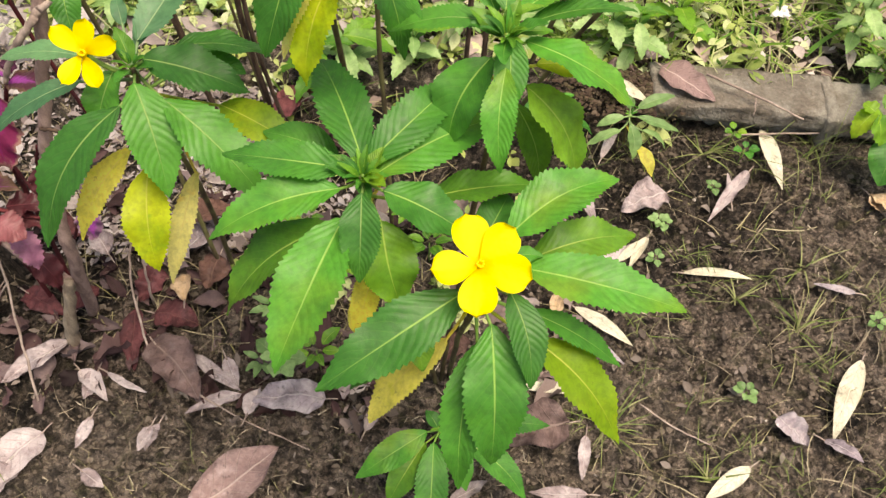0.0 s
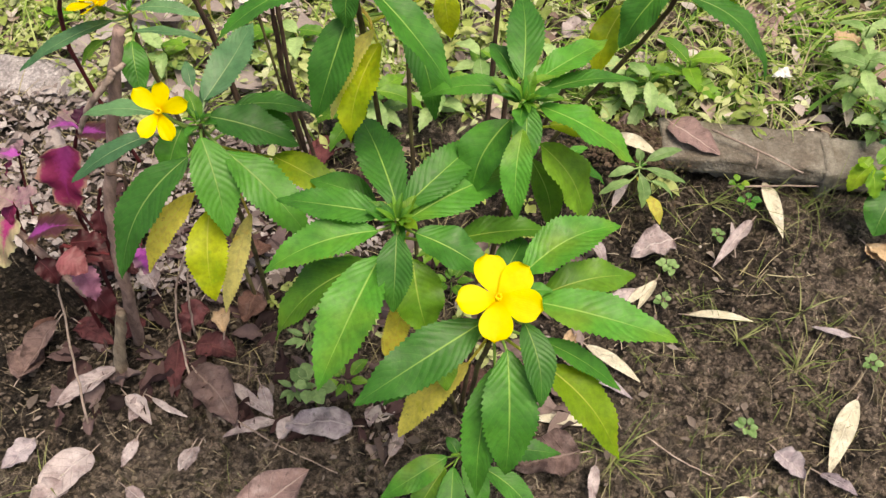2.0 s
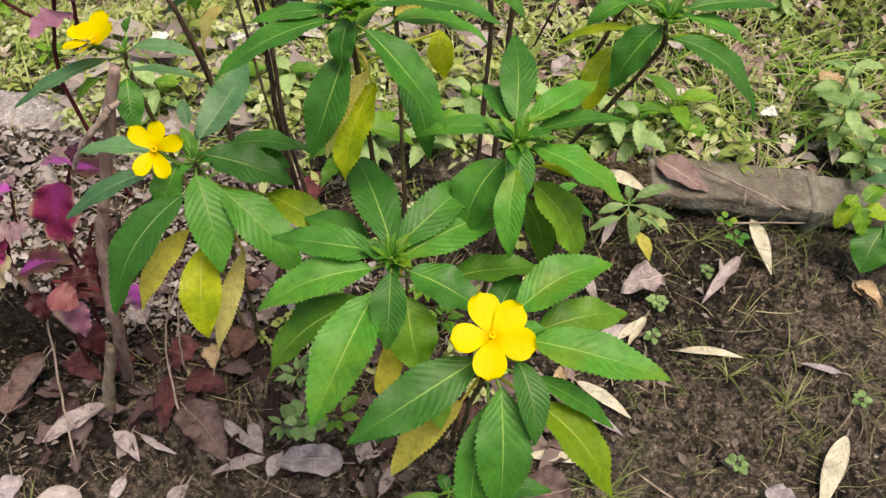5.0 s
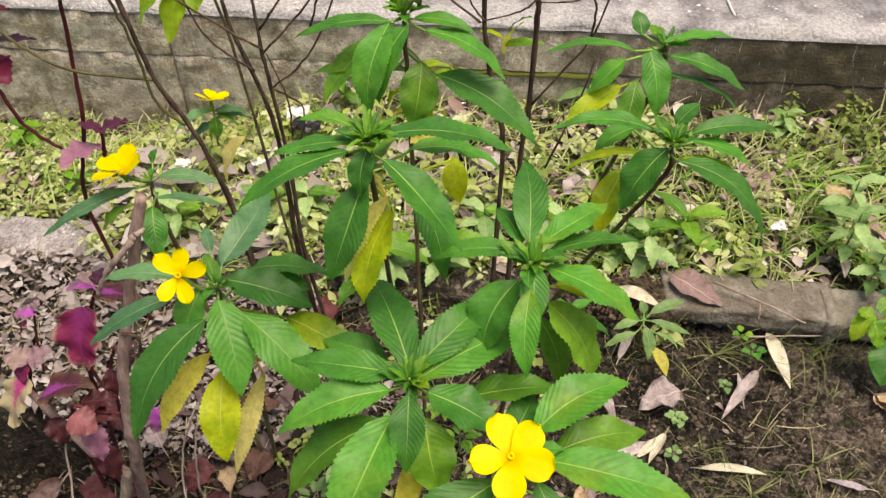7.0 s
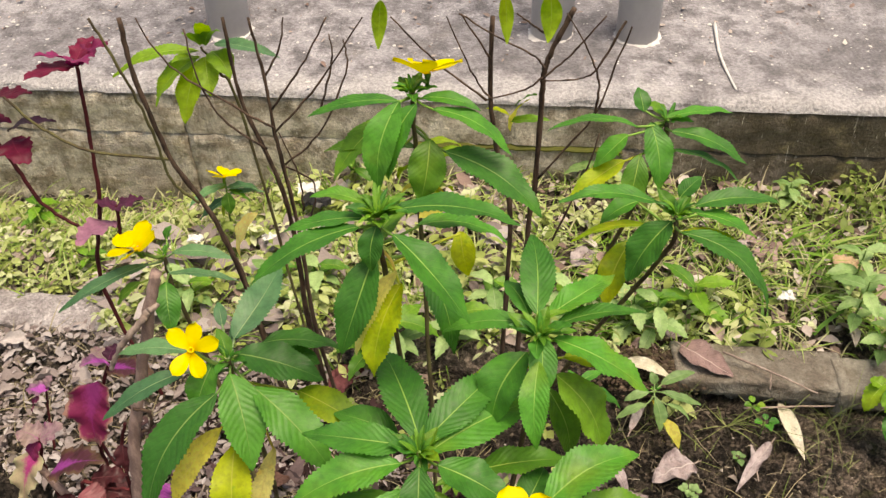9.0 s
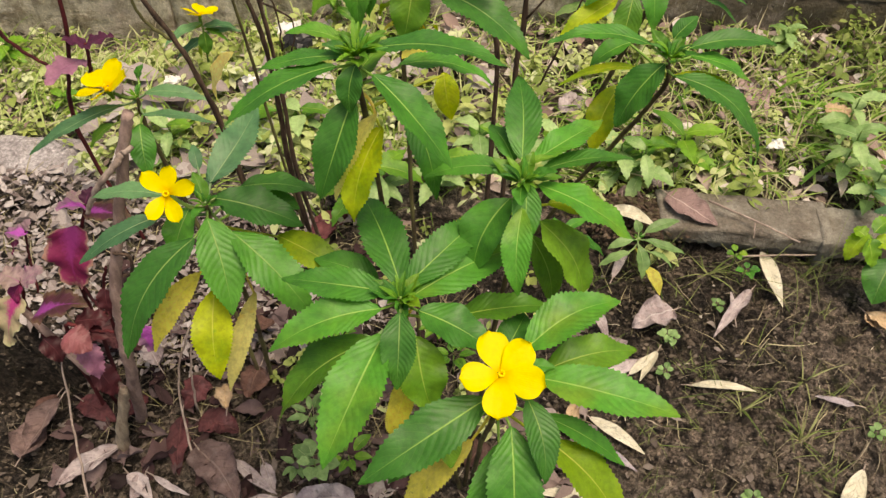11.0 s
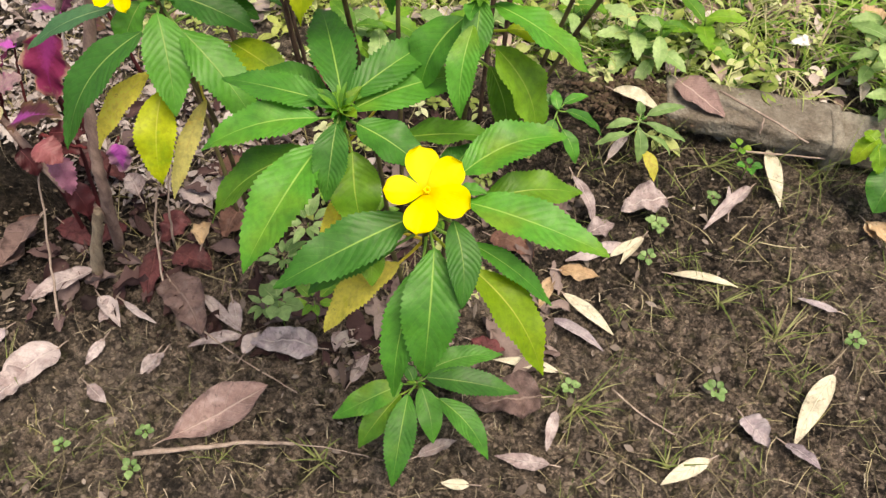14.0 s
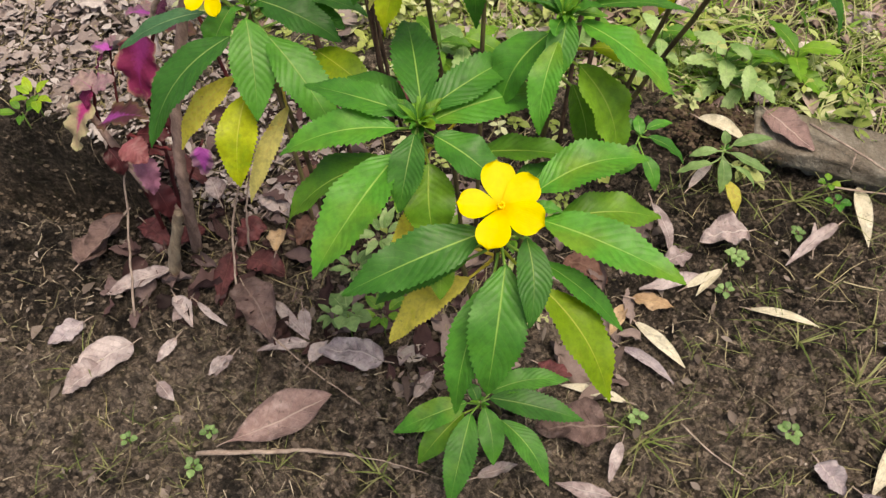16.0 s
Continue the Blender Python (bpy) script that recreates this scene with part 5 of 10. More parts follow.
leaf(plant, (-0.2816, 0.5061, 0.4243), (-0.2211, 0.5076, 0.4143), 0.0105, "b", foot=(-0.2882, 0.5241, 0.4203), arch=0.10)
leaf(plant, (-0.2907, 0.5391, 0.4343), (-0.2854, 0.5470, 0.4443), 0.0087, "g", foot=(-0.2882, 0.5216, 0.4303), arch=0.10)
shoot_tip(plant, (-0.2882, 0.5206, 0.4343), 0.014, 8, seed=184)
flower(plant, (-0.3045, 0.5079, 0.4510), (-0.35, 0.08, 0.93), 0.0225, (100, 25, -50, -120, 170), cup=0.40, wide=0.92)
stem(plant, [(-0.2882, 0.5206, 0.4283), (-0.2964, 0.5142, 0.4366), (-0.3013, 0.5103, 0.4450)], 0.0015, 0.0015, M_YOUNG, "flower_stalk", steps=3)
plant = thing("shrub", (0.0120, 0.3050, 0.0000), "young low shrub shoot with dark green toothed leaves", "shrub")
# shoot
stem(plant, [(0.0235, 0.3165, -0.0120), (0.0120, 0.3042, 0.0413), (0.0030, 0.2880, 0.0650), (0.0027, 0.2868, 0.0810)], 0.0022, 0.0014, M_STEM, seed=189)
leaf(plant, (-0.0093, 0.2838, 0.0810), (-0.0738, 0.2429, 0.0650), 0.0278, "g", foot=(0.0027, 0.2868, 0.0770), arch=0.12)
leaf(plant, (-0.0110, 0.2751, 0.0750), (-0.0447, 0.2224, 0.0500), 0.0278, "l", foot=(0.0027, 0.2868, 0.0710), arch=0.12)
leaf(plant, (-0.0033, 0.2740, 0.0810), (-0.0057, 0.1925, 0.0400), 0.0297, "g", foot=(0.0027, 0.2868, 0.0770), arch=0.12)
leaf(plant, (0.0080, 0.2826, 0.0830), (0.0277, 0.2369, 0.0550), 0.0245, "d", foot=(0.0027, 0.2868, 0.0790), arch=0.12)
leaf(plant, (0.0106, 0.2929, 0.0830), (0.1049, 0.2962, 0.0700), 0.0279, "d", foot=(0.0027, 0.2868, 0.0790), arch=0.12)
leaf(plant, (0.0093, 0.2998, 0.0810), (0.0838, 0.3317, 0.0790), 0.0250, "d", foot=(0.0027, 0.2868, 0.0770), arch=0.12)
leaf(plant, (0.0263, 0.2763, 0.0750), (0.0833, 0.2327, 0.0450), 0.0267, "g", foot=(0.0027, 0.2868, 0.0710), arch=0.12)
leaf(plant, (-0.0001, 0.2863, 0.0850), (-0.0115, 0.3007, 0.0890), 0.0128, "g", foot=(0.0027, 0.2868, 0.0810), arch=0.12)
shoot_tip(plant, (0.0027, 0.2868, 0.0850), 0.014, 7, seed=198)
plant = thing("seedling", (0.2050, 0.6680, 0.0000), "small bluish-green seedling beside the kerb", "seedling")
# shoot
stem(plant, [(0.2162, 0.6792, -0.0120), (0.2138, 0.6814, 0.0331), (0.2119, 0.6762, 0.0500), (0.2118, 0.6758, 0.0660)], 0.0022, 0.0014, M_STEM, seed=201)
leaf(plant, (0.2197, 0.6824, 0.0700), (0.2644, 0.6991, 0.0750), 0.0134, "k", foot=(0.2118, 0.6758, 0.0660), arch=0.12)
leaf(plant, (0.2182, 0.6707, 0.0700), (0.2709, 0.6667, 0.0500), 0.0117, "k", foot=(0.2118, 0.6758, 0.0660), arch=0.12)
leaf(plant, (0.2006, 0.6583, 0.0600), (0.1626, 0.6456, 0.0450), 0.0132, "k", foot=(0.2118, 0.6758, 0.0560), arch=0.12)
leaf(plant, (0.2099, 0.6597, 0.0700), (0.2158, 0.6322, 0.0400), 0.0168, "k", foot=(0.2118, 0.6758, 0.0660), arch=0.12)
leaf(plant, (0.2214, 0.6448, 0.0500), (0.2386, 0.6148, 0.0300), 0.0148, "y", foot=(0.2118, 0.6758, 0.0460), arch=0.12)
leaf(plant, (0.2041, 0.6702, 0.0700), (0.1734, 0.6643, 0.0580), 0.0117, "k", foot=(0.2118, 0.6758, 0.0660), arch=0.12)
leaf(plant, (0.2126, 0.6822, 0.0700), (0.2077, 0.6949, 0.0800), 0.0107, "k", foot=(0.2118, 0.6758, 0.0660), arch=0.12)
leaf(plant, (0.2253, 0.6592, 0.0600), (0.2551, 0.6491, 0.0400), 0.0090, "k", foot=(0.2118, 0.6758, 0.0560), arch=0.12)
shoot_tip(plant, (0.2118, 0.6758, 0.0700), 0.012, 5, seed=210)
plant = thing("seedling", (0.1100, 0.6700, 0.0000), "small dark green seedling in shade by the kerb", "seedling")
# shoot
stem(plant, [(0.1073, 0.6673, -0.0120), (0.1095, 0.6712, 0.0386), (0.1112, 0.6674, 0.0600), (0.1112, 0.6671, 0.0760)], 0.0022, 0.0014, M_STEM, seed=213)
leaf(plant, (0.1204, 0.6635, 0.0800), (0.1694, 0.6592, 0.0500), 0.0183, "g", foot=(0.1112, 0.6671, 0.0760), arch=0.12)
leaf(plant, (0.1199, 0.6434, 0.0700), (0.1418, 0.6176, 0.0400), 0.0182, "g", foot=(0.1112, 0.6671, 0.0660), arch=0.12)
leaf(plant, (0.1085, 0.6486, 0.0800), (0.0987, 0.6248, 0.0500), 0.0201, "d", foot=(0.1112, 0.6671, 0.0760), arch=0.12)
leaf(plant, (0.1039, 0.6720, 0.0800), (0.0856, 0.6820, 0.0800), 0.0157, "d", foot=(0.1112, 0.6671, 0.0760), arch=0.12)
leaf(plant, (0.1173, 0.6746, 0.0800), (0.1463, 0.6923, 0.0800), 0.0138, "g", foot=(0.1112, 0.6671, 0.0760), arch=0.12)
leaf(plant, (0.1115, 0.6644, 0.0800), (0.1046, 0.6905, 0.0850), 0.0137, "g", foot=(0.1112, 0.6671, 0.0760), arch=0.12)
shoot_tip(plant, (0.1112, 0.6671, 0.0800), 0.012, 4, seed=220)
plant = thing("shrub", (-0.3958, 1.0044, 0.0200), "small far shoot with lime leaves and a yellow flower", "shrub")
stem(plant, [(-0.4058, 1.0044, 0.0100), (-0.3998, 1.0044, 0.0700), (-0.3958, 1.0044, 0.1300)], 0.002, 0.0013, M_YOUNG, steps=4)
flower(plant, (-0.3958, 1.0044, 0.1380), (0.1, 0.35, 0.8), 0.026, (90, 18, -54, -126, 162), cup=0.3)
leaf(plant, (-0.3958, 1.0044, 0.1240), (-0.4455, 0.9636, 0.1100), 0.0182, "b")
leaf(plant, (-0.3958, 1.0044, 0.1200), (-0.4310, 1.0029, 0.1020), 0.0182, "l")
leaf(plant, (-0.3958, 1.0044, 0.1160), (-0.3556, 1.0328, 0.0940), 0.0182, "b")
leaf(plant, (-0.3958, 1.0044, 0.1120), (-0.3651, 1.0080, 0.0860), 0.0182, "l")
leaf(plant, (-0.3958, 1.0044, 0.1080), (-0.3933, 0.9899, 0.0780), 0.0208, "l")
leaf(plant, (-0.3958, 1.0044, 0.1040), (-0.3489, 1.0487, 0.0700), 0.0156, "b")
leaf(plant, (-0.3958, 1.0044, 0.1000), (-0.4455, 0.9937, 0.0620), 0.0182, "b")
leaf(plant, (-0.3958, 1.0044, 0.0960), (-0.4080, 0.9974, 0.0540), 0.0182, "lime")

# ---- woody stems, coleus, sapling ----
bush = thing("woody_shrub", (-0.19, 0.66, 0), "bare dark woody stems forking into thin twigs", "shrub")
stem(bush, [(-0.2383, 0.6600, 0.5884), (-0.2356, 0.6600, 0.5014), (-0.2141, 0.6600, 0.4079), (-0.2076, 0.6600, 0.3237), (-0.2080, 0.6600, 0.1896), (-0.1960, 0.6640, 0.0200)], 0.0016, 0.0033, M_DARK, "main_stem", 0.16, 0.0004, seed=3)
stem(bush, [(-0.2137, 0.6540, 0.5919), (-0.2088, 0.6540, 0.5301), (-0.2080, 0.6540, 0.4742), (-0.2047, 0.6540, 0.4270), (-0.1998, 0.6540, 0.3293), (-0.1996, 0.6540, 0.1965), (-0.1836, 0.6600, 0.0200)], 0.0013, 0.0027, M_DARK, "main_stem", 0.16, 0.0004, seed=4)
stem(bush, [(-0.1446, 0.6500, 0.5948), (-0.1727, 0.6500, 0.5448), (-0.2058, 0.6500, 0.4992)], 0.0007, 0.0012, M_DARK, "twig", 0.16, 0.0008, sides=6, steps=6, seed=3)
stem(bush, [(-0.1128, 0.6480, 0.5963), (-0.1589, 0.6480, 0.5287), (-0.2052, 0.6480, 0.4752)], 0.0007, 0.0012, M_DARK, "twig", 0.16, 0.0008, sides=6, steps=6, seed=4)
stem(bush, [(-0.1359, 0.6720, 0.5609), (-0.1365, 0.6720, 0.5259), (-0.1705, 0.6720, 0.4555), (-0.2092, 0.6720, 0.4166)], 0.0007, 0.0012, M_DARK, "twig", 0.16, 0.0008, sides=6, steps=6, seed=5)
stem(bush, [(-0.2727, 0.6520, 0.5816), (-0.2692, 0.6520, 0.5244), (-0.2509, 0.6520, 0.4812), (-0.2174, 0.6520, 0.4523)], 0.0007, 0.0012, M_DARK, "twig", 0.16, 0.0008, sides=6, steps=6, seed=6)
stem(bush, [(-0.3117, 0.6500, 0.5930), (-0.2999, 0.6500, 0.5590), (-0.2777, 0.6500, 0.5315), (-0.2319, 0.6500, 0.4957), (-0.2053, 0.6500, 0.4770)], 0.0007, 0.0012, M_DARK, "twig", 0.16, 0.0008, sides=6, steps=6, seed=7)
stem(bush, [(-0.1871, 0.6700, 0.5836), (-0.1959, 0.6700, 0.5498), (-0.2139, 0.6700, 0.5200)], 0.0007, 0.0012, M_DARK, "twig", 0.16, 0.0008, sides=6, steps=6, seed=8)
stem(bush, [(-0.1458, 0.6600, 0.5731), (-0.1461, 0.6600, 0.5449), (-0.1619, 0.6600, 0.4933)], 0.0007, 0.0012, M_DARK, "twig", 0.16, 0.0008, sides=6, steps=6, seed=9)
stem(bush, [(-0.2114, 0.6800, 0.4524), (-0.1982, 0.6800, 0.3999), (-0.1984, 0.6800, 0.3505)], 0.0007, 0.0012, M_DARK, "twig", 0.16, 0.0008, sides=6, steps=6, seed=10)
stem(bush, [(-0.1996, 0.6800, 0.3141), (-0.1823, 0.6800, 0.3854), (-0.2114, 0.6800, 0.4105)], 0.0007, 0.0012, M_DARK, "twig", 0.16, 0.0008, sides=6, steps=6, seed=11)
bush = thing("woody_shrub", (-0.2, 0.5, 0), "single dark woody stem rising through the leaves", "shrub")
stem(bush, [(-0.2585, 0.5000, 0.6744), (-0.2591, 0.5000, 0.6256), (-0.2490, 0.5000, 0.5554), (-0.2282, 0.5000, 0.4990), (-0.2128, 0.5000, 0.4186), (-0.2052, 0.5000, 0.3250), (-0.1752, 0.5050, 0.0000)], 0.0016, 0.0028, M_DARK, "main_stem", 0.16, 0.0004, seed=5)
stem(bush, [(-0.3652, 0.5050, 0.6064), (-0.3478, 0.5050, 0.5816), (-0.3153, 0.5050, 0.5585), (-0.2506, 0.5050, 0.5500)], 0.0010, 0.0013, M_STEM, "twig", 0.08, 0.0006, sides=6, seed=14)
stem(bush, [(-0.2825, 0.5050, 0.6715), (-0.2722, 0.5050, 0.6363), (-0.2605, 0.5050, 0.5831), (-0.2553, 0.5050, 0.5293), (-0.2372, 0.5050, 0.5065)], 0.0010, 0.0013, M_STEM, "twig", 0.08, 0.0006, sides=6, seed=15)
bush = thing("woody_shrub", (0.04, 0.7, 0), "dark upright woody stems with thin forking twigs", "shrub")
stem(bush, [(0.0704, 0.6800, 0.5886), (0.0536, 0.6800, 0.5472), (0.0475, 0.6800, 0.5236), (0.0468, 0.6800, 0.4929), (0.0455, 0.6800, 0.3906), (0.0407, 0.6800, 0.3124), (0.0357, 0.6850, 0.0000)], 0.0024, 0.00306, M_DARK, "main_stem", 0.14, 0.0004, seed=17)
stem(bush, [(-0.0013, 0.6800, 0.5802), (-0.0018, 0.6800, 0.4921), (0.0104, 0.6800, 0.4044), (0.0218, 0.6800, 0.3282), (0.0168, 0.6850, 0.0000)], 0.0024, 0.00289, M_DARK, "main_stem", 0.14, 0.0004, seed=18)
stem(bush, [(0.0980, 0.6720, 0.5856), (0.0695, 0.6720, 0.5464), (0.0458, 0.6720, 0.5214)], 0.0007, 0.0012, M_DARK, "twig", 0.16, 0.0006, sides=6, steps=6, seed=19)
stem(bush, [(0.1212, 0.6720, 0.5751), (0.1093, 0.6720, 0.5295), (0.0964, 0.6720, 0.4801), (0.0474, 0.6720, 0.4043)], 0.0007, 0.0012, M_DARK, "twig", 0.16, 0.0006, sides=6, steps=6, seed=20)
stem(bush, [(-0.0056, 0.6720, 0.4973), (0.0308, 0.6720, 0.5103), (0.0457, 0.6720, 0.5226)], 0.0007, 0.0012, M_DARK, "twig", 0.16, 0.0006, sides=6, steps=6, seed=21)
stem(bush, [(0.0459, 0.6720, 0.5196), (0.0892, 0.6720, 0.5262), (0.1156, 0.6720, 0.5805)], 0.0007, 0.0012, M_DARK, "twig", 0.16, 0.0006, sides=6, steps=6, seed=22)
stem(bush, [(-0.0310, 0.6720, 0.5869), (0.0082, 0.6720, 0.5615), (0.0377, 0.6720, 0.5448), (0.0471, 0.6720, 0.5333)], 0.0007, 0.0012, M_DARK, "twig", 0.16, 0.0006, sides=6, steps=6, seed=23)
stem(bush, [(0.0197, 0.6720, 0.5875), (0.0324, 0.6720, 0.5773), (0.0480, 0.6720, 0.5665)], 0.0007, 0.0012, M_DARK, "twig", 0.16, 0.0006, sides=6, steps=6, seed=24)
stem(bush, [(-0.0295, 0.6720, 0.5869), (-0.0144, 0.6720, 0.5624), (-0.0029, 0.6720, 0.5425)], 0.0007, 0.0012, M_DARK, "twig", 0.16, 0.0006, sides=6, steps=6, seed=25)
stem(bush, [(0.0636, 0.6720, 0.5880), (0.0841, 0.6720, 0.5523), (0.0977, 0.6720, 0.5186), (0.0971, 0.6720, 0.4833)], 0.0007, 0.0012, M_DARK, "twig", 0.16, 0.0006, sides=6, steps=6, seed=26)
stem(bush, [(0.1037, 0.6720, 0.4607), (0.0968, 0.6720, 0.4196), (0.0673, 0.6720, 0.3204)], 0.0007, 0.0012, M_DARK, "twig", 0.16, 0.0006, sides=6, steps=6, seed=27)
stem(bush, [(-0.0418, 0.6720, 0.5841), (-0.0165, 0.6720, 0.5217), (-0.0003, 0.6720, 0.4974)], 0.0007, 0.0012, M_DARK, "twig", 0.16, 0.0006, sides=6, steps=6, seed=28)
stem(bush, [(-0.0915, 0.6720, 0.5836), (-0.0526, 0.6720, 0.5389), (-0.0056, 0.6720, 0.4973)], 0.0007, 0.0012, M_DARK, "twig", 0.16, 0.0006, sides=6, steps=6, seed=29)
stick = thing("stick", (-0.384, 0.42, 0), "weathered brown stick standing upright in the soil", "stick")
stem(stick, [(-0.3820, 0.4402, -0.0200), (-0.3590, 0.4270, 0.0900), (-0.3484, 0.4220, 0.1421), (-0.3434, 0.4260, 0.1859), (-0.3332, 0.4400, 0.2624), (-0.3178, 0.4500, 0.3192), (-0.2864, 0.4620, 0.4244), (-0.2738, 0.4700, 0.4613)], 0.0070, 0.0047, M_STICK, "pole", 0.07, 0.0010, sides=12, steps=7, seed=8)
stem(stick, [(-0.3920, 0.3980, -0.0200), (-0.3840, 0.4030, 0.0280), (-0.3700, 0.4120, 0.0820), (-0.3630, 0.4150, 0.1080)], 0.0082, 0.0048, M_STUB, "broken_shoot", 0.10, 0.0010, sides=11, steps=7, seed=11)
stem(stick, [(-0.4600, 0.4620, 0.1900), (-0.4275, 0.4450, 0.1478), (-0.3986, 0.4320, 0.1117), (-0.3640, 0.4290, 0.0700)], 0.0036, 0.0058, M_STICK, "side_branch", 0.10, 0.0010, seed=10)
stem(stick, [(-0.2790, 0.4640, 0.4310), (-0.2860, 0.4560, 0.4270), (-0.2922, 0.4500, 0.4201), (-0.3070, 0.4450, 0.4045), (-0.3207, 0.4450, 0.3826), (-0.3293, 0.4450, 0.3652)], 0.0036, 0.0022, M_TWIG, "dry_hook", 0.10, 0.0006, seed=9)
stem(stick, [(-0.3220, 0.4420, 0.3129), (-0.3077, 0.4400, 0.3128), (-0.3070, 0.4380, 0.3004), (-0.3144, 0.4420, 0.2824), (-0.3230, 0.4440, 0.2760)], 0.0016, 0.0015, M_DARK, "tendril", 0.08, 0.0004, seed=12)
stalk = thing("dry_stalk", (-0.4106, 0.3322, 0.0000), "thin pale dry plant stalk leaning over the soil", "stalk")
stem(stalk, [(-0.4272, 0.4497, 0.1600), (-0.4308, 0.4137, 0.0800), (-0.4106, 0.3322, 0.0000)], 0.0010, 0.0015, M_TWIG, "stalk", 0.1, 0.001, sides=6, seed=20)
stalk = thing("dry_stalk", (-0.2955, 0.3639, 0.0000), "thin pale dry plant stalk leaning over the soil", "stalk")
stem(stalk, [(-0.3022, 0.4823, 0.1300), (-0.3236, 0.4511, 0.0600), (-0.2955, 0.3639, 0.0000)], 0.0010, 0.0015, M_TWIG, "stalk", 0.1, 0.001, sides=6, seed=21)
stalk = thing("dry_stalk", (-0.3132, 0.4478, 0.0000), "thin pale dry plant stalk leaning over the soil", "stalk")
stem(stalk, [(-0.3011, 0.4815, 0.1200), (-0.3094, 0.4606, 0.0700), (-0.3132, 0.4478, 0.0000)], 0.0010, 0.0015, M_TWIG, "stalk", 0.1, 0.001, sides=6, seed=22)
plant = thing("coleus", (-0.4298, 0.6900, 0.0000), "tall red-stemmed coleus with crimson leaves at its tip", "coleus")
stem(plant, [(-0.4298, 0.6900, 0.0000), (-0.4498, 0.6800, 0.2275), (-0.4133, 0.6700, 0.3653), (-0.3982, 0.6700, 0.4594), (-0.3883, 0.6700, 0.5343)], 0.0026, 0.0018, M_REDSTEM, seed=30)
stem(plant, [(-0.5164, 0.6800, 0.4771), (-0.4950, 0.6800, 0.4081), (-0.4759, 0.6700, 0.3638), (-0.4435, 0.6700, 0.3288)], 0.0026, 0.0018, M_REDSTEM, seed=31)
stem(plant, [(-0.4127, 0.6700, 0.2920), (-0.4019, 0.6700, 0.3258), (-0.3960, 0.6700, 0.3619)], 0.0026, 0.0018, M_REDSTEM, seed=32)
leaf(plant, (-0.3890, 0.6700, 0.5355), (-0.4099, 0.6400, 0.5601), 0.0173, "magenta", kind="ovate", arch=0.08, fold=0.15, teeth=9, ripple=0.08)
leaf(plant, (-0.3886, 0.6700, 0.5331), (-0.4153, 0.6200, 0.5471), 0.0252, "crimson", kind="ovate", arch=0.08, fold=0.15, teeth=9, ripple=0.08)
leaf(plant, (-0.3879, 0.6700, 0.5355), (-0.3590, 0.6900, 0.5479), 0.0232, "magenta", kind="ovate", arch=0.08, fold=0.15, teeth=9, ripple=0.08)
leaf(plant, (-0.3876, 0.6700, 0.5331), (-0.3561, 0.6300, 0.5589), 0.0199, "magenta", kind="ovate", arch=0.08, fold=0.15, teeth=9, ripple=0.08)
leaf(plant, (-0.3876, 0.6700, 0.5367), (-0.3787, 0.7000, 0.5467), 0.0206, "crimson", kind="ovate", arch=0.08, fold=0.15, teeth=9, ripple=0.08)
leaf(plant, (-0.4901, 0.6700, 0.4907), (-0.4291, 0.6500, 0.5141), 0.0250, "crimson", kind="ovate", arch=0.08, fold=0.15, teeth=9, ripple=0.08)
leaf(plant, (-0.4801, 0.6700, 0.4477), (-0.4546, 0.6400, 0.4380), 0.0319, "crimson", kind="ovate", arch=0.08, fold=0.15, teeth=9, ripple=0.08)
leaf(plant, (-0.4794, 0.6700, 0.4579), (-0.4159, 0.6500, 0.4829), 0.0157, "purple", kind="ovate", arch=0.08, fold=0.15, teeth=9, ripple=0.08)
leaf(plant, (-0.5056, 0.6700, 0.4642), (-0.4730, 0.6700, 0.4681), 0.0217, "crimson", kind="ovate", arch=0.08, fold=0.15, teeth=9, ripple=0.08)
leaf(plant, (-0.3979, 0.6700, 0.3595), (-0.3642, 0.6700, 0.3726), 0.0201, "purple", kind="ovate", arch=0.08, fold=0.15, teeth=9, ripple=0.08)
leaf(plant, (-0.3952, 0.6700, 0.3580), (-0.4149, 0.6600, 0.3736), 0.0201, "purple", kind="ovate", arch=0.08, fold=0.15, teeth=9, ripple=0.08)
leaf(plant, (-0.4061, 0.6700, 0.3403), (-0.4261, 0.6200, 0.3500), 0.0309, "rose", kind="ovate", arch=0.08, fold=0.15, teeth=9, ripple=0.08)
plant = thing("coleus", (-0.4150, 0.4600, 0.0000), "magenta and purple coleus with violet-hearted scalloped leaves", "coleus")
stem(plant, [(-0.4100, 0.4700, -0.0100), (-0.4080, 0.4880, 0.1100), (-0.3972, 0.4830, 0.2102), (-0.3826, 0.4920, 0.2624), (-0.3612, 0.4940, 0.3154)], 0.0027, 0.0018, M_REDSTEM, seed=30)
stem(plant, [(-0.4239, 0.4500, -0.0100), (-0.4239, 0.4480, 0.0985), (-0.4464, 0.4540, 0.1495), (-0.4558, 0.4660, 0.1838), (-0.4463, 0.4680, 0.2269)], 0.0026, 0.0017, M_REDSTEM, seed=31)
stem(plant, [(-0.4150, 0.4600, -0.0100), (-0.4050, 0.4400, 0.1600), (-0.3959, 0.4320, 0.2074), (-0.3715, 0.4300, 0.2010), (-0.3500, 0.4290, 0.2010)], 0.0024, 0.0016, M_REDSTEM, seed=32)
stem(plant, [(-0.3972, 0.4830, 0.2102), (-0.3796, 0.4640, 0.2021), (-0.3620, 0.4480, 0.2060)], 0.0018, 0.0013, M_REDSTEM, "side_stem", seed=33)
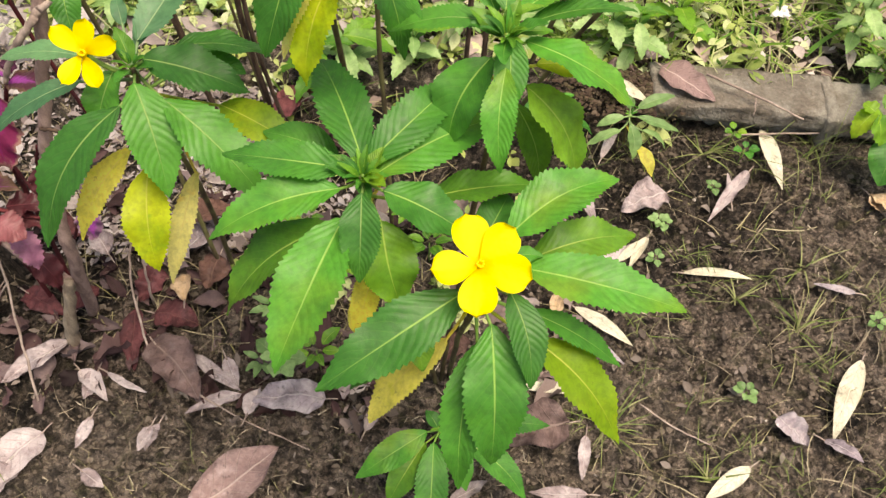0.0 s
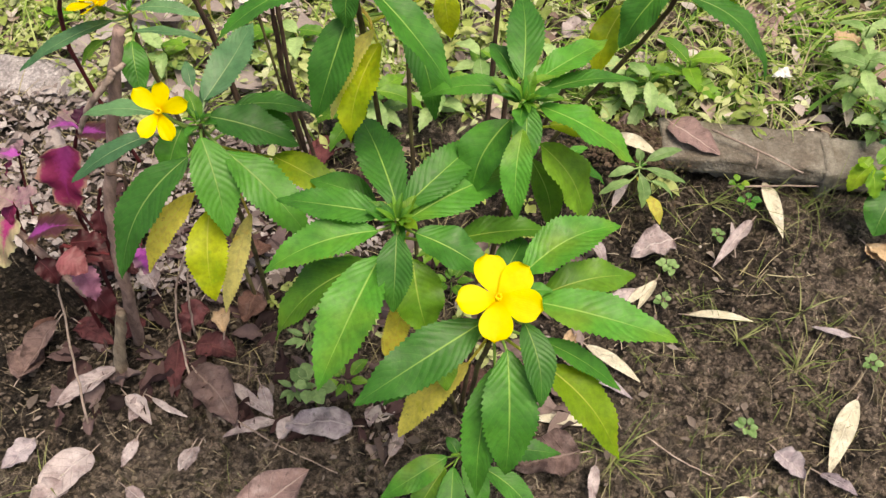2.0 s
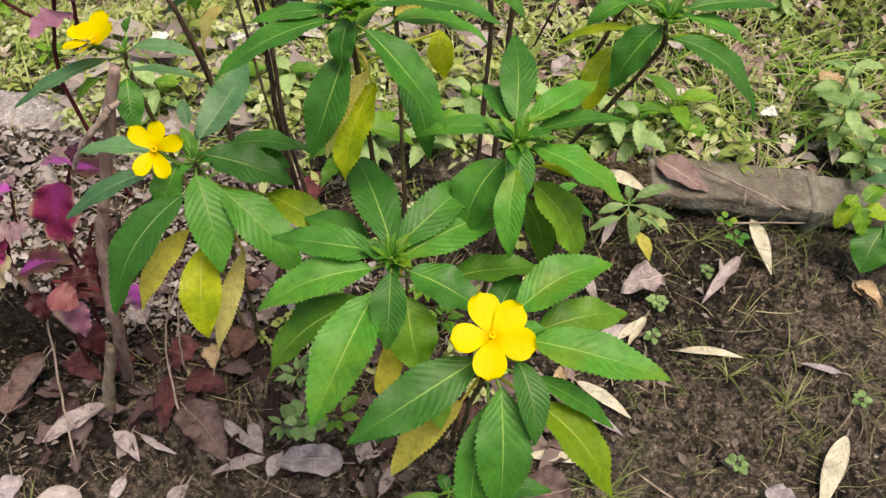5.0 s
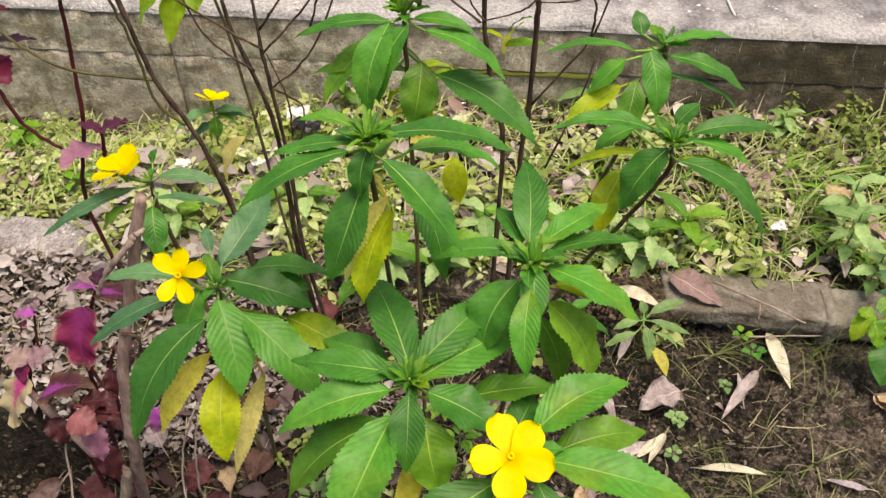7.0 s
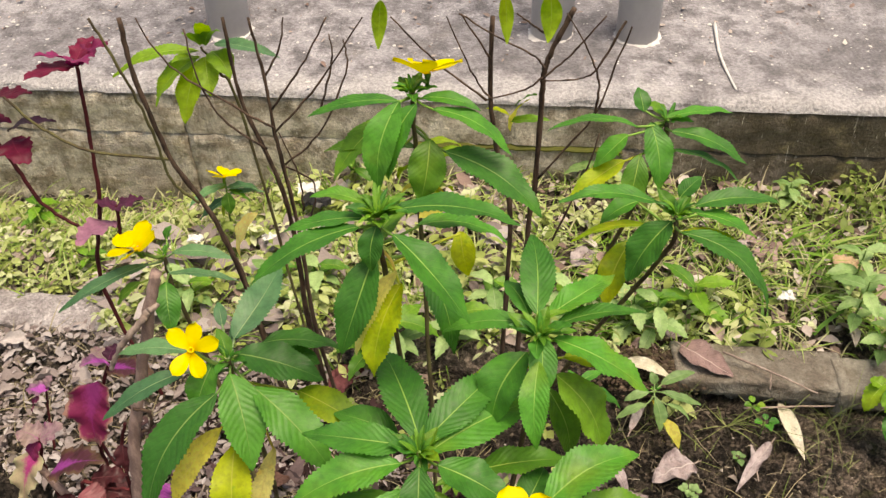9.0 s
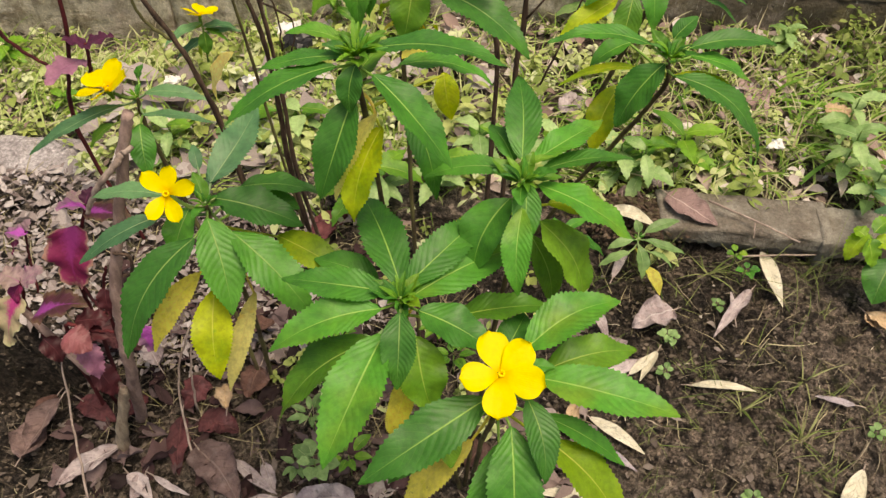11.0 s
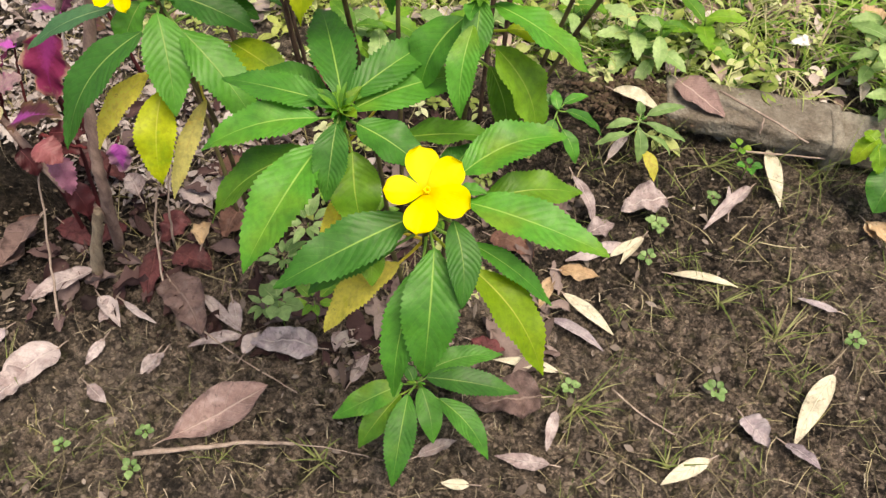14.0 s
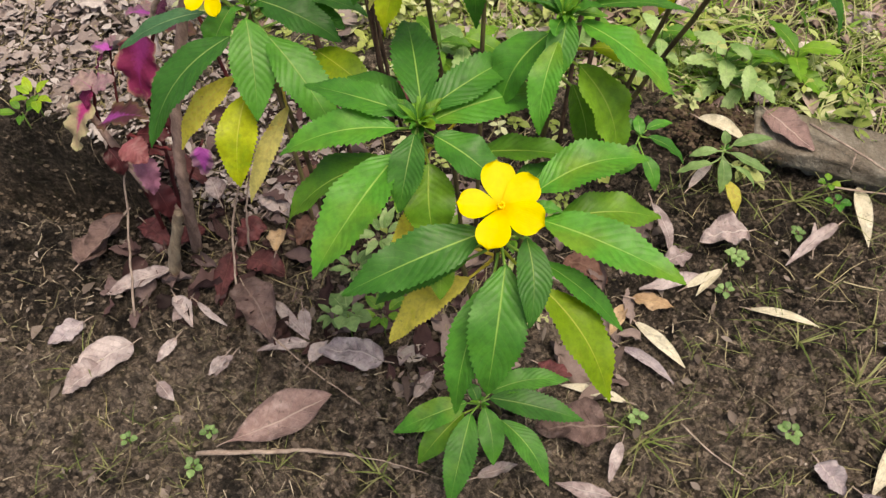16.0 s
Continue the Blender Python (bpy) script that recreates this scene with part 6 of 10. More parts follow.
stem(plant, [(-0.3565, 0.4740, 0.2474), (-0.3673, 0.4740, 0.2183), (-0.3700, 0.4660, 0.1900), (-0.3760, 0.4600, 0.0900), (-0.3900, 0.4600, -0.0100)], 0.0016, 0.0022, M_REDSTEM, seed=34)
leaf(plant, (-0.3591, 0.4900, 0.3185), (-0.3725, 0.4680, 0.3403), 0.0205, "violet", kind="ovate", arch=0.08, fold=0.15, teeth=11, ripple=0.09)
leaf(plant, (-0.3585, 0.4900, 0.3137), (-0.3062, 0.4680, 0.3300), 0.0248, "shadowed", kind="ovate", arch=0.08, fold=0.15, teeth=11, ripple=0.09)
leaf(plant, (-0.3609, 0.4950, 0.3175), (-0.3555, 0.5100, 0.3246), 0.0151, "purple", kind="ovate", arch=0.08, fold=0.15, teeth=11, ripple=0.09)
leaf(plant, (-0.3630, 0.4950, 0.3173), (-0.3828, 0.5120, 0.3145), 0.0164, "mauve", kind="ovate", arch=0.08, fold=0.15, teeth=11, ripple=0.09)
leaf(plant, (-0.3775, 0.4870, 0.2940), (-0.3830, 0.4600, 0.2290), 0.0500, "veined", kind="ovate", arch=0.08, fold=0.15, teeth=11, ripple=0.09)
leaf(plant, (-0.4463, 0.4670, 0.2269), (-0.4249, 0.4800, 0.2352), 0.0239, "mauve", kind="ovate", arch=0.08, fold=0.15, teeth=11, ripple=0.09)
leaf(plant, (-0.4470, 0.4670, 0.2250), (-0.4737, 0.4750, 0.2275), 0.0268, "mauve", kind="ovate", arch=0.08, fold=0.15, teeth=11, ripple=0.09)
leaf(plant, (-0.4489, 0.4670, 0.2229), (-0.4572, 0.4550, 0.2021), 0.0179, "magenta", kind="ovate", arch=0.08, fold=0.15, teeth=11, ripple=0.09)
leaf(plant, (-0.4523, 0.4620, 0.2122), (-0.4675, 0.4300, 0.1644), 0.0324, "tanned", kind="ovate", arch=0.08, fold=0.15, teeth=11, ripple=0.09)
leaf(plant, (-0.4361, 0.4480, 0.1987), (-0.3705, 0.4400, 0.2318), 0.0372, "shadowed", kind="ovate", arch=0.08, fold=0.15, teeth=11, ripple=0.09)
leaf(plant, (-0.3886, 0.4350, 0.2084), (-0.3532, 0.4400, 0.2074), 0.0233, "maroon", kind="ovate", arch=0.08, fold=0.15, teeth=11, ripple=0.09)
leaf(plant, (-0.3940, 0.4300, 0.1973), (-0.3571, 0.4250, 0.1954), 0.0210, "maroon", kind="ovate", arch=0.08, fold=0.15, teeth=11, ripple=0.09)
leaf(plant, (-0.3899, 0.4120, 0.2175), (-0.3646, 0.4050, 0.2039), 0.0302, "salmon", kind="ovate", arch=0.08, fold=0.15, teeth=11, ripple=0.09)
leaf(plant, (-0.3828, 0.4200, 0.1952), (-0.3733, 0.4050, 0.1488), 0.0225, "rose", kind="ovate", arch=0.08, fold=0.15, teeth=11, ripple=0.09)
leaf(plant, (-0.3586, 0.4600, 0.2309), (-0.3580, 0.4500, 0.2002), 0.0171, "maroon", kind="ovate", arch=0.08, fold=0.15, teeth=11, ripple=0.09)
leaf(plant, (-0.4375, 0.4400, 0.1659), (-0.4231, 0.4300, 0.1366), 0.0223, "maroon", kind="ovate", arch=0.08, fold=0.15, teeth=11, ripple=0.09)
leaf(plant, (-0.3931, 0.4300, 0.1297), (-0.3782, 0.4200, 0.0883), 0.0265, "maroon", kind="ovate", arch=0.08, fold=0.15, teeth=11, ripple=0.09)
leaf(plant, (-0.3159, 0.4300, 0.2124), (-0.3143, 0.4200, 0.1827), 0.0225, "violet", kind="ovate", arch=0.08, fold=0.15, teeth=11, ripple=0.09)
stem(plant, [(-0.3162, 0.4330, 0.2130), (-0.3300, 0.4500, 0.1900), (-0.3760, 0.4600, 0.0900)], 0.0012, 0.0016, M_REDSTEM, "side_stem", seed=35)
plant = thing("coleus", (-0.5300, 0.5700, 0.0400), "small violet-leaved coleus shoot standing in dry litter", "coleus")
stem(plant, [(-0.5330, 0.5700, 0.0000), (-0.5180, 0.5720, 0.0800), (-0.5095, 0.5760, 0.1280), (-0.4983, 0.5760, 0.1699)], 0.0018, 0.0012, M_REDSTEM, seed=36)
leaf(plant, (-0.4958, 0.5760, 0.1681), (-0.5238, 0.5760, 0.1664), 0.0186, "violet", kind="ovate", arch=0.08, fold=0.15, teeth=11, ripple=0.09)
leaf(plant, (-0.5053, 0.5760, 0.1645), (-0.5241, 0.5700, 0.1328), 0.0159, "magenta", kind="ovate", arch=0.08, fold=0.15, teeth=11, ripple=0.09)
leaf(plant, (-0.4988, 0.5760, 0.1719), (-0.4908, 0.5850, 0.1812), 0.0127, "mauve", kind="ovate", arch=0.08, fold=0.15, teeth=11, ripple=0.09)
plant = thing("sapling", (-0.2175, 0.7100, 0.0000), "young sapling with lime-green leaves on a thin stem", "sapling")
stem(plant, [(-0.2175, 0.7100, 0.0000), (-0.2501, 0.7000, 0.4479), (-0.2651, 0.7000, 0.5068), (-0.2775, 0.7000, 0.5360)], 0.0018, 0.0011, M_STEM, seed=50)
leaf(plant, (-0.2795, 0.7000, 0.5312), (-0.3576, 0.6700, 0.5197), 0.0165, "lime")
leaf(plant, (-0.2797, 0.7000, 0.5251), (-0.3237, 0.6700, 0.4883), 0.0271, "lime")
leaf(plant, (-0.2814, 0.7000, 0.5220), (-0.2989, 0.6700, 0.4679), 0.0260, "lime")
leaf(plant, (-0.2753, 0.7000, 0.5252), (-0.2676, 0.6700, 0.5006), 0.0236, "lime")
leaf(plant, (-0.2646, 0.7000, 0.5386), (-0.1958, 0.6700, 0.5429), 0.0153, "b")
leaf(plant, (-0.2783, 0.7000, 0.5372), (-0.2807, 0.6700, 0.5659), 0.0142, "l")
leaf(plant, (-0.2754, 0.7000, 0.5384), (-0.2655, 0.6700, 0.5772), 0.0142, "lime")
leaf(plant, (-0.2729, 0.7000, 0.5373), (-0.2467, 0.6700, 0.5691), 0.0130, "l")
leaf(plant, (-0.2687, 0.7000, 0.5313), (-0.2453, 0.6700, 0.5195), 0.0236, "lime")
leaf(plant, (-0.2803, 0.7000, 0.5220), (-0.2975, 0.6700, 0.5368), 0.0130, "lime")
leaf(bush, (0.0174, 0.7000, 0.4541), (0.0566, 0.6900, 0.4631), 0.0106, "l")
leaf(bush, (0.0200, 0.7000, 0.4582), (-0.0054, 0.6900, 0.4758), 0.0094, "o")
leaf(bush, (0.0189, 0.7000, 0.4426), (0.0366, 0.6900, 0.4874), 0.0118, "y")
leaf(bush, (0.0233, 0.7000, 0.4728), (0.0428, 0.6900, 0.4926), 0.0118, "l")
leaf(bush, (-0.2230, 0.6000, 0.4154), (-0.2452, 0.5900, 0.3620), 0.0222, "t")
leaf(bush, (-0.0979, 0.6600, 0.6058), (-0.1022, 0.6550, 0.5609), 0.0129, "lime")
leaf(bush, (0.0089, 0.6600, 0.6120), (0.0115, 0.6550, 0.5669), 0.0119, "lime")
leaf(bush, (0.0468, 0.6600, 0.6123), (0.0472, 0.6550, 0.5684), 0.0179, "lime")

# ---- fallen leaves ----
def fallen(a, b, width, tone, label, kind="lance", curl=0.5, arch=0.06, lift=0.004, twist=0.0, teeth=10, floor=None, crumple=0.21):
    """A dry leaf on the ground from its stalk end to its tip."""
    a, b = Vector(a), Vector(b)
    mid = (a + b) / 2
    base = thing("fallen_leaf", mid, label, "dry leaf", "fallen leaves")
    LEAVES[0] += 1
    r = random.Random(LEAVES[0])
    v, f, uv = blade(a + Vector((0, 0, lift)), b + Vector((0, 0, lift)), width, kind, arch * r.uniform(0.2, 2.2), 0.16, teeth, 0.012 if tone == "cream" else 0.045, twist, curl * r.uniform(-0.2, 1.1), LEAVES[0], None, False, min(crumple, 0.03) if tone == "cream" else crumple)
    low = min(q.z - (top(q.x, q.y) + 0.0015 if floor is None else floor) for q in v)
    v = [q - Vector((0, 0, min(low, 0.02) - 0.0012)) for q in v]
    mesh_object("blade", v, f, M[tone], base, uv)
    ahead = (a - b).normalized()
    s, g = tube([a + ahead * 0.012 + Vector((0, 0, lift)), a + ahead * 0.005 + Vector((0, 0, lift + 0.001)), a + Vector((0, 0, lift)) - ahead * 0.004], (0.0007, 0.001), 5)
    s = [q - Vector((0, 0, min(low, 0.02) - 0.0008)) for q in s]
    mesh_object("stalk", s, g, M_TWIG, base)
    return base


fallen((-0.2450, 0.2096, 0.0060), (-0.1541, 0.2826, 0.0120), 0.0487, "pink", "large pinkish-brown dry leaf lying on the soil", "obovate", 0.40, 0.05, crumple=0.11)
fallen((-0.3909, 0.3973, 0.0040), (-0.4494, 0.3474, 0.0040), 0.0223, "pale", "pale pinkish-grey dry fallen leaf on soil", "lance", 0.50, 0.06)
fallen((-0.3970, 0.2992, 0.0040), (-0.4415, 0.2314, 0.0040), 0.0407, "pale", "broad pale pinkish-grey dry leaf on soil", "ovate", 0.50, 0.06, crumple=0.07)
fallen((-0.3735, 0.3653, 0.0040), (-0.3379, 0.3323, 0.0040), 0.0173, "pale", "pale pinkish-grey dry fallen leaf on soil", "lance", 0.50, 0.06)
fallen((0.1443, 0.4540, 0.0040), (0.2043, 0.4096, 0.0040), 0.0149, "cream", "cream-yellow dry fallen leaf on the soil", "lance", 0.50, 0.06)
fallen((0.1317, 0.4220, 0.0040), (0.1951, 0.3910, 0.0040), 0.0113, "lavender", "lavender-grey dry fallen leaf on soil", "lance", 0.50, 0.06)
fallen((0.3837, 0.7024, 0.0040), (0.3956, 0.6145, 0.0040), 0.0196, "cream", "cream-yellow dry fallen leaf on the soil", "lance", 0.50, 0.06)
fallen((0.3629, 0.6439, 0.0040), (0.3045, 0.5709, 0.0040), 0.0148, "pale", "pale pinkish-grey dry fallen leaf on soil", "lance", 0.50, 0.06)
fallen((0.2685, 0.5019, 0.0040), (0.3445, 0.4962, 0.0040), 0.0102, "cream", "cream-yellow dry fallen leaf on the soil", "lance", 0.50, 0.06)
fallen((0.4467, 0.4012, 0.0040), (0.3986, 0.3113, 0.0040), 0.0223, "cream", "cream-yellow dry fallen leaf on the soil", "lance", 0.50, 0.06)
fallen((0.3894, 0.3119, 0.0040), (0.4250, 0.2899, 0.0040), 0.0125, "lavender", "lavender-grey dry fallen leaf on soil", "lance", 0.50, 0.06)
fallen((0.3457, 0.3346, 0.0040), (0.3704, 0.3040, 0.0040), 0.0271, "lavender", "lavender-grey dry fallen leaf on soil", "ovate", 0.50, 0.06)
fallen((0.3104, 0.2814, 0.0040), (0.2604, 0.2468, 0.0040), 0.0161, "cream", "cream-yellow dry fallen leaf on the soil", "lance", 0.50, 0.06)
fallen((0.2322, 0.5453, 0.0040), (0.2071, 0.5030, 0.0040), 0.0104, "cream", "cream-yellow dry fallen leaf on the soil", "lance", 0.50, 0.06)
fallen((0.2576, 0.6043, 0.0040), (0.2033, 0.5766, 0.0040), 0.0384, "pale", "pale pinkish-grey dry fallen leaf on soil", "ovate", 0.50, 0.06)
fallen((0.2065, 0.5306, 0.0040), (0.1432, 0.4959, 0.0040), 0.0155, "pale", "pale pinkish-grey dry fallen leaf on soil", "lance", 0.50, 0.06)
fallen((0.1493, 0.3092, 0.0040), (0.1427, 0.2634, 0.0040), 0.0117, "pale", "pale pinkish-grey dry fallen leaf on soil", "lance", 0.50, 0.06)
fallen((0.1467, 0.2485, 0.0040), (0.0900, 0.2495, 0.0040), 0.0156, "pale", "pale pinkish-grey dry fallen leaf on soil", "lance", 0.50, 0.06)
fallen((0.1313, 0.3186, 0.0040), (0.0582, 0.2999, 0.0040), 0.0480, "dull", "dull brown crumpled dry leaf on the soil", "ovate", 0.50, 0.06)
fallen((0.1481, 0.3585, 0.0040), (0.0764, 0.3616, 0.0040), 0.0125, "cream", "cream-yellow dry fallen leaf on the soil", "lance", 0.50, 0.06)
fallen((-0.3242, 0.4335, 0.0200), (-0.3175, 0.3667, 0.0050), 0.0246, "red", "red-brown curled dry leaf under the shrub", "lance", 0.50, 0.06)
fallen((-0.3014, 0.3970, 0.0040), (-0.2432, 0.3335, 0.0040), 0.0448, "dull", "dull brown crumpled dry leaf on the soil", "ovate", 0.50, 0.06)
fallen((-0.2596, 0.3877, 0.0040), (-0.2047, 0.3482, 0.0040), 0.0127, "pale", "pale pinkish-grey dry fallen leaf on soil", "lance", 0.50, 0.06)
fallen((-0.2010, 0.3447, 0.0040), (-0.2580, 0.3228, 0.0040), 0.0136, "pale", "pale pinkish-grey dry fallen leaf on soil", "lance", 0.50, 0.06)
fallen((-0.1143, 0.3378, 0.0120), (-0.1916, 0.3362, 0.0060), 0.0360, "lavender", "lavender-grey dry fallen leaf on soil", "ovate", 0.90, 0.06)
fallen((-0.2807, 0.3093, 0.0040), (-0.2900, 0.2812, 0.0040), 0.0122, "pale", "pale pinkish-grey dry fallen leaf on soil", "lance", 0.50, 0.06)
fallen((-0.4591, 0.3086, 0.0040), (-0.4859, 0.2727, 0.0040), 0.0248, "lavender", "lavender-grey dry fallen leaf on soil", "lance", 0.50, 0.06)
fallen((-0.4627, 0.4403, 0.0500), (-0.4986, 0.3818, 0.0200), 0.0281, "dull", "dull brown crumpled dry leaf on the soil", "lance", 0.50, 0.06)
fallen((-0.2796, 0.5368, 0.0500), (-0.2345, 0.5544, 0.0500), 0.0270, "brown", "brown curled dry leaf lying on soil", "ovate", 0.50, 0.06)
fallen((0.1366, 0.4830, 0.0040), (0.1838, 0.4822, 0.0040), 0.0177, "orange", "orange-tan dry fallen leaf on soil", "lance", 0.50, 0.06)
fallen((0.1321, 0.4767, 0.0040), (0.1202, 0.4381, 0.0040), 0.0128, "orange", "orange-tan dry fallen leaf on soil", "lance", 0.50, 0.06)
fallen((0.1399, 0.5941, 0.0500), (0.1734, 0.5542, 0.0100), 0.0133, "pale", "pale pinkish-grey dry fallen leaf on soil", "lance", 0.50, 0.06)
fallen((-0.0964, 0.3665, 0.0040), (-0.0980, 0.3414, 0.0040), 0.0147, "pale", "pale pinkish-grey dry fallen leaf on soil", "lance", 0.50, 0.06)
fallen((-0.0730, 0.3086, 0.0040), (-0.0594, 0.3455, 0.0040), 0.0133, "pale", "pale pinkish-grey dry fallen leaf on soil", "lance", 0.50, 0.06)
fallen((0.0533, 0.5182, 0.0040), (0.1066, 0.4966, 0.0040), 0.0333, "brown", "brown curled dry leaf lying on soil", "ovate", 0.50, 0.06)
fallen((0.0226, 0.4190, 0.0040), (0.0026, 0.3859, 0.0040), 0.0293, "brown", "brown curled dry leaf lying on soil", "ovate", 0.50, 0.06)
fallen((0.0483, 0.3806, 0.0040), (0.0871, 0.3741, 0.0040), 0.0169, "red", "red-brown curled dry leaf under the shrub", "lance", 0.50, 0.06)
fallen((0.1656, 0.5403, 0.0040), (0.1978, 0.5589, 0.0040), 0.0243, "pale", "pale pinkish-grey dry fallen leaf on soil", "lance", 0.50, 0.06)
fallen((-0.3500, 0.2613, 0.0040), (-0.3243, 0.2450, 0.0040), 0.0142, "pale", "pale pinkish-grey dry fallen leaf on soil", "lance", 0.50, 0.06)
fallen((0.0125, 0.2369, 0.0040), (0.0498, 0.2602, 0.0040), 0.0126, "pale", "pale pinkish-grey dry fallen leaf on soil", "lance", 0.50, 0.06)
fallen((0.0689, 0.2167, 0.0040), (0.0403, 0.2141, 0.0040), 0.0107, "cream", "cream-yellow dry fallen leaf on the soil", "lance", 0.50, 0.06)
fallen((-0.2720, 0.4372, 0.0300), (-0.2839, 0.4842, 0.0050), 0.0204, "orange", "orange-tan dry fallen leaf on soil", "lance", 0.50, 0.06)
fallen((-0.1933, 0.3193, 0.0040), (-0.1829, 0.3496, 0.0040), 0.0169, "pale", "pale pinkish-grey dry fallen leaf on soil", "lance", 0.50, 0.06)
fallen((-0.4851, 0.4621, 0.0040), (-0.5045, 0.4085, 0.0040), 0.0183, "brown", "brown curled dry leaf lying on soil", "lance", 0.50, 0.06)
fallen((-0.3432, 0.3622, 0.0040), (-0.2987, 0.3414, 0.0040), 0.0069, "pale", "pale pinkish-grey dry fallen leaf on soil", "lance", 0.50, 0.06)
fallen((-0.4535, 0.4556, 0.0040), (-0.4032, 0.4284, 0.0040), 0.0270, "red", "red-brown curled dry leaf under the shrub", "ovate", 0.50, 0.06)
fallen((-0.3881, 0.4289, 0.0200), (-0.3758, 0.4626, 0.0100), 0.0267, "red", "red-brown curled dry leaf under the shrub", "ovate", 0.50, 0.06)
fallen((-0.3107, 0.4851, 0.0200), (-0.3280, 0.4473, 0.0100), 0.0335, "red", "red-brown curled dry leaf under the shrub", "ovate", 0.50, 0.06)
fallen((-0.2814, 0.5089, 0.0300), (-0.2594, 0.5467, 0.0200), 0.0301, "pale", "pale pinkish-grey dry fallen leaf on soil", "ovate", 0.50, 0.06)
fallen((-0.3176, 0.5264, 0.0200), (-0.2803, 0.4995, 0.0200), 0.0341, "pale", "pale pinkish-grey dry fallen leaf on soil", "ovate", 0.50, 0.06)
fallen((-0.2448, 0.4981, 0.0200), (-0.2561, 0.4615, 0.0100), 0.0336, "brown", "brown curled dry leaf lying on soil", "ovate", 0.50, 0.06)
fallen((-0.3055, 0.4292, 0.0200), (-0.2572, 0.4215, 0.0100), 0.0327, "red", "red-brown curled dry leaf under the shrub", "ovate", 0.50, 0.06)
fallen((-0.4446, 0.5222, 0.0600), (-0.3924, 0.5214, 0.0300), 0.0272, "red", "red-brown curled dry leaf under the shrub", "ovate", 0.50, 0.06)
fallen((-0.3601, 0.4869, 0.0500), (-0.3849, 0.5160, 0.0500), 0.0227, "pale", "pale pinkish-grey dry fallen leaf on soil", "ovate", 0.50, 0.06)
fallen((-0.3555, 0.3661, 0.0040), (-0.3631, 0.3341, 0.0040), 0.0169, "pale", "pale pinkish-grey dry fallen leaf on soil", "lance", 0.50, 0.06)
fallen((-0.4951, 0.3747, 0.0300), (-0.4842, 0.4493, 0.0100), 0.0385, "dull", "dull brown crumpled dry leaf on the soil", "ovate", 0.50, 0.06)
fallen((-0.2255, 0.3857, 0.0040), (-0.2070, 0.3496, 0.0040), 0.0136, "pale", "pale pinkish-grey dry fallen leaf on soil", "lance", 0.50, 0.06)
fallen((0.4993, 0.6134, 0.0040), (0.5267, 0.5752, 0.0040), 0.0192, "orange", "orange-tan dry fallen leaf on soil", "lance", 0.50, 0.06)
fallen((-0.1742, 0.6989, 0.0600), (-0.2155, 0.6722, 0.0500), 0.0261, "red", "red-brown dry leaf caught among the stems", "ovate", 0.50, 0.06)
fallen((0.4552, 0.4802, 0.0040), (0.4109, 0.4909, 0.0040), 0.0084, "lavender", "lavender-grey dry fallen leaf on soil", "lance", 0.50, 0.06)
fallen((-0.4125, 0.2601, 0.0040), (-0.4401, 0.2206, 0.0040), 0.0330, "pale", "pale pinkish-grey dry fallen leaf on soil", "ovate", 0.50, 0.06)
fallen((-0.2880, 0.3073, 0.0040), (-0.2970, 0.2806, 0.0040), 0.0133, "pale", "pale pinkish-grey dry fallen leaf on soil", "lance", 0.50, 0.06)
fallen((-0.3495, 0.3144, 0.0040), (-0.3591, 0.2817, 0.0040), 0.0133, "pale", "pale pinkish-grey dry fallen leaf on soil", "lance", 0.50, 0.06)
fallen((0.5094, 0.5894, 0.0040), (0.4993, 0.6129, 0.0040), 0.0239, "orange", "orange-tan dry fallen leaf on soil", "lance", 0.50, 0.06)
fallen((0.1296, 0.4690, 0.0040), (0.1189, 0.4308, 0.0040), 0.0133, "orange", "orange-tan dry fallen leaf on soil", "lance", 0.50, 0.06)
fallen((0.1948, 0.5106, 0.0040), (0.2292, 0.5414, 0.0040), 0.0100, "cream", "cream-yellow dry fallen leaf on the soil", "lance", 0.50, 0.06)
fallen((0.3324, 0.5929, 0.0040), (0.3336, 0.6346, 0.0040), 0.0064, "pale", "pale pinkish-grey dry fallen leaf on soil", "lance", 0.50, 0.06)
fallen((0.1812, 0.6365, 0.0300), (0.2083, 0.6971, 0.0100), 0.0105, "pale", "pale pinkish-grey dry fallen leaf on soil", "lance", 0.50, 0.06)
fallen((0.1789, 0.7343, 0.0550), (0.2397, 0.7068, 0.0550), 0.0206, "cream", "cream dry leaf lying on the kerb", "lance", 0.50, 0.06, floor=0.05)
fallen((0.2600, 0.7640, 0.0520), (0.3191, 0.7132, 0.0490), 0.0425, "pink", "pinkish-brown oval dry leaf lying across the kerb", "ovate", 0.10, 0.04, floor=0.049, crumple=0.05)
fallen((0.4063, 1.0121, 0.0450), (0.4192, 0.9133, 0.0450), 0.0371, "pink", "pinkish dry leaf lying among the weeds", "ovate", 0.50, 0.06)
fallen((0.3604, 0.9475, 0.0450), (0.4097, 0.9864, 0.0450), 0.0423, "pale", "pale dry leaf lying among the weeds", "ovate", 0.50, 0.06)
fallen((0.5120, 0.9280, 0.0450), (0.5515, 0.9534, 0.0450), 0.0382, "orange", "reddish dry leaf lying among the weeds", "ovate", 0.50, 0.06)
fallen((0.4581, 1.0537, 0.0450), (0.4635, 1.0009, 0.0450), 0.0262, "pink", "pinkish dry leaf lying among the weeds", "ovate", 0.50, 0.06)
fallen((0.3710, 0.9601, 0.0450), (0.3332, 0.9841, 0.0450), 0.0306, "pale", "pale dry leaf lying among the weeds", "ovate", 0.50, 0.06)
